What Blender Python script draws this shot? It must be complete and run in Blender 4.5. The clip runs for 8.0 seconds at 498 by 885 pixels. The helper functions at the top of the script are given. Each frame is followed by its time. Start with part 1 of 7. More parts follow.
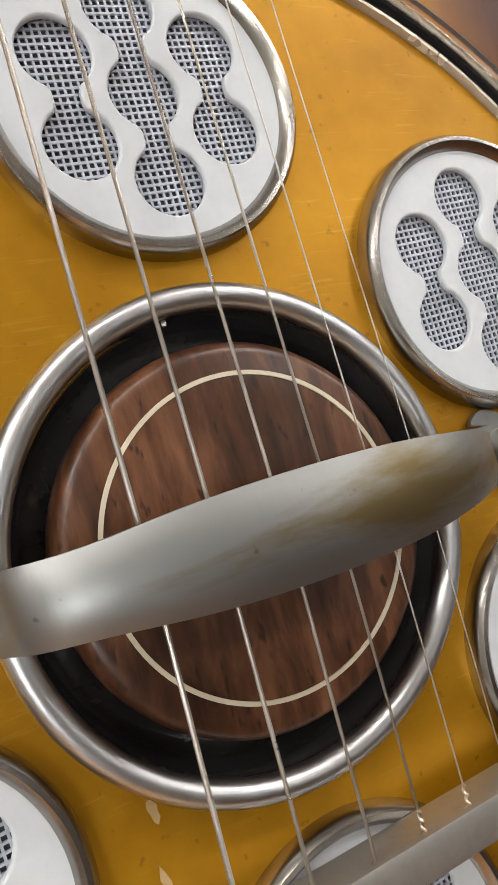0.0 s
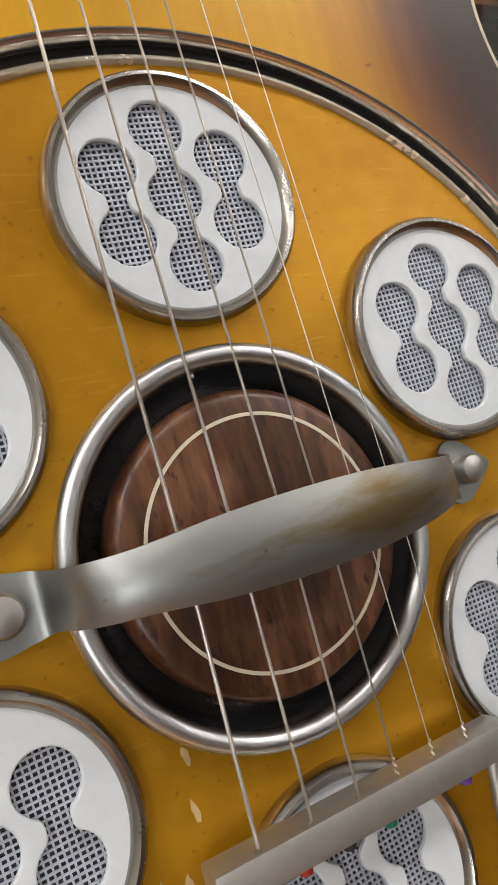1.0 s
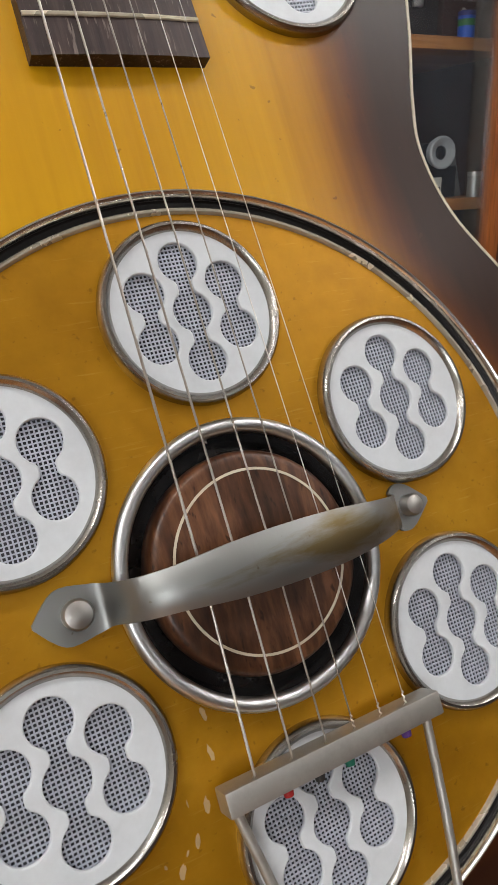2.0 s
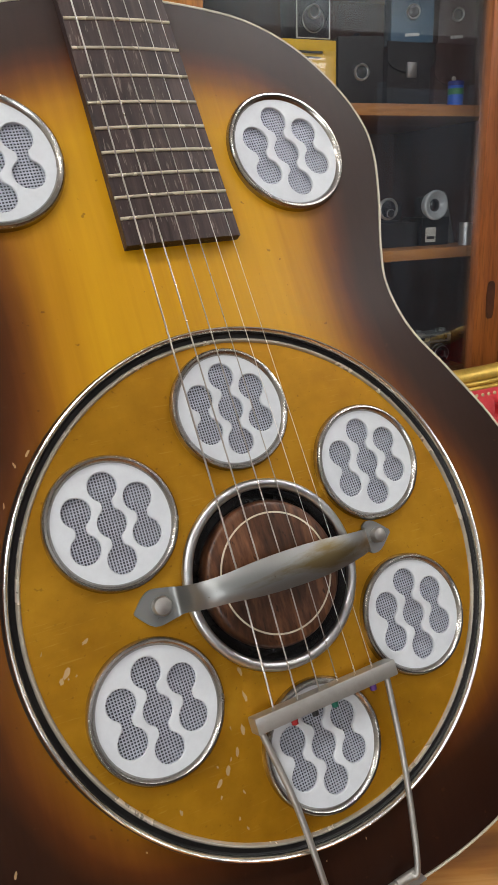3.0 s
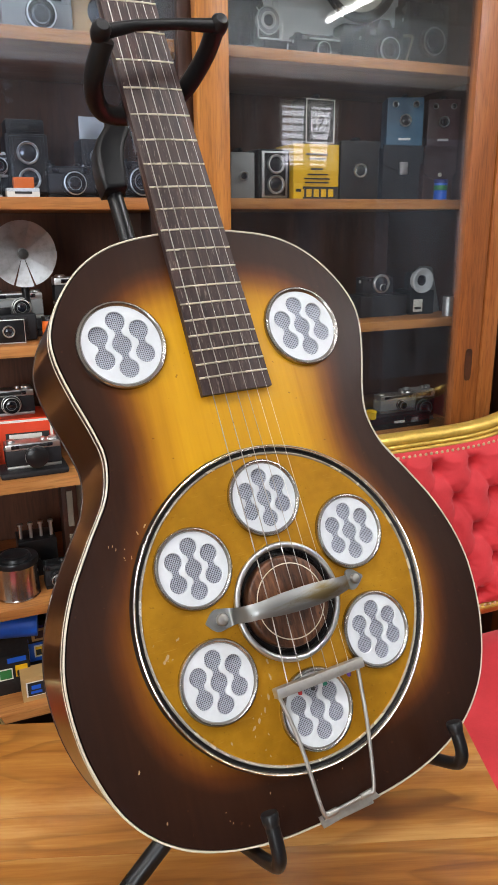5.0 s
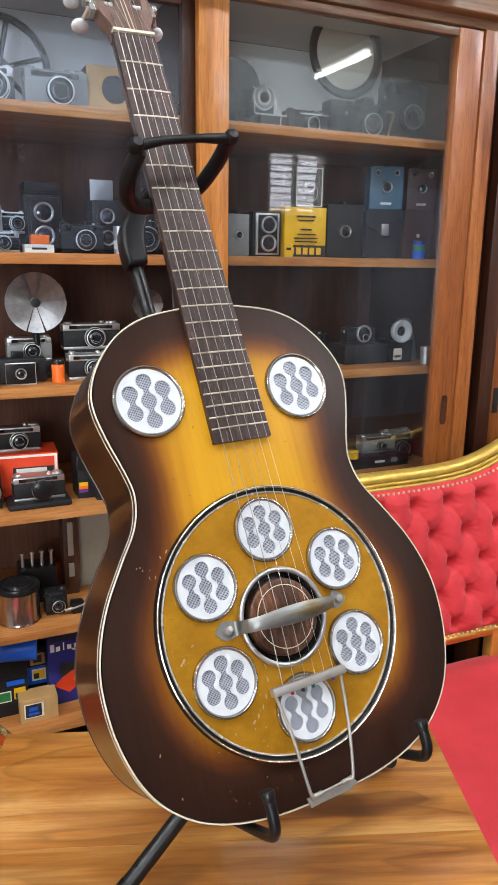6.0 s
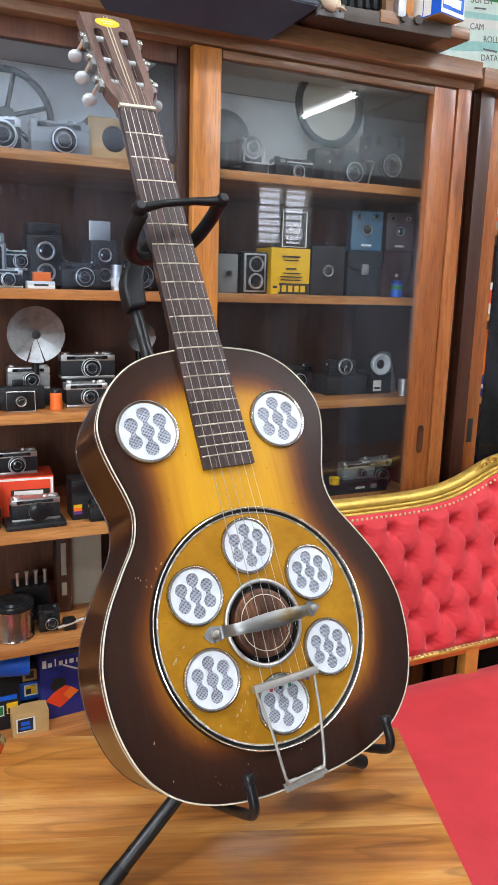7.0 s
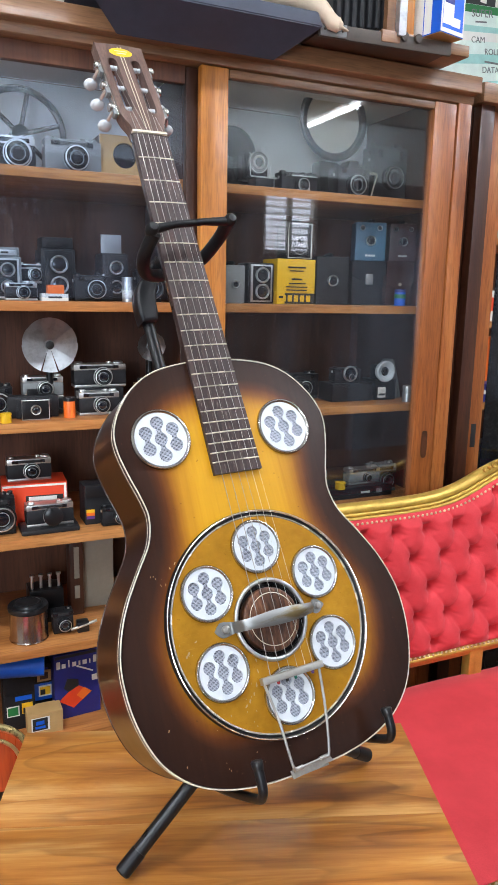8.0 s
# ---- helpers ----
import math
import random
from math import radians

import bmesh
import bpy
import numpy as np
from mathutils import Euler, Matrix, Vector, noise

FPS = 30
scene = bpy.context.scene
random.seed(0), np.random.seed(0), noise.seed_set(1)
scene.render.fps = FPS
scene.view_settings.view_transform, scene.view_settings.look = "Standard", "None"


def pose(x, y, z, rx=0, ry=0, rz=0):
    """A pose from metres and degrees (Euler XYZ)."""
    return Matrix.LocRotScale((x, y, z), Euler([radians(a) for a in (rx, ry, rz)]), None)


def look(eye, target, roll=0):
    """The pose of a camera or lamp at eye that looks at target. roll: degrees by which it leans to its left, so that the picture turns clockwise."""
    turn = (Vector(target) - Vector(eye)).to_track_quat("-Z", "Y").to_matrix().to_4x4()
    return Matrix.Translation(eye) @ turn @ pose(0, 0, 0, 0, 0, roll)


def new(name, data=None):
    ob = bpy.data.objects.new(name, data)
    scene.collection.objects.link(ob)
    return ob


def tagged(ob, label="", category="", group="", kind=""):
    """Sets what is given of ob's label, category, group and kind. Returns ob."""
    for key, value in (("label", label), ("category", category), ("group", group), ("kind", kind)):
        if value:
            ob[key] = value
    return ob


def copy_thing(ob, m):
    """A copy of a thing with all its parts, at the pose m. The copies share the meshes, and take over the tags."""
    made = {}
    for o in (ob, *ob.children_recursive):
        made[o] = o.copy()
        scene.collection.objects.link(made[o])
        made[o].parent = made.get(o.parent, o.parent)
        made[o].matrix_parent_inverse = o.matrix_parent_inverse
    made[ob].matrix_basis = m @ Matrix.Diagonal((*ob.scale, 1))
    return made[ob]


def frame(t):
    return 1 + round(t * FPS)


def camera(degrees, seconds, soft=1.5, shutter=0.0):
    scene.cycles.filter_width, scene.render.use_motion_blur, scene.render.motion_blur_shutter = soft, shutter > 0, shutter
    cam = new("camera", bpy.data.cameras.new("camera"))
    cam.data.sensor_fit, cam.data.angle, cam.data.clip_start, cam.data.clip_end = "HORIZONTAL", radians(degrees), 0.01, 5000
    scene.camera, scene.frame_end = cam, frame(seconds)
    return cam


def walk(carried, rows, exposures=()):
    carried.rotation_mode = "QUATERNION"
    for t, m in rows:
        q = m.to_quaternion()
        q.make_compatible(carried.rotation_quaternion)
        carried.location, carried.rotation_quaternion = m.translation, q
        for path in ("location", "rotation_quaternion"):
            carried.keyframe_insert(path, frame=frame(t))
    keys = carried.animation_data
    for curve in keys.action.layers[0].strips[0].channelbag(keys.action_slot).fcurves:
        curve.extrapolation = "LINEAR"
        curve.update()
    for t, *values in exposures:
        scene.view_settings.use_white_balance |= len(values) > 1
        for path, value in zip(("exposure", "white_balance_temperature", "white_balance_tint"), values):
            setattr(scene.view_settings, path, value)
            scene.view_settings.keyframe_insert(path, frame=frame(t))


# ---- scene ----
cam = camera(38.04, 8.0)
PATH = [
    (0, (-0.0439, -0.0979, 1.1357), (0.3215, 0.7478, 0.7467), -1.05),
    (0.5, (-0.0504, -0.1128, 1.1421), (0.3126, 0.7399, 0.7665), -1.21),
    (1, (-0.0580, -0.1268, 1.1510), (0.3077, 0.7297, 0.7867), -1.23),
    (2.5, (-0.0996, -0.2231, 1.2098), (0.2702, 0.6438, 0.8756), -1.87),
    (3, (-0.1263, -0.2780, 1.2413), (0.2358, 0.5981, 0.9229), -2.06),
    (3.5, (-0.1450, -0.3298, 1.2750), (0.2192, 0.5508, 0.9719), -2.08),
    (4, (-0.1660, -0.3713, 1.3026), (0.1993, 0.5104, 1.0041), -2.22),
    (4.5, (-0.1924, -0.4080, 1.3272), (0.1699, 0.4752, 1.0295), -1.20),
    (5.8, (-0.2699, -0.5208, 1.3854), (0.1209, 0.3636, 1.1302), 0.51),
    (6, (-0.2820, -0.5417, 1.3919), (0.1146, 0.3432, 1.1480), 0.79),
    (6.5, (-0.3033, -0.5922, 1.4073), (0.1064, 0.2925, 1.1850), 1.22),
    (7, (-0.3186, -0.6258, 1.4156), (0.0969, 0.2594, 1.2065), 1.57),
    (7.5, (-0.3275, -0.6467, 1.4203), (0.0812, 0.2422, 1.2134), 1.37),
    (8, (-0.3382, -0.6676, 1.4270), (0.0683, 0.2234, 1.2250), 1.18),
]
walk(cam, [(t, look(eye, target, roll)) for t, eye, target, roll in PATH], exposures=[(0, -0.28, 6900, 10), (1, -0.42, 6900, 10), (2.5, -0.54, 6700, 10), (3, -0.50, 6700, 10), (3.5, -0.33, 6650, 10), (4, -0.24, 6600, 10), (4.5, -0.13, 6550, 10), (6, 0.14, 6300, 9), (8, 0.23, 5900, 8)])

# ---------------------------------------------------------------- light
world = bpy.data.worlds.new("world")
scene.world = world
world.use_nodes = True
_wn = world.node_tree.nodes
_sky = _wn.new("ShaderNodeTexSky")
_sky.sky_type = "NISHITA"
_sky.sun_disc = False
_sky.sun_elevation, _sky.sun_rotation = radians(40), radians(160)
world.node_tree.links.new(_sky.outputs[0], _wn["Background"].inputs[0])
_wn["Background"].inputs[1].default_value = 0.12

scene.view_settings.exposure = 0.0


def area_lamp(name, matrix, sx, sy, watts, colour):
    data = bpy.data.lights.new(name, "AREA")
    data.shape, data.size, data.size_y, data.energy, data.color = "RECTANGLE", sx, sy, watts, colour
    ob = new(name, data)
    ob.matrix_world = matrix
    return ob


# fluorescent fittings under the ceiling: long lamps that look down, and the daylight of the window behind the camera
TUBES = [(-0.35, -0.25, 12), (1.25, -0.25, 13), (-1.9, -0.25, 24), (2.85, -0.25, 14), (-1.7, -1.3, 16), (1.8, -1.3, 9)]
for _x, _y, _watts in TUBES:
    area_lamp("tube_lamp", pose(_x, _y, 2.80), 1.2, 0.10, _watts, (0.98, 0.985, 1.0))
# made-up fill lamps, out of view, brighten the upper wall behind the camera
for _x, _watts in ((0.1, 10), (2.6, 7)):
    area_lamp("wall_fill_lamp", look((_x, -2.72, 2.80), (_x, -3.2, 2.55)), 1.8, 0.08, _watts, (0.78, 0.88, 1.0))
area_lamp("window_lamp", look((2.63, -3.40, 2.02), (2.0, 0.0, 1.3)), 0.5, 0.5, 3.8, (0.95, 0.93, 1.0))
area_lamp("window_lamp", look((-1.72, -3.40, 1.65), (-0.3, 0.5, 1.2)), 1.5, 1.4, 105, (0.90, 0.95, 1.0))


# ---------------------------------------------------------------- materials
def rgb(r, g, b):
    """sRGB 0..255 to linear."""
    f = lambda c: c / 12.92 if c <= 0.04045 else ((c + 0.055) / 1.055) ** 2.4
    return (f(r / 255), f(g / 255), f(b / 255), 1.0)


class Nodes:
    def __init__(self, name):
        self.mat = bpy.data.materials.new(name)
        self.mat.use_nodes = True
        self.t = self.mat.node_tree
        self.bsdf = self.t.nodes["Principled BSDF"]
        self.out = self.t.nodes["Material Output"]

    def add(self, kind, **sets):
        n = self.t.nodes.new(kind)
        for key, value in sets.items():
            n.inputs[key].default_value = value
        return n

    def link(self, a, b):
        self.t.links.new(a, b)

    def coords(self, scale=(1, 1, 1), rot=(0, 0, 0), where="Object"):
        tc, mp = self.add("ShaderNodeTexCoord"), self.add("ShaderNodeMapping")
        mp.inputs["Scale"].default_value = scale
        mp.inputs["Rotation"].default_value = [radians(a) for a in rot]
        self.link(tc.outputs[where], mp.inputs["Vector"])
        return mp.outputs["Vector"]

    def noise(self, vec, scale, detail=4.0, rough=0.6, distortion=0.0):
        n = self.add("ShaderNodeTexNoise")
        n.inputs["Scale"].default_value, n.inputs["Detail"].default_value = scale, detail
        n.inputs["Roughness"].default_value, n.inputs["Distortion"].default_value = rough, distortion
        self.link(vec, n.inputs["Vector"])
        return n.outputs["Fac"]

    def ramp(self, fac, stops):
        r = self.add("ShaderNodeValToRGB")
        e = r.color_ramp.elements
        while len(e) < len(stops):
            e.new(0.5)
        for el, (p, c) in zip(e, stops):
            el.position, el.color = p, c if len(c) == 4 else (*c, 1)
        self.link(fac, r.inputs["Fac"])
        return r.outputs["Color"]

    def mix(self, fac, a, b, blend="MIX"):
        m = self.t.nodes.new("ShaderNodeMix")
        m.data_type, m.blend_type = "RGBA", blend
        for sock, v in ((m.inputs[0], fac), (m.inputs[6], a), (m.inputs[7], b)):
            if hasattr(v, "is_output"):
                self.link(v, sock)
            else:
                sock.default_value = v
        return m.outputs[2]

    def math(self, op, a, b=0.0):
        m = self.t.nodes.new("ShaderNodeMath")
        m.operation = op
        for sock, v in zip(m.inputs, (a, b)):
            if hasattr(v, "is_output"):
                self.link(v, sock)
            else:
                sock.default_value = v
        return m.outputs[0]

    def bump(self, height, strength, distance=0.001):
        b = self.add("ShaderNodeBump")
        b.inputs["Strength"].default_value, b.inputs["Distance"].default_value = strength, distance
        self.link(height, b.inputs["Height"])
        self.link(b.outputs[0], self.bsdf.inputs["Normal"])

    def done(self, colour=None, rough=None, metal=0.0, coat=0.0, coat_rough=0.1, spec=None):
        p = self.bsdf.inputs
        for sock, v in ((p["Base Color"], colour), (p["Roughness"], rough)):
            if v is None:
                continue
            if hasattr(v, "is_output"):
                self.link(v, sock)
            else:
                sock.default_value = v
        p["Metallic"].default_value = metal
        p["Coat Weight"].default_value, p["Coat Roughness"].default_value = coat, coat_rough
        if spec is not None:
            p["Specular IOR Level"].default_value = spec
        return self.mat


def shade(c, k):
    return (c[0] * k, c[1] * k, c[2] * k, 1.0)


def plain(name, colour, rough=0.5, metal=0.0, vary=0.12, scale=30.0, bump=0.0, coat=0.0, spec=None):
    """Paint, plastic or metal with uneven tone at two scales."""
    n = Nodes(name)
    v = n.coords()
    a, b = n.noise(v, scale), n.noise(v, scale * 9, 3)
    f = n.math("ADD", n.math("MULTIPLY", a, 0.7), n.math("MULTIPLY", b, 0.3))
    col = n.ramp(f, [(0.3, shade(colour, 1 - vary)), (0.7, shade(colour, 1 + vary))])
    r = n.math("ADD", rough - 0.08, n.math("MULTIPLY", a, 0.16))
    if bump:
        n.bump(b, bump)
    return n.done(col, r, metal, coat, spec=spec)


def wood(name, dark, mid, light, axis=0, scale=1.0, rough=0.4, coat=0.2, fine=1.0, bump=0.15):
    """Grain that runs along one axis of the object: broad figure, fine streaks and pores."""
    n = Nodes(name)
    s = [14.0, 14.0, 14.0]
    s[axis] = 1.1
    v = n.coords([k * scale for k in s])
    oi = n.add("ShaderNodeObjectInfo")
    va = n.add("ShaderNodeVectorMath")
    va.operation = "ADD"
    sc = n.add("ShaderNodeVectorMath")
    sc.operation = "SCALE"
    comb = n.add("ShaderNodeCombineXYZ")
    for i in range(3):
        n.link(oi.outputs["Random"], comb.inputs[i])
    n.link(comb.outputs[0], sc.inputs[0])
    sc.inputs["Scale"].default_value = 37.0
    n.link(v, va.inputs[0])
    n.link(sc.outputs[0], va.inputs[1])
    v = va.outputs[0]
    broad = n.noise(v, 0.55, 4, 0.55, 1.6)
    streak = n.noise(v, 3.2, 5, 0.7, 0.5)
    pores = n.noise(v, 14 * fine, 2, 0.5)
    f = n.math("ADD", n.math("MULTIPLY", broad, 0.62), n.math("MULTIPLY", streak, 0.38))
    col = n.ramp(f, [(0.33, dark), (0.5, mid), (0.66, light)])
    col = n.mix(n.math("MULTIPLY", n.ramp(pores, [(0.35, (1, 1, 1)), (0.5, (0, 0, 0))]), 0.35), col, shade(dark, 0.6))
    n.bump(streak, bump, 0.0008)
    return n.done(col, n.math("ADD", rough - 0.1, n.math("MULTIPLY", streak, 0.2)), coat=coat, coat_rough=0.15)


def metal(name, colour, rough=0.25, dirt=0.35, dirt_colour=(0.09, 0.06, 0.04, 1), scale=60.0):
    """Worn plated metal: cloudy tarnish and fine scratches."""
    n = Nodes(name)
    v = n.coords()
    a, b = n.noise(v, scale, 5, 0.65), n.noise(v, scale * 7, 3)
    fac = n.math("MULTIPLY", n.ramp(a, [(0.45, (0, 0, 0)), (0.75, (1, 1, 1))]), dirt)
    col = n.mix(fac, colour, dirt_colour)
    n.bump(b, 0.08, 0.0004)
    return n.done(col, n.math("ADD", rough - 0.06, n.math("MULTIPLY", a, 0.2)), metal=1.0)


def glass_pane(name, tint=(0.93, 0.95, 0.95, 1), haze=0.013):
    """Window glass: the mirror image that a smooth pane gives, and a patchy bluish veil painted in for reflected haze.
    """
    n = Nodes(name)
    film, df, lay = n.noise(n.coords((7, 7, 2.4)), 1.0, 5, 0.6, 0.8), n.add("ShaderNodeBsdfDiffuse"), n.add("ShaderNodeMixShader")
    df.inputs["Color"].default_value = (0.64, 0.70, 0.88, 1)
    tr, gl, mx, fr = n.add("ShaderNodeBsdfTransparent"), n.add("ShaderNodeBsdfGlossy"), n.add("ShaderNodeMixShader"), n.add("ShaderNodeFresnel")
    tr.inputs["Color"].default_value = tint
    gl.inputs["Roughness"].default_value = 0.02
    fr.inputs["IOR"].default_value = 1.5
    n.link(n.math("MULTIPLY", fr.outputs[0], 1.5), mx.inputs[0])
    n.link(tr.outputs[0], mx.inputs[1])
    n.link(gl.outputs[0], mx.inputs[2])
    n.link(n.math("MULTIPLY", n.ramp(film, [(0.42, (0.1, 0.1, 0.1)), (0.66, (1, 1, 1))]), haze), lay.inputs[0])
    n.link(mx.outputs[0], lay.inputs[1])
    n.link(df.outputs[0], lay.inputs[2])
    n.link(lay.outputs[0], n.out.inputs["Surface"])
    return n.mat


def glow(name, colour, strength):
    n = Nodes(name)
    e = n.add("ShaderNodeEmission")
    e.inputs["Color"].default_value, e.inputs["Strength"].default_value = colour, strength
    n.link(e.outputs[0], n.out.inputs["Surface"])
    return n.mat


def sunburst():
    """Lacquered top: amber in the middle, sprayed to a dark brown edge."""
    n = Nodes("sunburst_lacquer")
    at = n.add("ShaderNodeAttribute")
    at.attribute_name = "burst"
    v = n.coords()
    cloud = n.noise(v, 14, 3)
    f = n.math("ADD", at.outputs["Fac"], n.math("MULTIPLY", n.math("SUBTRACT", cloud, 0.5), 0.10))
    col = n.ramp(f, [(0.0, rgb(35, 17, 10)), (0.31, rgb(44, 22, 11)), (0.42, rgb(74, 37, 12)), (0.53, rgb(112, 66, 15)), (0.68, rgb(164, 113, 17)), (0.9, rgb(188, 138, 19))])
    g = n.noise(n.coords((60, 2.5, 10)), 3.0, 4, 0.6, 0.4)
    col = n.mix(0.16, col, n.ramp(g, [(0.3, (0.25, 0.16, 0.05)), (0.7, (1, 0.9, 0.6))]), "SOFT_LIGHT")
    sc = n.noise(v, 160, 2)
    specks = n.ramp(n.noise(v, 220, 2, 0.4), [(0.73, (0, 0, 0)), (0.77, (1, 1, 1))])
    col = n.mix(n.math("MULTIPLY", specks, 0.5), col, rgb(70, 40, 20))
    n.bump(sc, 0.03, 0.0006)
    return n.done(col, n.math("ADD", 0.28, n.math("MULTIPLY", cloud, 0.14)), coat=0.12, coat_rough=0.24, spec=0.2)


def plate_paint():
    """Mustard enamel with stains and chips that show pale metal."""
    n = Nodes("mustard_enamel")
    v = n.coords()
    a, b = n.noise(v, 18, 4), n.noise(v, 130, 3)
    f = n.math("ADD", n.math("MULTIPLY", a, 0.75), n.math("MULTIPLY", b, 0.25))
    col = n.ramp(f, [(0.3, rgb(154, 106, 18)), (0.5, rgb(172, 122, 22)), (0.72, rgb(188, 138, 32))])
    grime = n.ramp(n.noise(v, 24, 6, 0.7), [(0.50, (0, 0, 0)), (0.78, (1, 1, 1))])
    col = n.mix(n.math("MULTIPLY", grime, 0.30), col, rgb(120, 82, 20))
    dark = n.ramp(n.noise(v, 420, 2, 0.45), [(0.68, (0, 0, 0)), (0.75, (1, 1, 1))])
    col = n.mix(n.math("MULTIPLY", dark, 0.40), col, rgb(96, 62, 18))
    fine = n.ramp(n.noise(n.coords((60, 900, 60), (0, 0, 68)), 1.0, 3, 0.6, 0.3), [(0.62, (0, 0, 0)), (0.72, (1, 1, 1))])
    col = n.mix(n.math("MULTIPLY", fine, 0.22), col, rgb(206, 166, 76))
    n.bump(n.noise(v, 320, 2), 0.05, 0.0005)
    return n.done(col, n.math("ADD", 0.27, n.math("MULTIPLY", a, 0.18)), metal=0.5, spec=0.3)


def red_cloth():
    n = Nodes("red_velvet")
    v = n.coords()
    a, b = n.noise(v, 7, 4), n.noise(v, 420, 2)
    col = n.ramp(n.math("ADD", n.math("MULTIPLY", a, 0.7), n.math("MULTIPLY", b, 0.3)), [(0.3, rgb(188, 36, 44)), (0.7, rgb(220, 58, 66))])
    n.bump(b, 0.12, 0.0006)
    m = n.done(col, 0.75)
    n.bsdf.inputs["Sheen Weight"].default_value = 0.22
    n.bsdf.inputs["Sheen Tint"].default_value = (1.0, 0.62, 0.64, 1)
    return m


def table_wood():
    """Polished plain-sawn boards: cathedral figure, fine streaks, a few dark knots; each board has its own tone."""
    n = Nodes("polished_teak")
    oi = n.add("ShaderNodeObjectInfo")
    comb = n.add("ShaderNodeCombineXYZ")
    for k in range(3):
        n.link(oi.outputs["Random"], comb.inputs[k])

    def shifted(scale, much):
        v = n.coords(scale)
        sc, ad = n.add("ShaderNodeVectorMath"), n.add("ShaderNodeVectorMath")
        sc.operation, ad.operation = "SCALE", "ADD"
        n.link(comb.outputs[0], sc.inputs[0])
        sc.inputs["Scale"].default_value = much
        n.link(v, ad.inputs[0])
        n.link(sc.outputs[0], ad.inputs[1])
        return ad.outputs[0]

    v = shifted((2.2, 9.0, 9.0), 23.0)
    w = n.add("ShaderNodeTexWave")
    w.wave_type, w.bands_direction, w.wave_profile = "BANDS", "Y", "SIN"
    for key, value in (("Scale", 0.45), ("Distortion", 11.0), ("Detail", 3.0), ("Detail Scale", 0.8), ("Detail Roughness", 0.6)):
        w.inputs[key].default_value = value
    n.link(v, w.inputs["Vector"])
    broad = n.noise(shifted((1.3, 5.0, 5.0), 11.0), 1.2, 4, 0.55, 1.0)
    streak = n.noise(shifted((2.0, 20.0, 20.0), 51.0), 1.0, 7, 0.62, 1.5)
    f = n.math("ADD", n.math("ADD", n.math("MULTIPLY", w.outputs["Fac"], 0.10), n.math("MULTIPLY", broad, 0.30)), n.math("MULTIPLY", streak, 0.60))
    fine = n.noise(shifted((7.0, 210.0, 210.0), 17.0), 1.0, 3, 0.6, 0.2)
    f = n.math("ADD", f, n.math("MULTIPLY", n.math("SUBTRACT", fine, 0.5), 0.22))
    f = n.math("ADD", f, n.math("MULTIPLY", n.math("SUBTRACT", oi.outputs["Random"], 0.5), 0.04))
    col = n.ramp(f, [(0.32, rgb(122, 68, 23)), (0.44, rgb(168, 105, 40)), (0.54, rgb(188, 127, 56)), (0.68, rgb(214, 163, 96))])
    rings = n.noise(shifted((1.0, 5.5, 5.5), 31.0), 1.0, 4, 0.42, 0.5)
    ring = n.math("FRACT", n.math("MULTIPLY", rings, 17.0))
    late = n.ramp(ring, [(0.62, (0, 0, 0)), (0.93, (1, 1, 1)), (1.0, (0, 0, 0))])
    patchy = n.ramp(n.noise(shifted((2.0, 7.0, 7.0), 3.0), 1.3, 2, 0.5), [(0.36, (0.25, 0.25, 0.25)), (0.62, (1, 1, 1))])
    col = n.mix(n.math("MULTIPLY", n.math("MULTIPLY", late, patchy), 0.48), col, rgb(98, 54, 18))
    knots = n.ramp(n.noise(shifted((5, 16, 16), 7.0), 1.0, 2, 0.4), [(0.655, (0, 0, 0)), (0.74, (1, 1, 1))])
    col = n.mix(n.math("MULTIPLY", knots, 0.75), col, rgb(72, 38, 18))
    n.bump(streak, 0.06, 0.0005)
    return n.done(col, n.math("ADD", 0.24, n.math("MULTIPLY", broad, 0.14)), coat=0.6, coat_rough=0.17)


def handle_metal():
    """Nickel strap, brushed across, worn through to brown brass over one half."""
    n = Nodes("tarnished_nickel")
    v = n.coords()
    sep = n.add("ShaderNodeSeparateXYZ")
    n.link(v, sep.inputs[0])
    a = n.noise(n.coords((0.5, 2.2, 1)), 60, 5, 0.65, 0.3)
    across = n.math("SUBTRACT", 1.0, n.math("ABSOLUTE", n.math("DIVIDE", n.math("SUBTRACT", sep.outputs[0], 0.017), 0.042)))
    along = n.math("SUBTRACT", 1.0, n.math("ABSOLUTE", n.math("DIVIDE", n.math("SUBTRACT", sep.outputs[1], 0.0020), 0.0075)))
    worn = n.math("ADD", n.math("MULTIPLY", a, 0.75), n.math("ADD", n.math("MULTIPLY", across, 0.34), n.math("MULTIPLY", along, 0.34)))
    fac = n.ramp(worn, [(0.66, (0, 0, 0)), (0.92, (1, 1, 1))])
    col = n.mix(n.math("MULTIPLY", fac, 0.9), (0.29, 0.295, 0.29, 1), (0.19, 0.135, 0.05, 1))
    spots = n.ramp(n.noise(v, 300, 2), [(0.70, (0, 0, 0)), (0.76, (1, 1, 1))])
    col = n.mix(n.math("MULTIPLY", spots, 0.5), col, (0.12, 0.08, 0.04, 1))
    brush = n.noise(n.coords((500, 25, 500)), 1.0, 3)
    n.bump(brush, 0.10, 0.0004)
    return n.done(col, n.math("ADD", 0.36, n.math("MULTIPLY", a, 0.16)), metal=1.0)


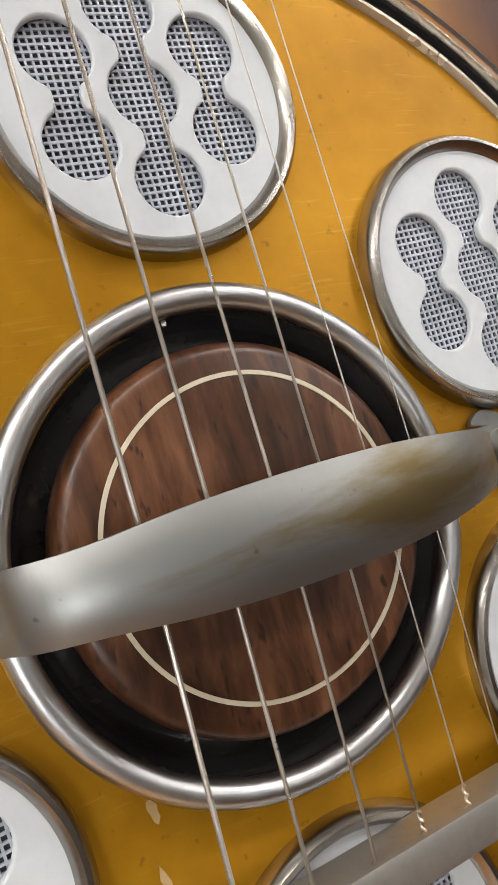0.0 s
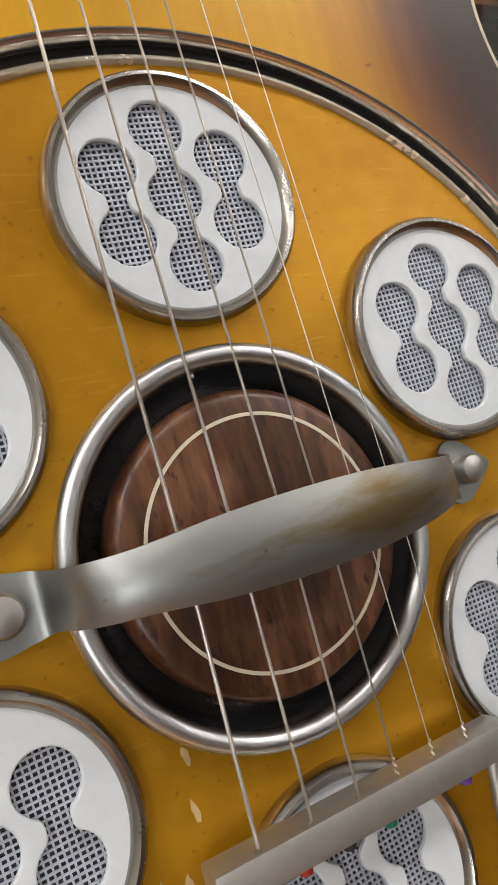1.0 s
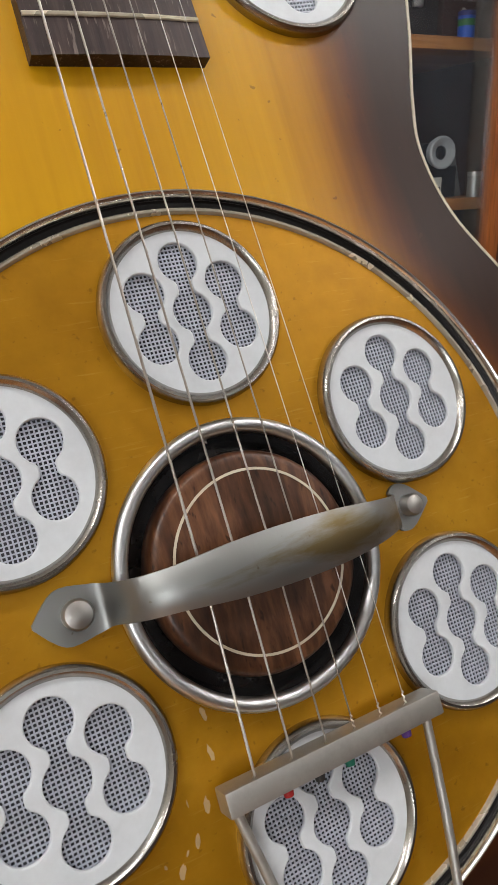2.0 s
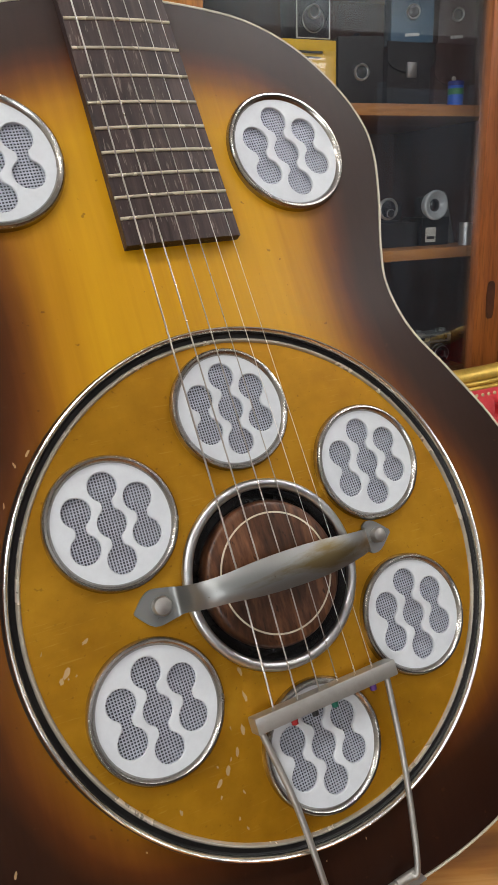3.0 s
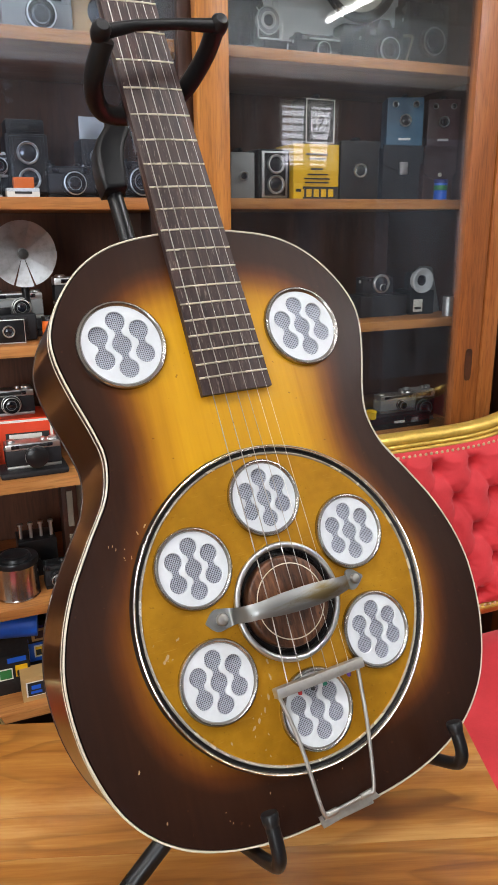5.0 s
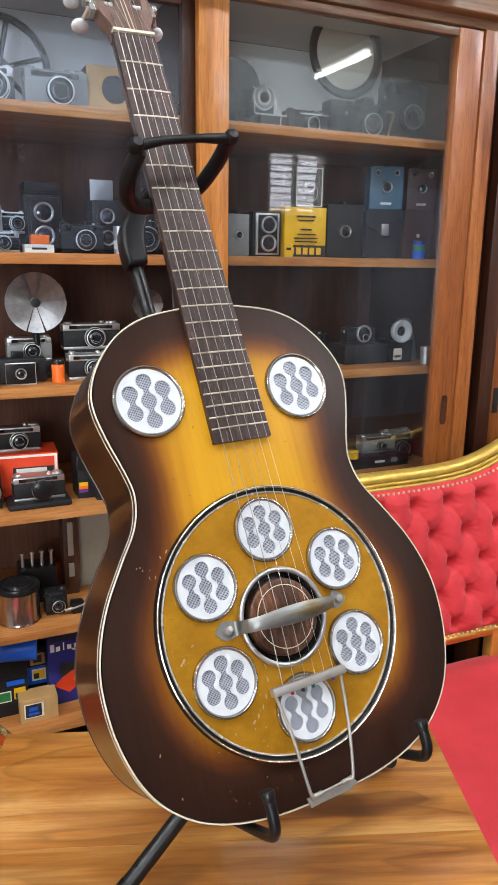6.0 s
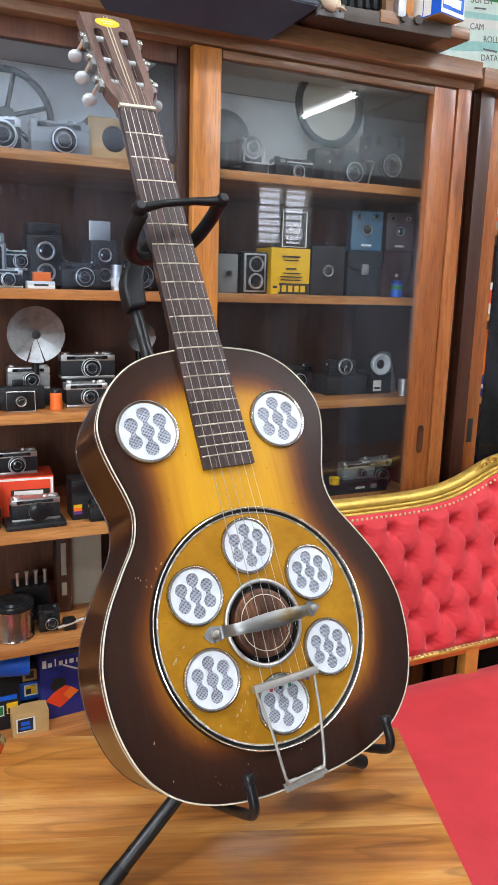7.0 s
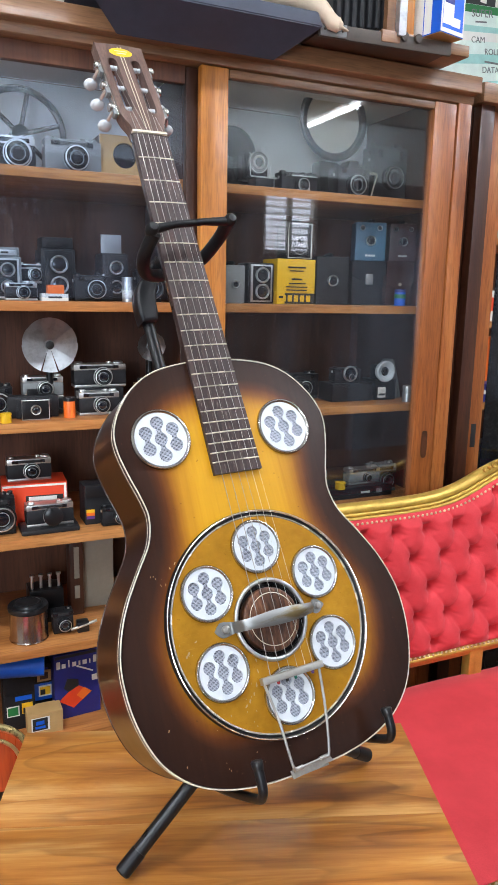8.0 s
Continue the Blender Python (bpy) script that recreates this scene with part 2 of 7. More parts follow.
def fingerboard_wood():
    """Dry rosewood, dark grey-brown, with short pale pores along the neck and redder worn patches."""
    n = Nodes("rosewood")
    a = n.noise(n.coords((150, 12, 150)), 1.0, 5, 0.65, 0.6)
    col = n.ramp(a, [(0.30, rgb(30, 19, 18)), (0.5, rgb(52, 37, 35)), (0.72, rgb(76, 59, 55))])
    worn = n.ramp(n.noise(n.coords((30, 14, 30)), 1.0, 3, 0.5), [(0.58, (0, 0, 0)), (0.74, (1, 1, 1))])
    col = n.mix(n.math("MULTIPLY", worn, 0.4), col, rgb(96, 58, 48))
    pores = n.noise(n.coords((900, 90, 900)), 1.0, 2, 0.5)
    col = n.mix(n.math("MULTIPLY", n.ramp(pores, [(0.62, (0, 0, 0)), (0.70, (1, 1, 1))]), 0.45), col, rgb(140, 126, 118))
    n.bump(pores, 0.25, 0.0004)
    return n.done(col, n.math("ADD", 0.34, n.math("MULTIPLY", a, 0.2)), spec=0.35)


def disc_wood():
    """Turned rosewood under old varnish: close dark grain with black pores."""
    n = Nodes("polished_rosewood")
    v = n.coords((70, 16, 70))
    a, b = n.noise(v, 1.0, 5, 0.6, 0.8), n.noise(n.coords((420, 90, 420)), 1.0, 3, 0.6)
    f = n.math("ADD", n.math("MULTIPLY", a, 0.7), n.math("MULTIPLY", b, 0.3))
    col = n.ramp(f, [(0.34, rgb(34, 19, 12)), (0.5, rgb(78, 48, 31)), (0.66, rgb(122, 82, 57))])
    specks = n.ramp(n.noise(n.coords((520, 160, 520)), 1.0, 2, 0.5), [(0.64, (0, 0, 0)), (0.72, (1, 1, 1))])
    col = n.mix(n.math("MULTIPLY", specks, 0.7), col, rgb(24, 12, 9))
    n.bump(b, 0.10, 0.0004)
    return n.done(col, n.math("ADD", 0.26, n.math("MULTIPLY", a, 0.16)), coat=0.18, coat_rough=0.22, spec=0.3)


CHROME = metal("worn_chrome", (0.62, 0.61, 0.59, 1), 0.22, 0.4)
NICKEL = metal("brushed_nickel", (0.50, 0.49, 0.47, 1), 0.34, 0.35, (0.16, 0.12, 0.07, 1), 45)
HANDLE_METAL = handle_metal()
RING_SATIN = metal("satin_nickel_ring", (0.55, 0.56, 0.57, 1), 0.30, 0.35, (0.20, 0.17, 0.13, 1), 55)
RIM_PALE = plain("worn_pale_rim", rgb(190, 182, 166), 0.26, metal=0.6, vary=0.15, scale=60)
RIM_BRIGHT = metal("polished_rim", (0.80, 0.80, 0.79, 1), 0.16, 0.12, scale=90)
TAIL_METAL = metal("satin_grey_metal", (0.47, 0.46, 0.43, 1), 0.50, 0.3, (0.2, 0.16, 0.12, 1), 80)
CHIP = plain("bare_tan_chip", rgb(172, 142, 98), 0.6, vary=0.15)
LINING = plain("pale_grey_lining", rgb(240, 242, 240), 0.6, vary=0.10, scale=4)
BOARD_DARK = plain("dark_glossy_board", (0.036, 0.042, 0.068, 1), 0.55, vary=0.3, scale=5, bump=0.1)
RING_METAL = metal("tarnished_ring", (0.36, 0.345, 0.32, 1), 0.20, 0.30, (0.12, 0.08, 0.055, 1), 45)
STEEL = metal("string_steel", (0.82, 0.79, 0.74, 1), 0.3, 0.1)
OLD_GILT = plain("old_greenish_gilt", rgb(178, 160, 108), 0.28, metal=0.7, vary=0.25, scale=60)
BRASSY = plain("fret_nickel", rgb(222, 214, 196), 0.3, metal=0.5, vary=0.1)
FRET = plain("dull_nickel_fret", rgb(216, 208, 186), 0.28, metal=0.5, vary=0.15)
SILVER = metal("satin_silver", (0.70, 0.70, 0.69, 1), 0.32, 0.2)
TIN = metal("galvanised_tin", (0.62, 0.63, 0.64, 1), 0.40, 0.35)
# silver tin with brown dirt; the brown it mirrors is in the base colour
TANK_METAL = metal("tin_with_brown_reflection", (0.52, 0.46, 0.42, 1), 0.16, 0.12)
GOLD = plain("gilded_wood", (0.66, 0.44, 0.09, 1), 0.34, metal=0.6, vary=0.22, scale=35, bump=0.08)
DARK_RIM = plain("flat_black_rim", (0.008, 0.007, 0.007, 1), 0.4, spec=0.2)
WELL = plain("black_japanned_steel", (0.034, 0.033, 0.034, 1), 0.20, metal=0.2, vary=0.3, scale=60, coat=0.9)
IVORY = plain("aged_ivory_plastic", rgb(204, 194, 172), 0.35, vary=0.05)
PLATE_WHITE = plain("white_enamelled_plate", rgb(198, 202, 206), 0.34, vary=0.08, scale=50)
SCREEN_WIRE = plain("zinc_wire", rgb(178, 182, 194), 0.42, metal=0.25, vary=0.12, scale=200)
# shade behind the mesh, put into a flat disc's colour
SCREEN_DARK = plain("hollow_shade_paint", (0.042, 0.044, 0.052, 1), 0.8)
SUNBURST = sunburst()
MUSTARD = plate_paint()
SIDE_LACQUER = plain("dark_brown_lacquer", rgb(36, 17, 11), 0.30, vary=0.35, scale=14, coat=0.45, spec=0.45)
ROSEWOOD = fingerboard_wood()
DISC_WOOD = disc_wood()
HEAD_WOOD = wood("headstock_rosewood", rgb(68, 50, 45), rgb(98, 76, 68), rgb(122, 98, 88), axis=1, scale=5, rough=0.4, coat=0.3)
TABLE_WOOD = table_wood()
SHELF_WOOD = wood("honey_shelf_wood", rgb(150, 92, 44), rgb(182, 120, 62), rgb(204, 146, 86), axis=0, scale=1.2, rough=0.45, coat=0.2)
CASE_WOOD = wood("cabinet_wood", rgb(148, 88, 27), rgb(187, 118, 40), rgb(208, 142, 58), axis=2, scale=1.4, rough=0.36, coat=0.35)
CASE_MID = wood("reddish_cabinet_wood", rgb(112, 60, 25), rgb(154, 88, 40), rgb(178, 114, 58), axis=2, scale=1.4, rough=0.36, coat=0.35)
NAIL = plain("pale_brass_nail", rgb(226, 206, 160), 0.3, metal=0.3)
CASE_RAIL = wood("cabinet_rail_wood", rgb(100, 67, 43), rgb(131, 94, 63), rgb(155, 114, 81), axis=0, scale=1.4, rough=0.36, coat=0.35)
# dark wood; on shaded cabinet parts the shade is in this tone
CASE_DARK = wood("dark_and_shaded_wood", rgb(44, 22, 14), rgb(64, 34, 20), rgb(84, 46, 28), axis=2, scale=1.4, rough=0.4, coat=0.3)
INSIDE_WOOD = wood("cabinet_back_board", rgb(72, 41, 27), rgb(94, 56, 37), rgb(112, 71, 48), axis=2, scale=1.0, rough=0.5, coat=0.1)
BLACK = plain("black_paint", (0.010, 0.010, 0.011, 1), 0.3, vary=0.2, spec=0.4)
BLACK_RUBBER = plain("black_rubber", (0.006, 0.006, 0.007, 1), 0.38, vary=0.2, bump=0.05, spec=0.3)
LEATHER = plain("black_leatherette", (0.015, 0.015, 0.017, 1), 0.5, vary=0.3, scale=120, bump=0.3, spec=0.3)
BROWN_LEATHER = plain("brown_leather", rgb(62, 36, 30), 0.45, vary=0.3, scale=60, bump=0.2)
BLUE_ENAMEL = plain("blue_leatherette", rgb(52, 90, 116), 0.45, vary=0.12, bump=0.15)
MAROON = plain("maroon_leatherette", rgb(62, 32, 34), 0.45, vary=0.15, bump=0.15)
GREY_METAL = plain("grey_enamel", rgb(120, 122, 122), 0.4, vary=0.15)
LENS = plain("dark_lens_glass", (0.01, 0.011, 0.016, 1), 0.06, vary=0.05, coat=1.0)
YELLOW_CARD = plain("yellow_card", rgb(226, 178, 12), 0.5, vary=0.06)
WHITE_CARD = plain("white_card", rgb(226, 224, 216), 0.55, vary=0.05)
RED_CARD = plain("red_card", rgb(222, 66, 28), 0.45, vary=0.06)
BLUE_CARD = plain("blue_card", rgb(34, 40, 120), 0.45, vary=0.08)
BRIGHT_BLUE = plain("bright_blue_card", rgb(20, 92, 206), 0.45, vary=0.06)
ORANGE = plain("orange_plastic", rgb(232, 108, 30), 0.4, vary=0.05)
BEIGE_CARD = plain("grey_beige_card", rgb(146, 138, 122), 0.6, vary=0.12, scale=12)
KRAFT = plain("kraft_card", rgb(186, 150, 96), 0.65, vary=0.1)
GREEN_CARD = plain("green_card", rgb(40, 120, 60), 0.5, vary=0.1)
INK = plain("black_ink", (0.02, 0.02, 0.02, 1), 0.5)
TEAL = plain("teal_thread", rgb(20, 110, 90), 0.6)
PURPLE = plain("purple_thread", rgb(90, 50, 130), 0.6)
RED_DOT = plain("red_thread", rgb(170, 30, 30), 0.6)
RED_CLOTH = red_cloth()
WALL_PAINT = plain("pale_wall_paint", rgb(176, 172, 164), 0.7, vary=0.05, scale=6, bump=0.05)
CEILING_PAINT = plain("white_ceiling_paint", rgb(226, 226, 222), 0.8, vary=0.04, scale=5)
FLOOR_WOOD = wood("floor_boards", rgb(92, 56, 32), rgb(122, 78, 46), rgb(146, 98, 62), axis=0, scale=0.7, rough=0.4, coat=0.3)
DOLL = plain("plaster_flesh", rgb(206, 186, 162), 0.6, vary=0.08, bump=0.1)
PANE = glass_pane("cabinet_glass")
# bluer tint and stronger veil stand in for mirrored daylight
PANE_HAZY = glass_pane("hazy_cabinet_glass", tint=(0.88, 0.93, 1.0, 1), haze=0.015)
# glow of the added wall fill tubes
TUBE_SOFT = glow("dim_fill_tube", (0.84, 0.91, 1.0, 1), 3.0)
TUBE_GLOW = glow("fluorescent_tube", (0.97, 0.985, 1.0, 1), 24.0)
SKY_GLOW = glow("daylight_behind_blinds", (1.0, 0.90, 0.92, 1), 0.48)
CHAIR_WOOD = wood("orange_varnished_wood", rgb(128, 46, 16), rgb(164, 66, 24), rgb(188, 88, 38), axis=2, scale=1.0, rough=0.3, coat=0.5)
PALE_DISC = plain("pale_disc_colour", rgb(220, 220, 206), 0.5, vary=0.06, scale=14)
RUSTY = plain("dull_iron", rgb(66, 56, 48), 0.5, vary=0.3)
INK_GREY = plain("grey_ink", rgb(112, 114, 112), 0.6)
TEAL_TINT = plain("pale_teal_print", rgb(160, 206, 198), 0.6)
PANELLING = wood("grey_brown_wall_panelling", rgb(82, 72, 68), rgb(108, 98, 92), rgb(130, 120, 112), axis=2, scale=0.8, rough=0.6, coat=0.0)
DOOR_PAINT = plain("bluish_grey_door_paint", rgb(138, 148, 162), 0.5, vary=0.05, scale=8)
POSTER_INK = plain("poster_paper", rgb(214, 228, 218), 0.6, vary=0.1)


# ---------------------------------------------------------------- mesh helpers
def thing(name, m, label, category, group="", kind=""):
    ob = new(name)
    ob.empty_display_size = 0.02
    ob.matrix_world = m
    return tagged(ob, label, category, group, kind)


def part(name, bm, material, parent=None, label="", sharp=38):
    me = bpy.data.meshes.new(name)
    bm.normal_update()
    bm.to_mesh(me)
    bm.free()
    me.polygons.foreach_set("use_smooth", [True] * len(me.polygons))
    me.set_sharp_from_angle(angle=radians(sharp))
    me.materials.append(material)
    ob = new(name, me)
    ob.parent = parent
    return tagged(ob, label)


def add_box(bm, x, y, z, sx, sy, sz, bevel=0.0, m=None, segments=2):
    """A box centred at x, y, z, with rounded edges."""
    r = bmesh.ops.create_cube(bm, size=1.0)
    vs = r["verts"]
    bmesh.ops.scale(bm, vec=(sx, sy, sz), verts=vs)
    if bevel:
        es = list({e for v in vs for e in v.link_edges})
        r = bmesh.ops.bevel(bm, geom=es, offset=bevel, segments=segments, profile=0.6, affect="EDGES", clamp_overlap=True)
        vs = list({v for f in r["faces"] for v in f.verts} | {v for v in vs if v.is_valid})
    mm = Matrix.Translation((x, y, z))
    bmesh.ops.transform(bm, matrix=(m @ mm) if m else mm, verts=vs)
    return bm


def box(*a, **k):
    return add_box(bmesh.new(), *a, **k)


def add_lathe(bm, profile, seg=48, m=None, closed=False):
    """Turns (radius, height) pairs about z."""
    rings = []
    for r, h in profile:
        if r < 1e-6:
            rings.append([bm.verts.new((0, 0, h))])
        else:
            rings.append([bm.verts.new((r * math.cos(2 * math.pi * i / seg), r * math.sin(2 * math.pi * i / seg), h)) for i in range(seg)])
    pairs = list(zip(rings, rings[1:]))
    if closed:
        pairs.append((rings[-1], rings[0]))
    for a, b in pairs:
        for i in range(seg):
            j = (i + 1) % seg
            q = [a[i % len(a)], a[j % len(a)], b[j % len(b)], b[i % len(b)]]
            q = [v for k, v in enumerate(q) if v not in q[:k]]
            if len(q) > 2:
                bm.faces.new(q)
    if m is not None:
        bmesh.ops.transform(bm, matrix=m, verts=[v for ring in rings for v in ring])
    return bm


def lathe(*a, **k):
    return add_lathe(bmesh.new(), *a, **k)


def add_tube(bm, points, radius, seg=10, loop=False, squash=(1.0, 1.0)):
    """A round bar along points; radius may be a list."""
    pts = [Vector(p) for p in points]
    n = len(pts)
    rad = radius if isinstance(radius, (list, tuple)) else [radius] * n
    tang = [((pts[(i + 1) % n] - pts[i - 1]) if loop else (pts[min(i + 1, n - 1)] - pts[max(i - 1, 0)])).normalized() for i in range(n)]
    up = tang[0].orthogonal().normalized()
    rings = []
    for p, t, r in zip(pts, tang, rad):
        up = (up - t * up.dot(t)).normalized()
        side = t.cross(up)
        rings.append([bm.verts.new(p + r * (squash[0] * math.cos(a) * up + squash[1] * math.sin(a) * side)) for a in (2 * math.pi * k / seg for k in range(seg))])
    for i in range(n if loop else n - 1):
        a, b = rings[i], rings[(i + 1) % n]
        for k in range(seg):
            bm.faces.new((a[k], a[(k + 1) % seg], b[(k + 1) % seg], b[k]))
    if not loop:
        bm.faces.new(rings[0][::-1])
        bm.faces.new(rings[-1])
    return bm


def tube(*a, **k):
    return add_tube(bmesh.new(), *a, **k)


def add_prism(bm, outline, z0, z1, m=None):
    """A flat shape of any outline with thickness."""
    lo = [bm.verts.new((x, y, z0)) for x, y in outline]
    hi = [bm.verts.new((x, y, z1)) for x, y in outline]
    n = len(outline)
    bm.faces.new(lo[::-1])
    bm.faces.new(hi)
    for i in range(n):
        bm.faces.new((lo[i], lo[(i + 1) % n], hi[(i + 1) % n], hi[i]))
    if m is not None:
        bmesh.ops.transform(bm, matrix=m, verts=lo + hi)
    return bm


def prism(*a, **k):
    return add_prism(bmesh.new(), *a, **k)


def spline(points, per=8, loop=False):
    """Catmull-Rom through points of any dimension."""
    p = [Vector(q) for q in points]
    n = len(p)
    out = []
    for i in range(n if loop else n - 1):
        a, b, c, d = (p[(i + k) % n] if loop else p[min(max(i + k, 0), n - 1)] for k in (-1, 0, 1, 2))
        for s in range(per):
            t = s / per
            out.append(0.5 * (2 * b + (c - a) * t + (2 * a - 5 * b + 4 * c - d) * t * t + (3 * b - a - 3 * c + d) * t**3))
    if not loop:
        out.append(p[-1])
    return out


def filled(loops, depth, bevel=0.0):
    """A flat plate with holes: the first loop is its outline."""
    cu = bpy.data.curves.new("outline", "CURVE")
    cu.dimensions, cu.fill_mode, cu.extrude = "2D", "BOTH", depth / 2 - bevel
    cu.bevel_depth, cu.bevel_resolution, cu.offset = bevel, 2, -bevel
    for loop in loops:
        s = cu.splines.new("POLY")
        s.points.add(len(loop) - 1)
        for q, (x, y) in zip(s.points, loop):
            q.co = (x, y, 0, 1)
        s.use_cyclic_u = True
    tmp = bpy.data.objects.new("outline", cu)
    me = bpy.data.meshes.new_from_object(tmp)
    bm = bmesh.new()
    bm.from_mesh(me)
    bpy.data.objects.remove(tmp)
    bpy.data.curves.remove(cu)
    bpy.data.meshes.remove(me)
    return bm


def circle(r, n=48, cx=0.0, cy=0.0):
    return [(cx + r * math.cos(2 * math.pi * i / n), cy + r * math.sin(2 * math.pi * i / n)) for i in range(n)]


FACE_FRONT = pose(0, 0, 0, 90, 0, 0)  # turns a lathe's axis from z to -y, towards the room


# ---------------------------------------------------------------- room
def wall(name, x, y, z, sx, sy, sz, material, label):
    ob = part(name, box(x, y, z, sx, sy, sz), material)
    return tagged(ob, label, "wall" if "wall" in name else name, kind="structure")


RX0, RX1, RY0, RY1, RH = -2.6, 4.2, -3.2, 1.5, 2.9
wall("floor", 0.8, -0.85, -0.05, 7.2, 5.1, 0.1, FLOOR_WOOD, "brown wooden floor of the shop room")
wall("ceiling", 0.8, -0.85, RH + 0.05, 7.2, 5.1, 0.1, CEILING_PAINT, "white painted ceiling with tube lights")
wall("wall_north", 0.8, RY1 + 0.05, RH / 2, 7.0, 0.1, RH, WALL_PAINT, "pale painted wall behind the display cabinets")
wall("wall_west", RX0 - 0.05, -0.85, RH / 2, 0.1, 4.9, RH, WALL_PAINT, "pale painted side wall of the room")
wall("wall_east", RX1 + 0.05, -0.85, RH / 2, 0.1, 4.9, RH, WALL_PAINT, "pale painted side wall of the room")


def south_wall():
    """The wall behind the camera, with two window openings."""
    outer = [(RX0, 0), (RX1, 0), (RX1, 2.42), (RX0, 2.42)]
    holes = [[(a, c), (b, c), (b, d), (a, d)] for a, b, c, d in WINDOWS]
    bm = filled([outer] + holes, 0.12)
    bmesh.ops.transform(bm, matrix=Matrix.Translation((0, RY0 - 0.06, 0)) @ pose(0, 0, 0, 90), verts=bm.verts)
    # out of view; panelling made up and toned for what the panes mirror
    tagged(part("wall_south", bm, PANELLING), "unseen panelled wall with two blinded windows, toned for glass reflections", "wall", kind="structure")


# added out of view as the pale upper reflection in the cabinet glass
wall("wall_frieze", 0.8, RY0 - 0.06, 2.66, 6.8, 0.12, 0.48, CEILING_PAINT, "unseen white upper wall, added for its pale reflection")
WINDOWS = [(2.36, 2.90, 1.76, 2.28), (-2.5, -0.95, 0.95, 2.35)]
south_wall()


def window(index, a, b, c, d):
    t = thing(f"window_{index}", pose((a + b) / 2, RY0 - 0.06, c), "white framed window with lowered slatted blind", "window", kind="structure")
    w, h = b - a, d - c
    bm = bmesh.new()
    for x in (-w / 2 + 0.02, 0, w / 2 - 0.02):
        add_box(bm, x, 0, h / 2, 0.04, 0.05, h, 0.004)
    for z in (0.02, h - 0.02):
        add_box(bm, 0, 0.003, z, w, 0.05, 0.04, 0.004)
    part("window_frame", bm, WHITE_CARD, t)
    slat = None
    for k in range(int(h / 0.055)):
        if slat is None:
            slat = part("slat", box(0, 0.04, 0, w - 0.06, 0.034, 0.002, m=pose(0, 0, 0, 18)), WHITE_CARD, t)
            slat.location.z = 0.05
        else:
            o = slat.copy()
            scene.collection.objects.link(o)
            o.location.z = 0.05 + 0.055 * k
    sky = part("backdrop", box((a + b) / 2, RY0 - 0.35, (c + d) / 2, w + 0.3, 0.01, h + 0.3), SKY_GLOW)
    tagged(sky, "bright daylight sky outside the window", "sky", kind="structure")


for _i, _w in enumerate(WINDOWS):
    window(_i + 1, *_w)


def haze_door(x, w, h):
    """Made-up panelled door in the wall behind the camera; adds mirrored haze to the glass."""
    t = thing("door_1", pose(x, RY0 + 0.002, 0), "unseen bluish grey panelled door, added as mirrored haze", "door", kind="structure")
    part("leaf", box(0, 0.02, h / 2, w, 0.036, h, 0.003), DOOR_PAINT, t)
    for z0, z1 in ((0.15, 0.85), (1.0, h - 0.12)):
        for sx in (-1, 1):
            part("panel", box(sx * w * 0.23, 0.041, (z0 + z1) / 2, w * 0.34, 0.008, z1 - z0, 0.003), DOOR_PAINT, t)
    for sx in (-1, 1):
        part("jamb", box(sx * (w / 2 + 0.03), 0.022, h / 2 + 0.02, 0.055, 0.044, h + 0.04, 0.004), DOOR_PAINT, t)
    part("door_handle", tube([(-w * 0.42, 0.04, 1.0), (-w * 0.42, 0.085, 1.0), (-w * 0.30, 0.085, 1.0)], 0.009, 10), NICKEL, t)


haze_door(3.72, 0.80, 2.03)


def ceiling_light(x, y, length=1.2, turn=0, drop=0.0):
    t = thing("ceiling_light", pose(x, y, RH - drop, 0, 0, turn), "white fluorescent ceiling fitting with a bare tube", "lamp", "ceiling lights")
    part("housing", box(0, 0, -0.025, length + 0.08, 0.1, 0.05, 0.008), WHITE_CARD, t)
    part("tube", tube([(-length / 2, 0, -0.07), (length / 2, 0, -0.07)], 0.016, 12), TUBE_GLOW, t, "glowing white glass tube")
    for s in (-1, 1):
        part("socket", box((length / 2 + 0.01) * s, 0, -0.06, 0.025, 0.04, 0.05, 0.004), WHITE_CARD, t)
        if drop:
            part("hanger", tube([(length * 0.35 * s, 0, -0.002), (length * 0.35 * s, 0, drop)], 0.004, 8), WHITE_CARD, t)


for _x, _y, _watts in TUBES:
    ceiling_light(_x, _y)
ceiling_light(2.49, -2.33, 0.74, 90, 0.13)



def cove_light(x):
    """Made-up fill light: a board hung from the ceiling hides a tube that lights the wall."""
    t = thing("cove_light", pose(x, -2.68, RH), "white board hiding a fill tube, added out of view", "lamp", "cove lights")
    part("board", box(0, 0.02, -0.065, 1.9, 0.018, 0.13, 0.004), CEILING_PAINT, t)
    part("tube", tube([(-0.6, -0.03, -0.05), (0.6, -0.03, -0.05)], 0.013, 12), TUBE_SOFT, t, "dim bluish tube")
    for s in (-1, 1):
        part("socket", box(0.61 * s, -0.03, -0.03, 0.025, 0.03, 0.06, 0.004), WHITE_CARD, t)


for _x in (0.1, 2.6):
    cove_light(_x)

# ---------------------------------------------------------------- guitar
GUITAR = Matrix((
    (0.99537, -0.06967, 0.06627, 0.00256),
    (0.09106, 0.46168, -0.88236, 0.00262),
    (0.03088, 0.88431, 0.46589, 1.07071),
    (0, 0, 0, 1),
))
FACE = -0.008
BODY_X = 0.0035
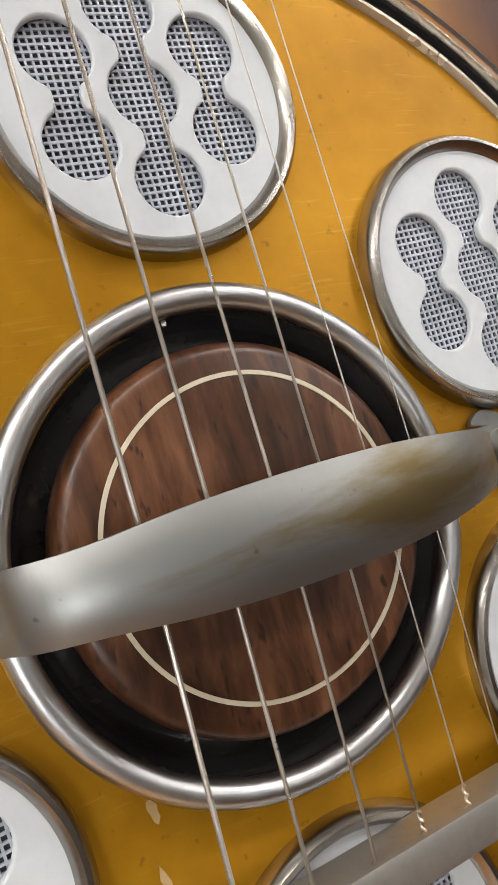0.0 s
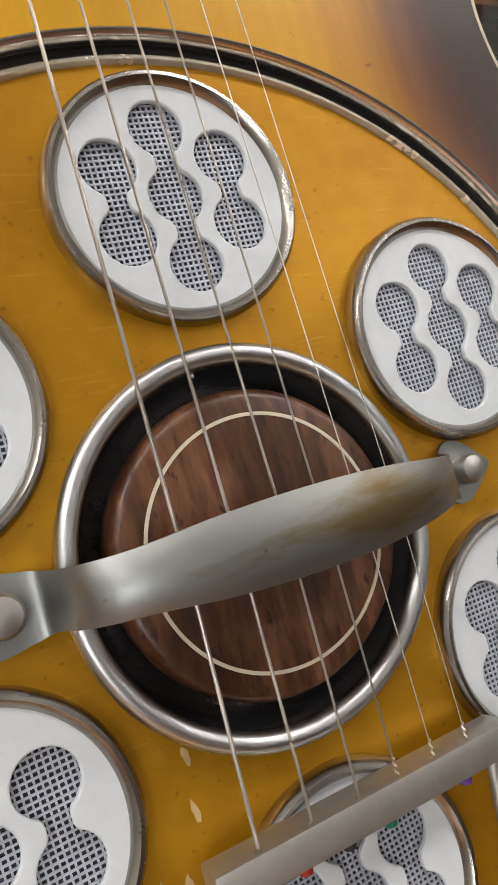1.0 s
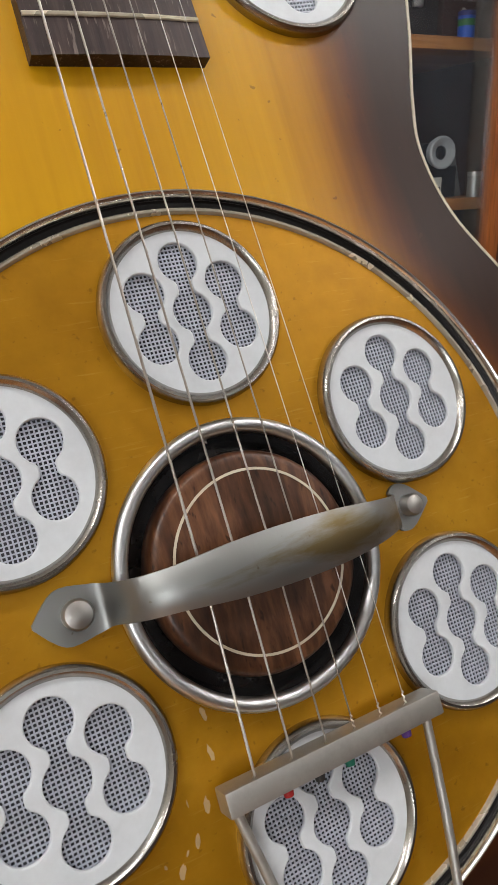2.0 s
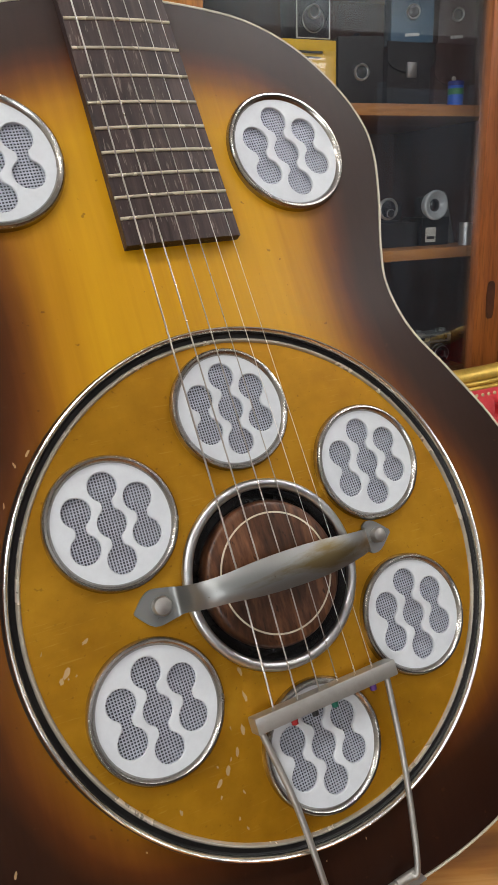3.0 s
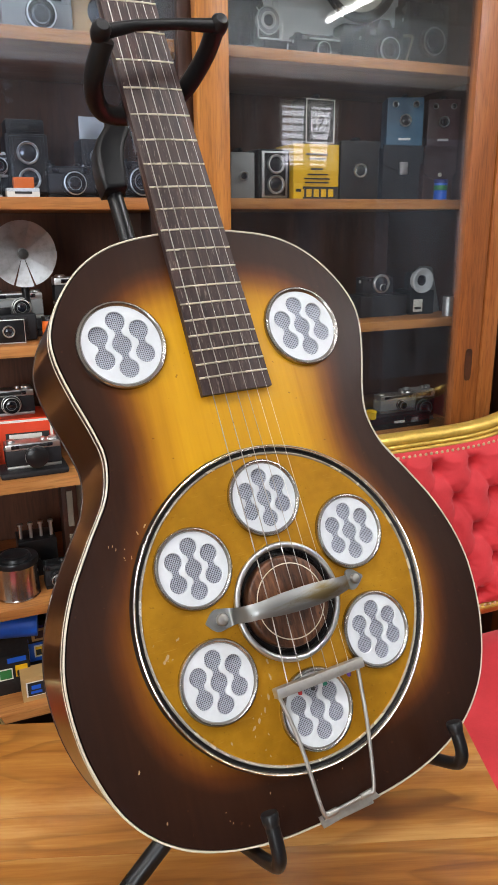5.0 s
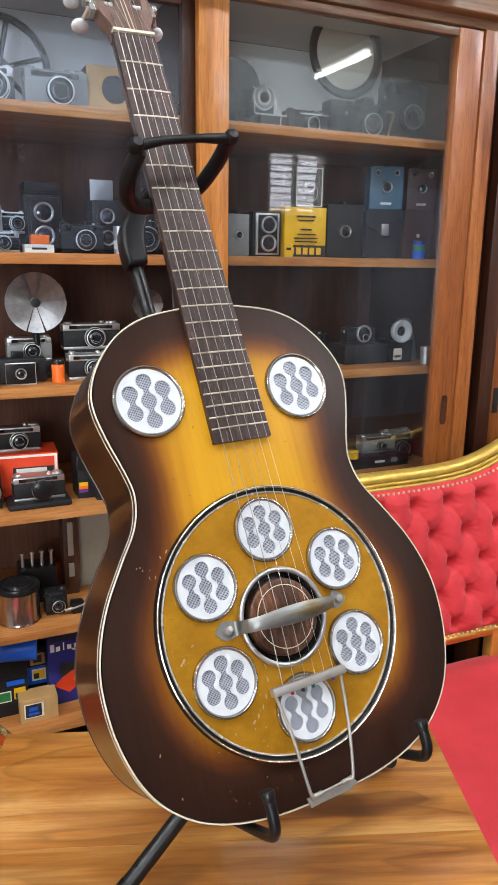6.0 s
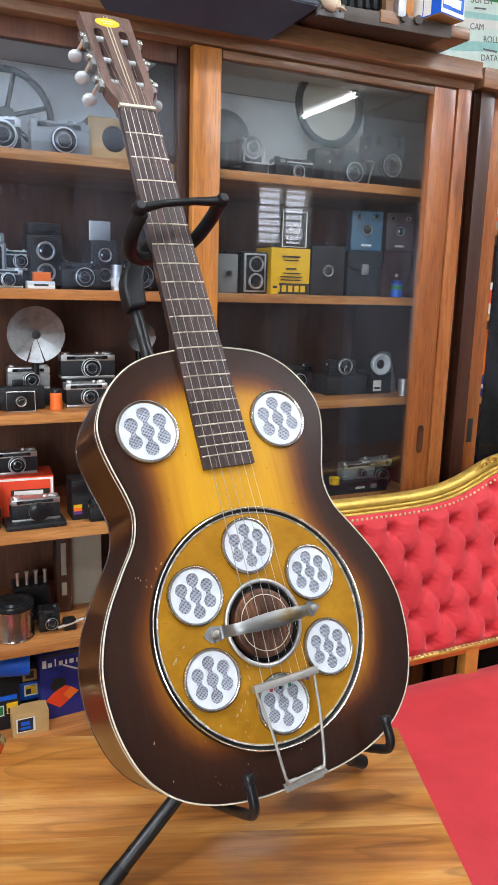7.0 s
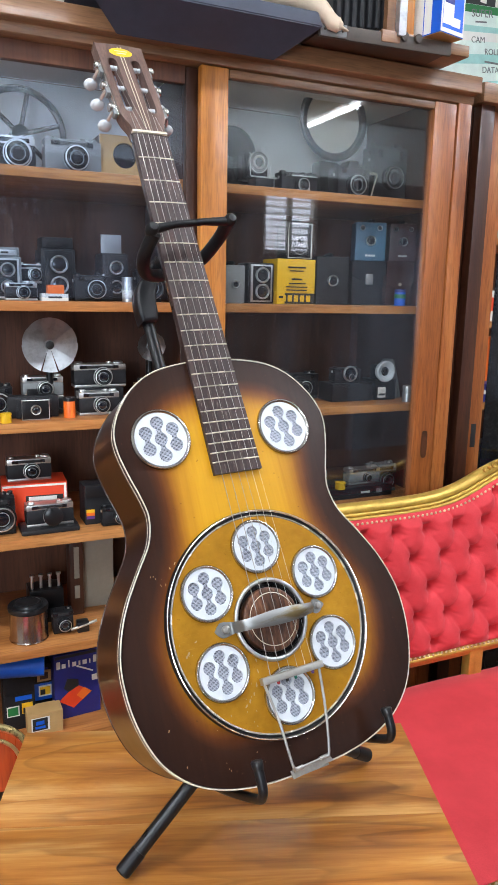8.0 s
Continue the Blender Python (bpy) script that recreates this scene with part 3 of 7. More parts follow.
HALF = [(0, -0.1635), (0.055, -0.1615), (0.100, -0.152), (0.135, -0.1345), (0.162, -0.105), (0.178, -0.063), (0.1825, -0.018), (0.177, 0.016), (0.164, 0.049),
        (0.144, 0.082), (0.126, 0.110), (0.1195, 0.137), (0.1235, 0.160), (0.133, 0.190), (0.1395, 0.218), (0.1385, 0.240), (0.127, 0.265), (0.105, 0.2905), (0.075, 0.3075), (0.035, 0.3155), (0, 0.3175)]
_right = [(BODY_X + x, y) for x, y in HALF]
_left = [(BODY_X - x, y) for x, y in HALF[1:-1]][::-1]
OUTLINE = [tuple(p) for p in spline(_right + _left, 6, loop=True)]
DEPTH_LOW, DEPTH_HIGH = 0.098, 0.091


def depth_at(y):
    return DEPTH_LOW + (DEPTH_HIGH - DEPTH_LOW) * (y + 0.16) / 0.48


def inset(outline, d):
    n = len(outline)
    out = []
    for i, (x, y) in enumerate(outline):
        a, b = Vector(outline[i - 1]), Vector(outline[(i + 1) % n])
        t = (b - a).normalized()
        out.append((x - t.y * d, y + t.x * d))
    return out


guitar = thing("resonator_guitar", GUITAR, "amber sunburst resonator guitar with round metal plate on stand", "guitar")


def guitar_top():
    pts = inset(OUTLINE, 0.0022)
    n, rings = len(pts), 26
    ref = np.array(OUTLINE)
    bm = bmesh.new()
    grid = []
    for k in range(rings + 1):
        t = k / rings
        ring = []
        for x, y in pts:
            sx, sy = BODY_X, min(max(y, -0.03), 0.20)
            ring.append(bm.verts.new((x + (sx - x) * t, y + (sy - y) * t, FACE)))
        grid.append(ring)
    for a, b in zip(grid, grid[1:]):
        for i in range(n):
            j = (i + 1) % n
            bm.faces.new((a[i], a[j], b[j], b[i]))
    bmesh.ops.remove_doubles(bm, verts=bm.verts, dist=1e-5)
    bmesh.ops.delete(bm, geom=[f for f in bm.faces if all(math.hypot(v.co.x, v.co.y) < 0.112 for v in f.verts)], context="FACES")
    co = np.array([v.co[:2] for v in bm.verts])
    d = np.sqrt(((co[:, None, :] - ref[None]) ** 2).sum(-1)).min(1)
    d += (0.009 + 0.007 * (co[:, 0] < 0)) * np.exp(-((co[:, 1] - 0.13) / 0.06) ** 2) - 0.011 * np.clip((0.01 - co[:, 1]) / 0.09, 0, 1)
    ob = part("soundboard", bm, SUNBURST, guitar, "sunburst lacquered wooden top, amber to dark brown")
    at = ob.data.attributes.new("burst", "FLOAT", "POINT")
    at.data.foreach_set("value", np.clip(d / 0.088, 0, 1).astype(np.float32))


guitar_top()


def loft(rings, name, material, parent, label="", cap=False):
    bm = bmesh.new()
    vs = [[bm.verts.new(p) for p in r] for r in rings]
    n = len(vs[0])
    for a, b in zip(vs, vs[1:]):
        for i in range(n):
            bm.faces.new((a[i], b[i], b[(i + 1) % n], a[(i + 1) % n]))
    if cap:
        bm.faces.new(vs[-1])
    return part(name, bm, material, parent, label)


def guitar_sides():
    rings = [[(x, y, FACE - 0.0035) for x, y in OUTLINE]]
    for k in range(1, 7):
        rings.append([(x, y, FACE - 0.0035 - (depth_at(y) - 0.0065) * k / 6) for x, y in OUTLINE])
    loft(rings, "side", SIDE_LACQUER, guitar, "dark brown lacquered side")
    back = inset(OUTLINE, 0.002)
    loft([[(x, y, FACE - depth_at(y) + 0.003) for x, y in OUTLINE], [(x, y, FACE - depth_at(y)) for x, y in back]], "back", SIDE_LACQUER, guitar, cap=True)
    for name, z, r in (("front_binding", 0.0, 0.00085), ("side_line", -0.0070, 0.00042)):
        o = inset(OUTLINE, 0.0006) if z == 0 else OUTLINE
        part(name, tube([(x, y, FACE - 0.0013 + z) for x, y in o], r, 8, loop=True), IVORY, guitar, "thin cream binding line")
    part("back_binding", tube([(x, y, FACE - depth_at(y) + 0.0015) for x, y in inset(OUTLINE, 0.0008)], 0.0014, 8, loop=True), SIDE_LACQUER, guitar)


guitar_sides()
PLATE = FACE + 0.0025


def cover_plate():
    part("cover_plate", lathe([(0.0425, PLATE - 0.0015), (0.0428, PLATE), (0.1190, PLATE), (0.1194, PLATE - 0.001)], 128), MUSTARD, guitar, "mustard enamelled round plate, chipped and stained")
    part("rim_inner", lathe([(0.1183, PLATE - 0.0002), (0.1185, -0.0047), (0.1190, -0.0040), (0.1196, -0.0039), (0.1202, -0.0043), (0.1206, -0.0053)], 160), RIM_PALE, guitar, "worn pale inner rim")
    part("rim_groove", lathe([(0.1205, -0.0053), (0.1208, -0.0056), (0.1226, -0.0056), (0.1233, -0.0050)], 160), DARK_RIM, guitar, "black groove of the rim")
    part("rim_outer", lathe([(0.1232, -0.0056), (0.1233, -0.0040), (0.1236, -0.0026), (0.1241, -0.0016), (0.1247, -0.0012), (0.1253, -0.0015), (0.1257, -0.0024)], 160), RIM_BRIGHT, guitar, "polished bright edge of the rim")
    part("rim_wall", lathe([(0.1256, -0.0022), (0.1261, -0.0034), (0.1266, FACE)], 160), DARK_RIM, guitar, "black outer wall of the rim")
    cx, cy = -0.0016, 0.0013
    m = Matrix.Translation((cx, cy, 0))
    ring = [(0.0416 + 0.0025 * math.cos(a) + 0.0016, -0.0022 + 0.0028 * math.sin(a)) for a in (2 * math.pi * k / 14 for k in range(14))]
    part("centre_ring", lathe([(r + 0.0003, z) for r, z in ring], 96, m, closed=True), RING_SATIN, guitar, "dull nickel ring round the wooden disc")
    part("well", lathe([(0.0419, -0.0022), (0.0411, -0.0050), (0.0406, -0.0085), (0.0400, -0.0112), (0.0390, -0.0128), (0.0374, -0.0134), (0.030, -0.0136), (0, -0.0136)], 96, m), WELL, guitar, "black glossy recess")
    part("well_lip", lathe([(0.0424, -0.0028), (0.0418, -0.0021), (0.0412, -0.0024), (0.0410, -0.0034)], 96, m), CHROME, guitar, "bright inner lip of the ring")
    part("well_stud", box(-0.0052, 0.0402, -0.0042, 0.0011, 0.0016, 0.0020, 0.0004, m=m), CHROME, guitar, "small bright stud on the inner wall")
    d = Matrix.Translation((-0.0008, 0.0010, 0))
    part("wooden_disc", lathe([(0.0350, -0.0134), (0.0357, -0.0080), (0.0356, -0.0050), (0.0353, -0.0030), (0.0347, -0.0017), (0.0336, -0.0010), (0.032, -0.0007), (0.024, -0.0005), (0.012, -0.0004), (0, -0.0004)], 72, d), DISC_WOOD, guitar, "polished rosewood disc")
    part("inlay_ring", lathe([(0.0285, -0.0012), (0.0286, -0.0004), (0.0294, -0.0004), (0.0295, -0.0012)], 96, Matrix.Translation((0.0, 0.0009, 0))), IVORY, guitar, "thin white inlaid ring")
    part("saddle", box(0.002, 0, 0.0048, 0.060, 0.0035, 0.0105, 0.001), IVORY, guitar)


cover_plate()


def chain(cx, centres, r, neck):
    """The outline of round holes that run into one another along y."""
    lo, hi = centres[0] - r, centres[-1] + r
    right = []
    n = 18 * len(centres) + 6
    for i in range(n + 1):
        s = lo + (hi - lo) * (0.5 - 0.5 * math.cos(math.pi * i / n))
        d = min(abs(s - c) for c in centres)
        w = math.sqrt(max(r * r - d * d, 0.0))
        inside = centres[0] < s < centres[-1]
        if inside:
            w = (w**5 + neck**5) ** 0.2
        right.append((w, s))
    return [(cx + w, s) for w, s in right] + [(cx - w, s) for w, s in right[-2:0:-1]]


def wire_mesh(R, pitch, r):
    bm = bmesh.new()
    k = int(R / pitch)
    for i in range(-k, k + 1):
        c = i * pitch
        h = math.sqrt(max(R * R - c * c, 0))
        if h < pitch:
            continue
        add_box(bm, c, 0, 0, 2 * r, 2 * h, 2 * r)
        add_box(bm, 0, c, 0.00005, 2 * h, 2 * r, 2 * r)
    return bm


def screen_meshes(R):
    """One grille: ring, pierced plate, wire mesh and a dark disc painted as the hollow's shade."""
    s = R / 0.0312
    rt = 0.0022 * s
    prof = [(R - o * s, z) for o, z in ((0.0, -0.0032), (0.0, -0.0010), (0.0004, 0.0005), (0.0012, 0.0014), (0.0021, 0.0015), (0.0029, 0.0009), (0.0035, 0.0), (0.0041, -0.0010), (0.0046, -0.0018), (0.0047, -0.0028), (0.0040, -0.0032))]
    r, neck = 0.0067 * s, 0.0025 * s
    loops = [circle(R - 1.4 * rt, 72),
             chain(0, [-0.0168 * s, 0, 0.0168 * s], r, neck),
             chain(-0.0144 * s, [-0.0084 * s, 0.0084 * s], r, neck),
             chain(0.0144 * s, [-0.0084 * s, 0.0084 * s], r, neck)]
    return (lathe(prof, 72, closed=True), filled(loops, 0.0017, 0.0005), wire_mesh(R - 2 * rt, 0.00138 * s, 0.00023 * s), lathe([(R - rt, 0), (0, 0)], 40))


def screens():
    spots = [(0.0312, 0.0013, 0.0839, 2), (0.0312, 0.0697, 0.0410, 3), (0.0312, 0.0697, -0.0414, 0), (0.0312, -0.0002, -0.0827, 4), (0.0312, -0.0723, -0.0396, 3), (0.0312, -0.0706, 0.0443, 1),
             (0.0359, 0.0801, 0.2218, 8), (0.0359, -0.0828, 0.2238, 4)]
    made = {}
    for R, x, y, turn in spots:
        low = y < 0.15
        base = PLATE if low else FACE
        m = Matrix.Translation((x, y, base)) @ pose(0, 0, 0, 0, 0, turn)
        if R not in made:
            ring, plate, wires, hollow = screen_meshes(R)
            a = part("grille", ring, RING_METAL, guitar, "round chromed grille with pierced white plate over wire mesh")
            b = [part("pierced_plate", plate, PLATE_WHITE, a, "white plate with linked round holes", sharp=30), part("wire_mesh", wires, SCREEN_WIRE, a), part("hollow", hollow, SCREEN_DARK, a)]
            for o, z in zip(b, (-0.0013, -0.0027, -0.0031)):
                o.location.z = z
            made[R] = a
            a.matrix_basis = m @ Matrix.Translation((0, 0, 0.0032))
        else:
            copy_thing(made[R], m @ Matrix.Translation((0, 0, 0.0032)))


screens()


def hand_rest():
    sec = [(-0.0712, 0.0006, PLATE + 0.001), (-0.0635, 0.0080, PLATE + 0.0015), (-0.0535, 0.0072, PLATE + 0.0015), (-0.0495, 0.0062, PLATE + 0.004), (-0.0465, 0.0060, 0.010), (-0.0425, 0.0060, 0.0160),
           (-0.034, 0.0063, 0.0200), (-0.018, 0.0078, 0.0225), (0.0, 0.0084, 0.0230), (0.018, 0.0080, 0.0217), (0.032, 0.0068, 0.0185), (0.043, 0.0059, 0.0125), (0.0505, 0.0056, 0.0055),
           (0.0548, 0.0062, PLATE + 0.0022), (0.0582, 0.0084, PLATE + 0.0015), (0.0630, 0.0074, PLATE + 0.0015), (0.0712, 0.0008, PLATE + 0.001)]
    pts = spline(sec, 5)
    bm = bmesh.new()
    rings = []
    for x, h, w in pts:
        arch = 0.0016 if w > 0.008 else 0.0
        ring = []
        for k in range(9):
            s = -1 + k / 4
            ring.append(bm.verts.new((x, 0.0025 + h * s, w - arch * s * s)))
        for k in range(9):
            s = 1 - k / 4
            ring.append(bm.verts.new((x, 0.0025 + h * s, w - 0.0013 - arch * s * s)))
        rings.append(ring)
    for a, b in zip(rings, rings[1:]):
        for k in range(18):
            bm.faces.new((a[k], b[k], b[(k + 1) % 18], a[(k + 1) % 18]))
    bm.faces.new(rings[0][::-1])
    bm.faces.new(rings[-1])
    bmesh.ops.recalc_face_normals(bm, faces=bm.faces)
    h = part("hand_rest", bm, HANDLE_METAL, guitar, "arched nickel hand rest, tarnished brown", sharp=50)
    for x, r in ((-0.0588, 0.0044), (0.0620, 0.0038)):
        part("bolt", lathe([(r, PLATE + 0.0015), (r * 1.04, PLATE + 0.0045), (r * 0.88, PLATE + 0.0056), (r * 0.4, PLATE + 0.0062), (0, PLATE + 0.0063)], 24, Matrix.Translation((x, 0.0025, 0))), NICKEL, h, "domed nickel bolt")


hand_rest()
NUT_Y, FB_END = 0.630, 0.1732
SCALE_LEN = 0.630


def fb_half(y):
    return 0.0314 + (0.0237 - 0.0314) * (y - FB_END) / (NUT_Y - FB_END)


def fb_top(y):
    return -0.0014 + (-0.0024 + 0.0014) * (y - FB_END) / (NUT_Y - FB_END)


def fb_x(y):
    return 0.0027 - 0.0100 * (y - FB_END) / (NUT_Y - FB_END)


def neck():
    bm = bmesh.new()
    rows = []
    for k in range(25):
        y = FB_END + (NUT_Y - FB_END) * k / 24
        h, t, c = fb_half(y), fb_top(y), fb_x(y)
        ring = []
        for s in (-1, -0.66, -0.33, 0, 0.33, 0.66, 1):
            ring.append(bm.verts.new((c + h * s, y, t - 0.0009 * s * s)))
        bot = max(t - 0.0075, FACE) if y < 0.32 else t - 0.0065
        for s in (1, -1):
            ring.append(bm.verts.new((c + h * s, y, bot)))
        rows.append(ring)
    for a, b in zip(rows, rows[1:]):
        for k in range(9):
            bm.faces.new((a[k], a[(k + 1) % 9], b[(k + 1) % 9], b[k]))
    bm.faces.new(rows[0])
    bm.faces.new(rows[-1][::-1])
    bmesh.ops.recalc_face_normals(bm, faces=bm.faces)
    part("fingerboard", bm, ROSEWOOD, guitar, "dark worn rosewood fingerboard")
    bm = bmesh.new()
    rows = []
    for k in range(13):
        y = 0.312 + (NUT_Y + 0.004 - 0.312) * k / 12
        h, t, c = fb_half(y), fb_top(y) - 0.0064, fb_x(y)
        d = 0.018 + (0.022 - 0.018) * (1 - k / 12) + (0.03 * (1 - k) if k < 1 else 0)
        rows.append([bm.verts.new((c + h * math.cos(a), y, t - d * math.sin(a) ** 0.8)) for a in (math.pi * j / 12 for j in range(13))])
    for a, b in zip(rows, rows[1:]):
        for k in range(12):
            bm.faces.new((a[k], a[k + 1], b[k + 1], b[k]))
        bm.faces.new((a[12], a[0], b[0], b[12]))
    bm.faces.new(rows[0])
    bm.faces.new(rows[-1][::-1])
    bmesh.ops.recalc_face_normals(bm, faces=bm.faces)
    part("neck", bm, SIDE_LACQUER, guitar, "dark lacquered neck")
    for k in range(1, 22):
        y = SCALE_LEN * 2 ** (-k / 12)
        h, t, c = fb_half(y) - 0.0004, fb_top(y), fb_x(y)
        part("fret", tube([(c + h * s, y, t + 0.0002 - 0.0009 * s * s) for s in (-1, -0.5, 0, 0.5, 1)], 0.00085, 8), FRET, guitar)
    y = NUT_Y + 0.002
    part("nut", box(fb_x(y), y, fb_top(NUT_Y) - 0.001, 0.0475, 0.0038, 0.0072, 0.001), IVORY, guitar, "white nut")


neck()
HEAD = Matrix.Translation((-0.0058, NUT_Y + 0.003, fb_top(NUT_Y) - 0.003)) @ pose(0, 0, 0, -9, 0, 1.2) @ Matrix.Diagonal((1, 1.105, 1, 1))


def headstock():
    half = [(0.0225, 0.0), (0.0235, 0.012), (0.031, 0.032), (0.0325, 0.09), (0.0335, 0.142), (0.031, 0.1455), (0.0, 0.1475)]
    right = [tuple(p) for p in spline(half, 4)]
    outline = right + [(-x, y) for x, y in right[-2::-1]]
    slots = [[(cx + 0.0062 * math.cos(a), (0.040 if k > 12 else 0.116) + 0.0062 * math.sin(a)) for k, a in ((k, 2 * math.pi * k / 24) for k in range(25))] for cx in (-0.0165, 0.0165)]
    bm = filled([outline] + slots, 0.017)
    bmesh.ops.transform(bm, matrix=HEAD @ Matrix.Translation((0, 0, -0.0085)), verts=bm.verts)
    part("headstock", bm, HEAD_WOOD, guitar, "slotted rosewood headstock with cream stripes")
    for s in (-1, 1):
        part("stripe", box(0.0022 * s, 0.072, 0.0002, 0.0008, 0.142, 0.0006, m=HEAD), IVORY, guitar)
    bm = lathe([(0.0, 0.0008), (0.9, 0.0008), (1.0, 0.0002)], 40, Matrix.Diagonal((0.0165, 0.0075, 1, 1)))
    bmesh.ops.transform(bm, matrix=HEAD @ Matrix.Translation((0, 0.133, 0.0002)), verts=bm.verts)
    badge = part("badge", bm, YELLOW_CARD, guitar, "yellow oval maker's badge")
    for k, w in enumerate((0.018, 0.013)):
        part("bar", box(0.0, 0.1345 - 0.004 * k, 0.0011, w, 0.0011, 0.0003, m=HEAD), BRASSY, badge)
    for s in (-1, 1):
        part("tuner_plate", box(0.0325 * s, 0.078, -0.0085, 0.0016, 0.096, 0.011, 0.0005, m=HEAD), CHROME, guitar, "chromed tuner plate")
        for k in range(3):
            y = 0.044 + 0.034 * k
            t = part("tuner", tube([HEAD @ Vector((0.010 * s, y, -0.007)), HEAD @ Vector((0.0375 * s, y, -0.007))], 0.0032, 12), PLATE_WHITE, guitar, "string roller with geared tuner")
            part("gear", lathe([(0.0, 0.003), (0.0052, 0.003), (0.0058, 0.0), (0.0052, -0.003), (0, -0.003)], 18, HEAD @ Matrix.Translation((0.0385 * s, y, -0.007)) @ pose(0, 0, 0, 0, 90)), CHROME, t)
            part("shaft", tube([HEAD @ Vector((0.0375 * s, y - 0.006, -0.007)), HEAD @ Vector((0.0420 * s, y - 0.0080, -0.020))], 0.0022, 8), SILVER, t)
            part("worm_housing", box(0.0350 * s, y - 0.006, -0.0085, 0.006, 0.013, 0.010, 0.0012, m=HEAD), GREY_METAL, t)
            btn = [(0.0, 0.0092), (0.0040, 0.0086), (0.0063, 0.0050), (0.0068, 0.0), (0.0056, -0.0048), (0.003, -0.0075), (0.0, -0.008)]
            part("button", lathe(btn, 20, HEAD @ Matrix.Translation((0.0440 * s, y - 0.0085, -0.028)) @ pose(0, 0, 0, 180, -20 * s, 0) @ Matrix.Diagonal((1.40, 0.80, 0.95, 1))), PLATE_WHITE, t, "white pearloid button")


headstock()


def strings():
    rad = [0.00046, 0.00039, 0.00032, 0.00026, 0.00017, 0.00014]
    wound = metal("wound_bronze", (0.43, 0.40, 0.36, 1), 0.26, 0.3)
    saddle = [-0.0246, -0.0129, -0.0013, 0.0082, 0.0177, 0.0275]
    bar = [-0.0245, -0.0119, -0.0001, 0.0103, 0.0205, 0.0303]
    for k in range(6):
        nx, sx, bx = -0.0262 + 0.0075 * k, saddle[k], bar[k]
        top = -0.0004
        side = -1 if k < 3 else 1
        j = k if k < 3 else 5 - k
        pin = HEAD @ Vector((0.0165 * side, 0.044 + 0.034 * j, -0.003))
        pts = [pin, (nx, NUT_Y + 0.004, top), (nx, NUT_Y, top), (sx, 0.0, 0.0111), (bx, -0.0550, 0.0080), (bx, -0.0580, 0.004)]
        s = part("string", tube(pts, rad[k], 8), wound if k < 4 else STEEL, guitar, "wound steel string" if k < 4 else "thin plain steel string")
        if k < 4:
            bm = bmesh.new()
            c0, c1 = Vector((sx, 0.0, 0.0111)), Vector((bx, -0.0550, 0.0080))
            for span, n in (((c1, c0), 150), ((c0, c0 + (Vector((nx, NUT_Y, top)) - c0) * 0.16), 275)):
                p, q = span
                add_tube(bm, [p + (q - p) * (i / (2 * n)) for i in range(2 * n + 1)], [rad[k] * (1.13 if i % 2 else 0.90) for i in range(2 * n + 1)], 6)
            part("winding", bm, wound, s)
        if k < 3:
            continue
        tw = Vector((bx, -0.0550, 0.0080))
        up = (Vector((sx, 0.0, 0.0111)) - tw).normalized()
        part("twist", tube([tw + up * (0.0004 * i) + Vector((0.0003 * math.cos(i * 1.5), 0, 0.0003 * math.sin(i * 1.5))) for i in range(11)], 0.00028, 6), STEEL, s)


strings()


def tailpiece():
    bm = bmesh.new()
    add_box(bm, 0.0043, -0.0600, 0.0036, 0.0782, 0.0076, 0.0088, 0.0009, m=pose(0, 0, 0, 0, 0, 0.3))
    t = part("tailpiece", bm, TAIL_METAL, guitar, "grey metal tailpiece bar on two rods")
    for a, b, c in (((-0.0305, -0.064, 0.001), (-0.0235, -0.102, 0.0012), (-0.0195, -0.150, 0.0005)), ((0.0408, -0.0635, 0.001), (0.0360, -0.107, 0.0012), (0.0280, -0.150, 0.0005))):
        e = Vector(c) + Vector((0.004 if c[0] < 0 else -0.004, -0.0045, -0.0015))
        part("rod", tube(spline([Vector(a) + Vector((0, 0.006, 0)), a, b, c, e], 4), 0.0016, 10), TAIL_METAL, t)
    part("pin", tube([(-0.0185, -0.1565, -0.0022), (0.0275, -0.1545, -0.0022)], 0.0013, 10), TAIL_METAL, t)
    part("knuckle", tube([(-0.0185, -0.1565, -0.0022), (-0.0065, -0.1560, -0.0022)], 0.0024, 12), TAIL_METAL, t)
    part("knuckle", tube([(0.0155, -0.1551, -0.0022), (0.0275, -0.1545, -0.0022)], 0.0024, 12), TAIL_METAL, t)
    m = Matrix.Translation((0.0055, -0.1612, FACE))
    part("anchor_plate", prism([(-0.026, 0.004), (0.0245, 0.006), (0.029, -0.001), (-0.024, -0.0045)], 0.0005, 0.0022, m), TAIL_METAL, t, "bent anchor plate")
    part("anchor_flange", box(0.0055, -0.1645, FACE - 0.02, 0.046, 0.002, 0.042, 0.0008), TAIL_METAL, t)
    for k, mat_ in ((0, RED_DOT), (1, INK), (2, TEAL), (4, PURPLE)):
        bx = -0.0138 + 0.0112 * k
        part("thread_wrap", lathe([(0, 0.0026), (0.0015, 0.002), (0.0018, 0), (0.0015, -0.002), (0, -0.0026)], 12, Matrix.Translation((bx, -0.0652, 0.0022)) @ pose(0, 0, 0, 90, 0, 0)), mat_, t, "coloured thread on the string end")


tailpiece()


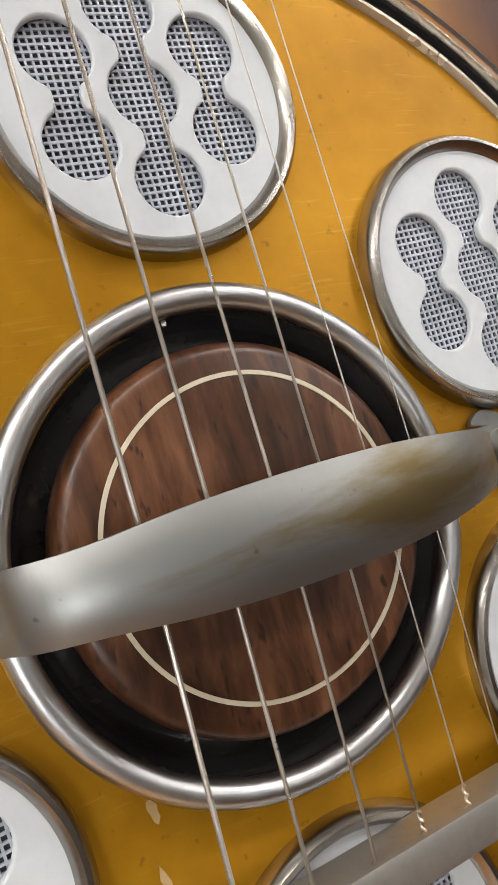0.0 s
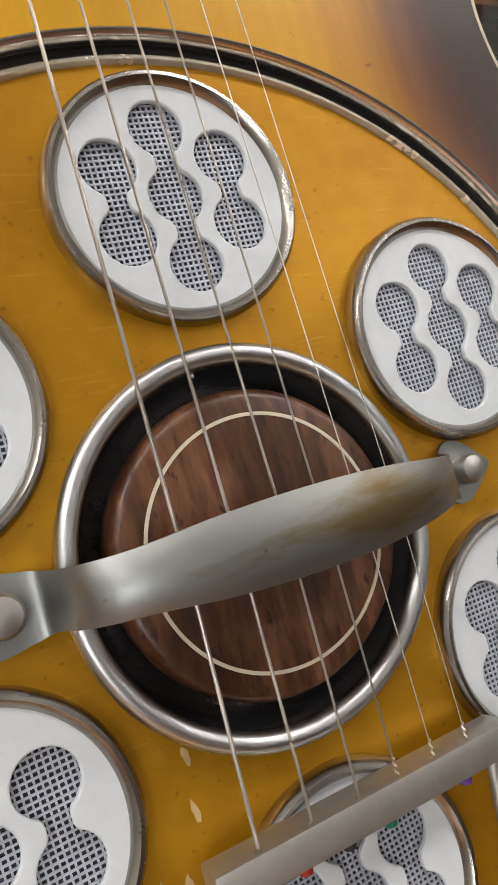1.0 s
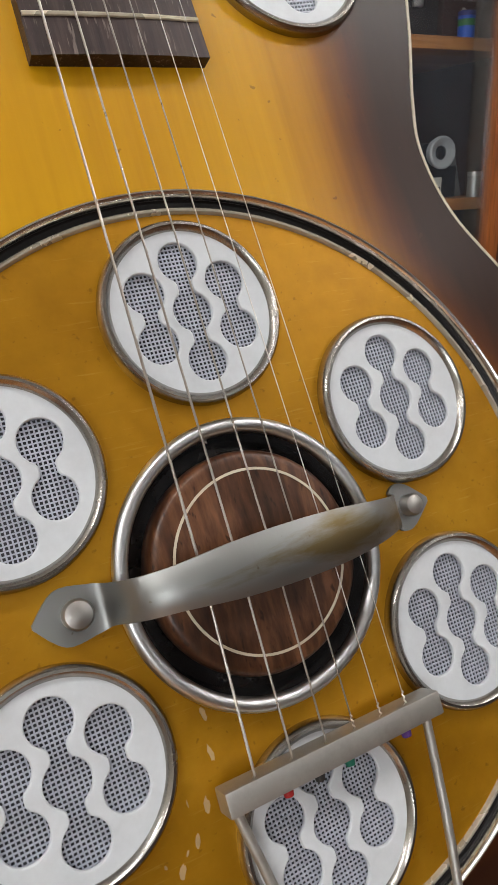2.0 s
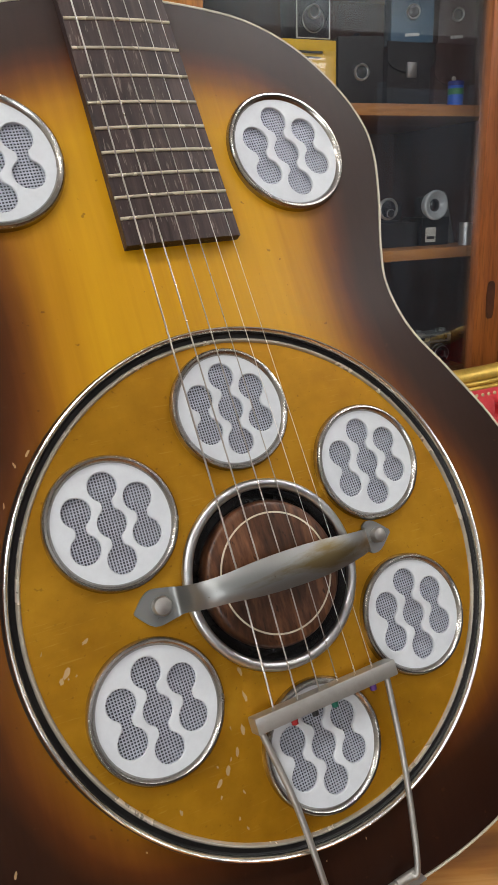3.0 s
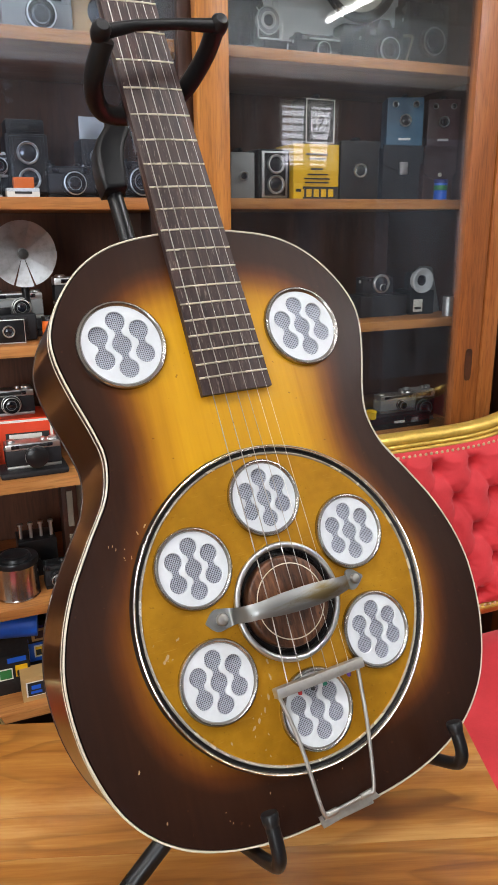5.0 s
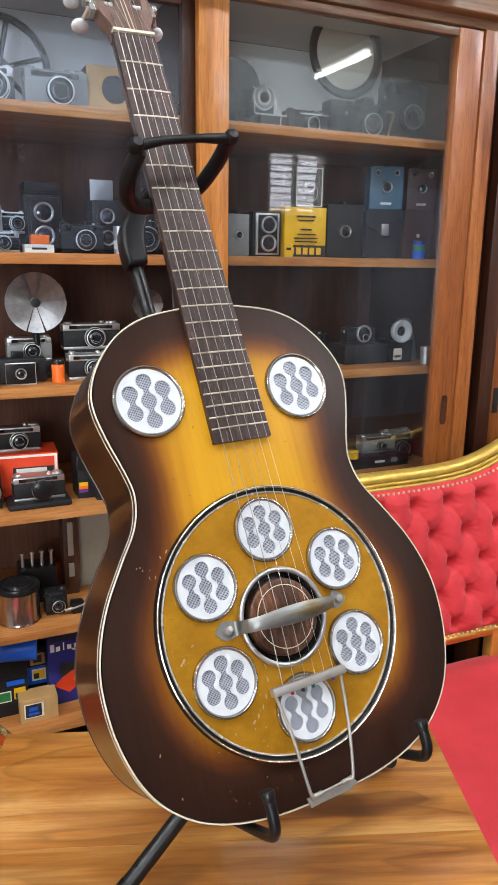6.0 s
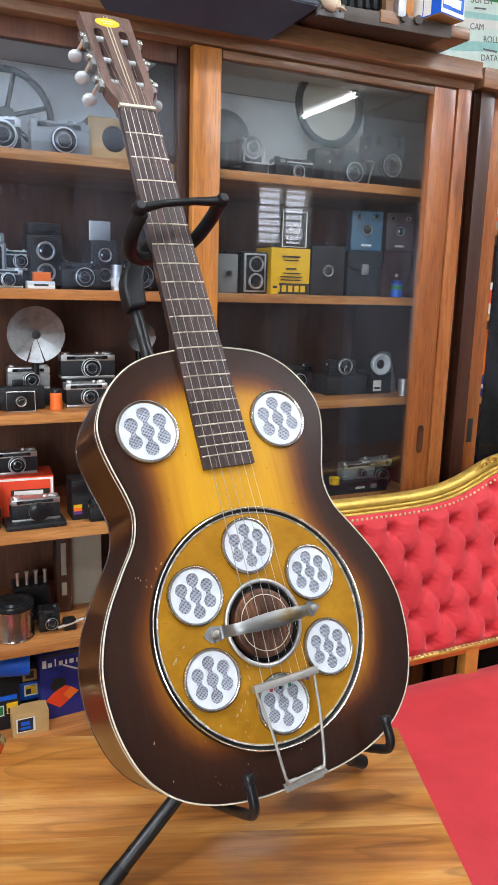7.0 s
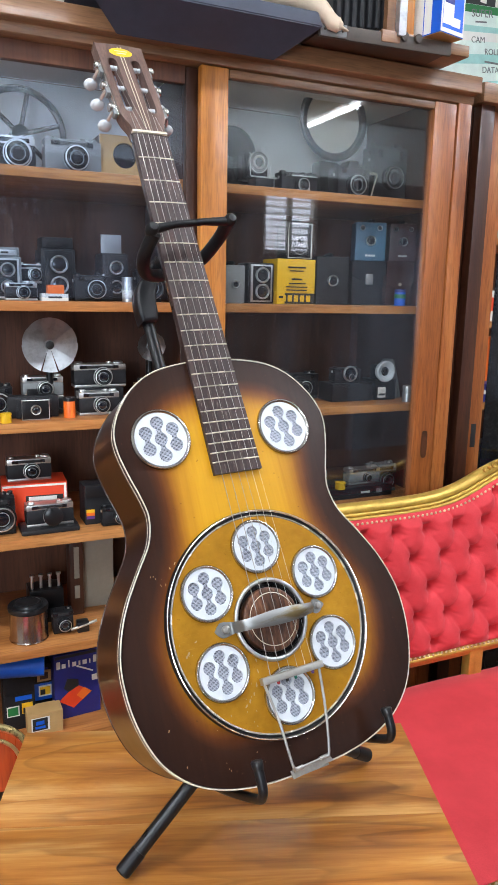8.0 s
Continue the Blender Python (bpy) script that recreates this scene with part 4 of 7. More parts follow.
def chips():
    """Bare spots where the enamel and lacquer came off: a few long ones and a scatter of small ones."""
    rng = random.Random(5)

    def chip(x, y, l, w, a0):
        z = PLATE if math.hypot(x, y) < 0.116 else FACE
        o = [(l * math.cos(t) * rng.uniform(0.7, 1.2), w * math.sin(t) * rng.uniform(0.6, 1.3)) for t in (2 * math.pi * k / 11 for k in range(11))]
        part("paint_chip", prism(o, 0.0, 0.00012, Matrix.Translation((x, y, z)) @ pose(0, 0, 0, 0, 0, a0)), CHIP, guitar, "pale chip in the finish")

    for x, y, l, w, a0 in ((-0.0302, -0.0374, 0.0021, 0.0008, 100), (-0.0312, -0.0488, 0.0027, 0.0007, 98), (-0.1052, -0.0119, 0.0030, 0.0011, 52), (-0.1080, -0.0146, 0.0018, 0.0008, 70),
                           (-0.0945, -0.0018, 0.0019, 0.0008, 30), (-0.0482, -0.0762, 0.0024, 0.0009, 62), (-0.0535, -0.0798, 0.0022, 0.0009, 40), (-0.0418, -0.0703, 0.0021, 0.0007, 75),
                           (-0.0364, -0.0621, 0.0023, 0.0009, 84), (-0.0734, -0.0843, 0.0016, 0.0007, 95), (-0.0982, 0.0840, 0.0018, 0.0007, 55), (-0.1048, 0.0798, 0.0015, 0.0005, 105),
                           (-0.1131, 0.0635, 0.0015, 0.0004, 80), (-0.1425, -0.0800, 0.0016, 0.0006, 70), (-0.1313, -0.1183, 0.0012, 0.0005, 85), (0.1041, 0.2509, 0.0012, 0.0005, 30)):
        chip(x, y, l, w, a0)
    for i in range(34):
        if i < 12:
            x, y = rng.uniform(-0.095, 0.02), rng.gauss(-0.136, 0.006) + (0.03 if rng.random() < 0.4 else 0.0)
        elif i < 24:
            x, y = rng.gauss(-0.040, 0.012), rng.gauss(-0.076, 0.012)
        elif i < 28:
            x, y = rng.gauss(-0.104, 0.006), rng.gauss(-0.013, 0.008)
        else:
            x, y = rng.gauss(-0.122, 0.004), rng.gauss(0.068, 0.008)
        r = math.hypot(x, y)
        if math.hypot(x + 0.0723, y + 0.0396) < 0.033 or math.hypot(x + 0.0002, y + 0.0827) < 0.033 or r < 0.047 or 0.114 < r < 0.1275:
            continue
        chip(x, y, rng.uniform(0.0004, 0.0011), rng.uniform(0.0002, 0.0005), rng.uniform(60, 110))


chips()

# ---------------------------------------------------------------- guitar stand
TABLE_Z = 0.755


def guitar_stand():
    g = lambda x, y, w: GUITAR @ Vector((x, y, w))
    hub = g(0.0, -0.115, -0.150)
    t = thing("guitar_stand", pose(hub.x, hub.y, TABLE_Z), "black tubular guitar stand with rubber covered hooks, on the table", "stand")
    inv = t.matrix_world.inverted()
    L = lambda *p: inv @ (p[0] if len(p) == 1 else Vector(p))
    G = lambda x, y, w: inv @ g(x, y, w)
    part("column", tube([G(0, -0.16, -0.150), G(0, 0.2, -0.148), G(0, 0.36, -0.146)], 0.0100, 16), BLACK, t, "black painted steel tube")
    part("upper_tube", tube([G(-0.0020, 0.33, -0.146), G(-0.0034, 0.364, -0.146), G(-0.0068, 0.434, -0.146)], 0.0083, 20), BLACK, t, "glossy black telescopic tube")
    bm = filled([[(0.0200, 0.5275), (0.0090, 0.5135), (-0.0039, 0.4974), (-0.0150, 0.4835), (-0.0205, 0.4720), (-0.0226, 0.4560), (-0.0224, 0.4400), (-0.0205, 0.4250), (-0.0092, 0.4262), (0.0040, 0.4285), (0.0062, 0.4420), (0.0070, 0.4557), (0.0100, 0.4700), (0.0152, 0.4821), (0.0230, 0.4955), (0.0370, 0.5150), (0.0350, 0.5290)]], 0.026, 0.005)
    bmesh.ops.transform(bm, matrix=inv @ GUITAR @ Matrix.Translation((0, 0, -0.141)), verts=bm.verts)
    clamp = part("clamp", bm, BLACK_RUBBER, t, "black moulded neck holder")
    part("clamp_arm", tube(spline([G(0.022, 0.512, -0.138), G(0.024, 0.512, -0.110), G(0.014, 0.496, -0.080), G(0.004, 0.470, -0.062)], 5), 0.0085, 14), BLACK_RUBBER, clamp)
    loop = spline([G(-0.046, 0.470, 0.022), G(-0.052, 0.455, -0.010), G(-0.036, 0.452, -0.045), G(0.004, 0.462, -0.062), G(0.040, 0.470, -0.045), G(0.056, 0.482, -0.008), G(0.056, 0.487, 0.026)], 6)
    part("yoke", tube(loop, 0.0085, 12), BLACK_RUBBER, t, "rubber covered yoke round the neck")
    part("strap", tube([G(-0.050, 0.472, 0.026), G(-0.02, 0.478, 0.030), G(0.02, 0.483, 0.030), G(0.058, 0.487, 0.027)], [0.0062, 0.0045, 0.0045, 0.0062], 12), BLACK_RUBBER, t, "black rubber safety strap")
    for x, y, w in ((-0.050, 0.472, 0.026), (0.058, 0.487, 0.027)):
        part("strap_knob", lathe([(0, 0.010), (0.005, 0.0095), (0.0078, 0.006), (0.0082, -0.002), (0.006, -0.008), (0, -0.009)], 18, Matrix.Translation(G(x, y, w)) @ (GUITAR.to_3x3().to_4x4())), BLACK_RUBBER, t)
    for x, top, low in ((-0.0683, -0.1319, -0.1690), (0.1012, -0.1272, -0.1600)):
        pts = [G(0.0, -0.13, -0.150), G(x * 0.75, low, -0.130), G(x * 0.97, low, -0.10), G(x, low, -0.03), G(x, low + 0.001, 0.006), G(x, low + 0.005, 0.016), G(x, low + 0.014, 0.0205), G(x, top, 0.0205)]
        part("hook", tube(spline(pts, 6), 0.0051, 14), BLACK_RUBBER, t, "rubber sleeved hook under the body")
        part("hook_cap", lathe([(0.0052, -0.006), (0.0060, -0.003), (0.0064, 0.0015), (0.0058, 0.0030), (0, 0.0034)], 20, Matrix.Translation(G(x, top, 0.0205)) @ (GUITAR.to_3x3().to_4x4()) @ pose(0, 0, 0, -90)), BLACK, t, "worn shiny cap")
    part("hub", lathe([(0, 0.03), (0.017, 0.028), (0.02, 0.0), (0.017, -0.028), (0, -0.03)], 20, Matrix.Translation(G(0, -0.115, -0.150)) @ (GUITAR.to_3x3().to_4x4()) @ pose(0, 0, 0, -90)), BLACK, t)
    for fx, fy in ((-0.165, 0.044), (0.224, 0.120), (0.02, 0.34)):
        foot = L(fx, fy, TABLE_Z + 0.0095)
        a = G(0, -0.115, -0.150)
        d = (foot - a).normalized()
        leg = part("leg", tube([a, foot - d * 0.02], 0.0088, 14), BLACK, t, "black steel leg")
        part("rubber_foot", tube([foot - d * 0.030, foot - d * 0.002, foot], [0.0096, 0.0098, 0.0080], 14), BLACK_RUBBER, leg)


guitar_stand()


# ---------------------------------------------------------------- table
def table():
    W, L = 0.59, 0.96
    m = pose(-0.227, 0.383, 0, 0, 0, -20.0)
    t = thing("wooden_table", m, "oiled honey-brown wooden table with jointed boards", "table")
    widths = [0.205, 0.178, 0.196, 0.188, 0.193]
    y = 0.0
    for w in widths:
        part("board", box(W / 2, -(y + w / 2), TABLE_Z - 0.0125, W, w - 0.0002, 0.025, 0.0005), TABLE_WOOD, t)
        y += w
    for yy in (-0.05, -L + 0.05):
        part("apron", box(W / 2, yy, TABLE_Z - 0.065, W - 0.12, 0.02, 0.078, 0.002), TABLE_WOOD, t)
    for xx in (0.05, W - 0.05):
        part("apron", box(xx, -L / 2, TABLE_Z - 0.065, 0.02, L - 0.12, 0.078, 0.002), CASE_WOOD, t)
        for yy in (-0.05, -L + 0.05):
            part("leg", box(xx, yy, (TABLE_Z - 0.027) / 2, 0.05, 0.05, TABLE_Z - 0.027, 0.004), CASE_WOOD, t)


table()


# ---------------------------------------------------------------- settee
def settee():
    x0, x1 = 0.40, 1.86
    cx = (x0 + x1) / 2
    t = thing("settee", pose(cx, 0.45, 0), "gilded carved settee with buttoned red velvet back and seat", "sofa")
    X0, X1 = x0 - cx, x1 - cx
    seat_z = 0.462

    def top_z(x):
        wx = x + cx
        return 0.912 + 0.075 * math.exp(-((wx - 1.13) / 0.17) ** 2) - 0.10 * max(0.0, (0.50 - wx) / 0.12) ** 2 - 0.10 * max(0.0, (wx - 1.76) / 0.12) ** 2

    back_y = lambda z: 0.245 + (z - 0.50) * 0.22  # leans away from the seat
    low_z = 0.535
    # buttoned back: a padded sheet drawn in at each button, with folds along the diamonds
    dx, dz, px, pz = 0.0945, 0.0715, 0.005, 0.4935
    bm = bmesh.new()
    nx, nz = 400, 120
    grid = []
    for i in range(nx + 1):
        x = X0 + 0.03 + (X1 - X0 - 0.06) * i / nx
        hi = top_z(x) - 0.021
        col = []
        for k in range(nz + 1):
            z = low_z + 0.004 + (hi - low_z - 0.004) * k / nz
            a, b = (x - px) / dx, (z - pz) / dz
            p, q = (a + b / 2) % 1.0, (a - b / 2) % 1.0
            d = min(math.hypot((a - (r + (s % 2) / 2)) * dx, (b - s) * dz) for s in (math.floor(b), math.floor(b) + 1) for r in (math.floor(a) - 1, math.floor(a), math.floor(a) + 1, math.floor(a) + 2))
            near = 0.35 + 0.65 * math.exp(-d / 0.028)
            puff = 0.026 * (1 - math.exp(-(d / 0.021) ** 1.15)) - 0.030 * math.exp(-(d / 0.0115) ** 2) - near * (0.0075 * math.exp(-min(p, 1 - p) / 0.03) + 0.0030 * math.exp(-min(q, 1 - q) / 0.025)) + 0.006 * (math.sin(math.pi * p) * math.sin(math.pi * q)) ** 0.7
            puff += 0.0011 * noise.noise((x * 40, z * 40, 1.0)) + 0.0017 * math.sin(9 * math.atan2(b - round(b), a - round(a)) + 3 * noise.noise((x * 18, z * 18, 4.0))) * math.exp(-abs(d - 0.018) / 0.010)
            edge = min(1.0, min(k, nz - k) / 9.0) ** 0.5
            y = back_y(z) - puff * edge - 0.024
            col.append(bm.verts.new((x, y, z)))
        grid.append(col)
    for a, b in zip(grid, grid[1:]):
        for k in range(nz):
            bm.faces.new((a[k], b[k], b[k + 1], a[k + 1]))
    back = part("back_cushion", bm, RED_CLOTH, t, "deep buttoned red velvet back", sharp=80)
    bt = bmesh.new()
    add_lathe(bt, [(0, 0.004), (0.005, 0.003), (0.007, 0), (0.006, -0.003)], 10, pose(0, 0, 0, 90))
    first = None
    for s in range(0, 8):
        for r in range(-8, 9):
            x, z = px + (r + (s % 2) / 2) * dx, pz + s * dz
            if not X0 + 0.06 < x < X1 - 0.06 or not low_z + 0.02 < z < top_z(x) - 0.05:
                continue
            m = Matrix.Translation((x, back_y(z) - 0.009, z))
            if first is None:
                first = part("button", bt, RED_CLOTH, back)
                first.matrix_basis = m
            else:
                o = first.copy()
                scene.collection.objects.link(o)
                o.matrix_basis = m
    part("back_board", loft_sheet([[(x, back_y(z) + 0.012, z) for x in np.linspace(X0 + 0.02, X1 - 0.02, 40)] for z in (low_z, 0.7, 0.86)], 0.01), CASE_DARK, t)
    # gilded frame
    xs = [X0 + (X1 - X0) * i / 60 for i in range(61)]
    part("top_rail", tube([(x, back_y(top_z(x)) + 0.004, top_z(x) - 0.001) for x in xs], 0.0120, 14, squash=(1.0, 1.4)), GOLD, t, "gilded moulded top rail")
    part("top_fillet", tube([(x, back_y(top_z(x)) - 0.016, top_z(x) - 0.0125) for x in xs], 0.0046, 10), GOLD, t)
    part("top_bead", tube([(x, back_y(top_z(x)) - 0.022, top_z(x) - 0.0210) for x in xs], 0.0054, 10), GOLD, t)
    part("lower_rail", tube([(X0 + 0.02, back_y(low_z) - 0.008, low_z - 0.012), (0, back_y(low_z) - 0.008, low_z - 0.012), (X1 - 0.02, back_y(low_z) - 0.008, low_z - 0.012)], 0.020, 14, squash=(1.0, 1.15)), GOLD, t, "gilded lower back rail")
    part("lower_bead", tube([(X0 + 0.02, back_y(low_z) - 0.030, low_z - 0.004), (X1 - 0.02, back_y(low_z) - 0.030, low_z - 0.004)], 0.007, 10), GOLD, t)
    for x in (X0 + 0.03, X1 - 0.03, 0.945 - cx, 1.32 - cx):
        part("back_post", box(x, back_y(0.47), 0.44, 0.045, 0.032, 0.17, 0.006), GOLD, t, "plain wooden back post")
    # nail heads
    for nm, line in (("top_nails", [(x, back_y(top_z(x)) - 0.043, top_z(x) - 0.0265) for x in np.linspace(X0 + 0.06, X1 - 0.06, 98)]),
                     ("lower_nails", [(x, back_y(low_z) - 0.040, low_z + 0.009) for x in np.linspace(X0 + 0.06, X1 - 0.06, 98)]),
                     ("seat_nails", [(x, -0.325, seat_z - 0.028) for x in np.linspace(X0 + 0.04, X1 - 0.04, 98)])):
        bm = bmesh.new()
        for p in line:
            add_lathe(bm, [(0, 0.0030), (0.0027, 0.0021), (0.0038, 0)], 8, Matrix.Translation(p) @ FACE_FRONT)
        tagged(part(nm, bm, NAIL, t, "row of small brass upholstery nails"), kind="stuff")
    # seat
    bm = bmesh.new()
    nx, ny = 60, 30
    grid = []
    for i in range(nx + 1):
        col = []
        for k in range(ny + 1):
            a, b = i / nx, k / ny
            x, y = X0 + 0.02 + (X1 - X0 - 0.04) * a, -0.32 + 0.58 * b
            e = min(1.0, min(a, 1 - a) * 18) ** 0.5 * min(1.0, min(b + 0.001, 1 - b) * 7) ** 0.5
            z = seat_z - 0.03 + 0.034 * e + 0.0035 * noise.noise((x * 5, y * 5, 3.0))
            col.append(bm.verts.new((x, y, z)))
        grid.append(col)
    for a, b in zip(grid, grid[1:]):
        for k in range(ny):
            bm.faces.new((a[k], b[k], b[k + 1], a[k + 1]))
    part("seat", bm, RED_CLOTH, t, "plain red velvet seat", sharp=80)
    part("seat_frame", box(0, -0.03, seat_z - 0.085, X1 - X0, 0.59, 0.10, 0.012), GOLD, t, "gilded seat rail")
    for x in (X0 + 0.06, X1 - 0.06):
        for y in (-0.27, 0.20):
            part("leg", lathe([(0.030, 0.33), (0.034, 0.30), (0.022, 0.26), (0.026, 0.18), (0.018, 0.04), (0.022, 0.0), (0, 0)], 16, Matrix.Translation((x, y, 0))), GOLD, t)
    # carved crest: curled leaves
    c = part("crest", tube(spline([(1.10 - cx, back_y(1.0) - 0.012, 1.005), (1.12 - cx, back_y(1.0) - 0.012, 1.022), (1.16 - cx, back_y(1.0) - 0.012, 1.035), (1.22 - cx, back_y(1.0) - 0.012, 1.030)], 4), 0.011, 10), GOLD, t, "carved gilt crest")
    for k in range(5):
        x = 1.02 - cx + 0.028 * k
        ang = [0.5 * j for j in range(14)]
        part("leaf", tube([(x + 0.014 * (1 - j / 16) * math.cos(a), back_y(0.98) - 0.022, top_z(x) + 0.018 + 0.012 * (1 - j / 16) * math.sin(a)) for j, a in enumerate(ang)], [0.005 - 0.00025 * j for j in range(14)], 8), GOLD, c)
    return t


def loft_sheet(rows, thick):
    bm = bmesh.new()
    f = [[bm.verts.new(p) for p in r] for r in rows]
    b = [[bm.verts.new((p[0], p[1] + thick, p[2])) for p in r] for r in rows]
    for g, flip in ((f, False), (b, True)):
        for r, s in zip(g, g[1:]):
            for i in range(len(r) - 1):
                q = (r[i], r[i + 1], s[i + 1], s[i])
                bm.faces.new(q[::-1] if flip else q)
    for i in range(len(f[0]) - 1):
        bm.faces.new((f[0][i], b[0][i], b[0][i + 1], f[0][i + 1]))
        bm.faces.new((f[-1][i], f[-1][i + 1], b[-1][i + 1], b[-1][i]))
    return bm


settee()

# ---------------------------------------------------------------- display cabinets
CAB_Y, CAB_BACK = 0.908, 1.36
SHELVES = [1.678, 1.402, 1.135, 0.865, 0.590, 0.345]


def cabinet():
    x0, x1 = -0.98, 0.985
    t = thing("display_cabinet", pose(0, CAB_Y, 0), "tall varnished wooden display cabinet with sliding glass doors, full of cameras", "cabinet")
    d = CAB_BACK - CAB_Y
    part("back_panel", box((x0 + x1) / 2, d - 0.006, 1.0, x1 - x0 - 0.04, 0.012, 1.9), INSIDE_WOOD, t, "brown wooden back panel")
    part("back_lining", box((x0 + x1) / 2, d - 0.016, 1.808, x1 - x0 - 0.06, 0.006, 0.255), LINING, t, "pale grey lining of the top compartment")
    part("roof_lining", box((x0 + x1) / 2, d / 2 + 0.03, 1.941, x1 - x0 - 0.06, d - 0.09, 0.006), LINING, t, "pale grey lining under the roof")
    part("side", box(x0 + 0.012, d / 2 + 0.01, 0.98, 0.024, d - 0.02, 1.92, 0.003), CASE_WOOD, t)
    # right side, divider and plinth take the darkened copy of the case wood
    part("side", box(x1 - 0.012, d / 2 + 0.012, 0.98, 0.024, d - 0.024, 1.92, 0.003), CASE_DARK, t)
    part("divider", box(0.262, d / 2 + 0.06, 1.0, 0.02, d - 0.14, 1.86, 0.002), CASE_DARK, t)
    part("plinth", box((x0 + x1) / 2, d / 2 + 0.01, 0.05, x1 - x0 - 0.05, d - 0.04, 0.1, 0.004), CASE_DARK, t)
    part("roof", box((x0 + x1) / 2, d / 2, 1.955, x1 - x0, d - 0.004, 0.02, 0.003), CASE_RAIL, t)
    prof = [(0.0, 1.908), (-0.003, 1.910), (-0.004, 1.9275), (-0.031, 1.9285), (-0.0335, 1.931), (-0.0325, 1.936), (-0.0295, 1.950), (-0.0305, 1.966), (-0.028, 1.969), (0.06, 1.970), (0.06, 1.908)]
    part("cornice", prism([(-y, z) for y, z in prof], x0 - 0.02, x1 + 0.004, Matrix(((0, 0, 1, 0), (-1, 0, 0, 0), (0, 1, 0, 0), (0, 0, 0, 1)))), CASE_RAIL, t, "moulded wooden cornice")
    for z in SHELVES:
        part("shelf", box((x0 + 0.262) / 2 + 0.01, 0.062 + (d - 0.075) / 2, z - 0.011, 0.262 - x0 - 0.045, d - 0.078, 0.022, 0.002), SHELF_WOOD, t, "honey-coloured wooden shelf")
        part("shelf", box((0.272 + x1 - 0.024) / 2, 0.062 + (d - 0.075) / 2, z - 0.0105, x1 - 0.024 - 0.274, d - 0.078, 0.021, 0.002), SHELF_WOOD, t, "honey-coloured wooden shelf")
    # right door, in front
    a, b, lo, hi = 0.250, 0.940, 0.14, 1.906
    door = part("door", box(a + 0.032, 0.011, (lo + hi) / 2, 0.064, 0.024, hi - lo, 0.003), CASE_WOOD, t, "sliding glass door with wooden frame")
    part("stile", box(b - 0.034, 0.011, (lo + hi) / 2, 0.068, 0.024, hi - lo, 0.003), CASE_MID, door)
    part("rail", box((a + b) / 2, 0.012, hi - 0.0095, b - a - 0.134, 0.022, 0.017, 0.002), CASE_RAIL, door)
    part("rail", box((a + b) / 2, 0.012, lo + 0.04, b - a - 0.134, 0.022, 0.08, 0.002), CASE_RAIL, door)
    p = part("pane", box((a + b) / 2, 0.014, (lo + hi) / 2 + 0.03, b - a - 0.13, 0.003, hi - lo - 0.1), PANE, door, "clear window glass")
    p.visible_shadow = False
    # flat plate; the recess is only shade put into its dark colour
    pull = part("finger_pull", filled([[(0.010 * math.copysign(abs(math.cos(s)) ** 0.5, math.cos(s)), 0.038 * math.copysign(abs(math.sin(s)) ** 0.6, math.sin(s))) for s in (2 * math.pi * k / 32 for k in range(32))]], 0.002), CASE_DARK, door, "flat dark finger pull plate, recess shade in its colour")
    pull.matrix_basis = Matrix.Translation((b - 0.031, -0.0015, 1.03)) @ pose(0, 0, 0, 90)
    # left door, behind
    a, b = -0.62, 0.262
    # stile in darkened wood: shade behind the front door is painted in
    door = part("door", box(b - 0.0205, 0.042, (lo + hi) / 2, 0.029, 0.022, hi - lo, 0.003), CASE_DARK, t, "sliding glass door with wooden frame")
    part("stile", box(a + 0.03, 0.042, (lo + hi) / 2, 0.06, 0.022, hi - lo, 0.003), CASE_WOOD, door)
    # top rail in darker board wood, which carries the shadow from above
    part("rail", box((a + b) / 2 + 0.012, 0.043, hi - 0.012, b - a - 0.096, 0.02, 0.045, 0.002), INSIDE_WOOD, door)
    part("rail", box((a + b) / 2 + 0.012, 0.043, lo + 0.04, b - a - 0.096, 0.02, 0.08, 0.002), CASE_RAIL, door)
    p = part("pane", box((a + b) / 2 + 0.009, 0.044, 1.66, b - a - 0.088, 0.003, 0.50), PANE_HAZY, door, "clear window glass")
    p.visible_shadow = False
    # outer post
    part("post", box(x1 - 0.0215, 0.009, 0.98, 0.043, 0.028, 1.86, 0.004), CASE_MID, t, "outer cabinet post")
    return t


cabinet()


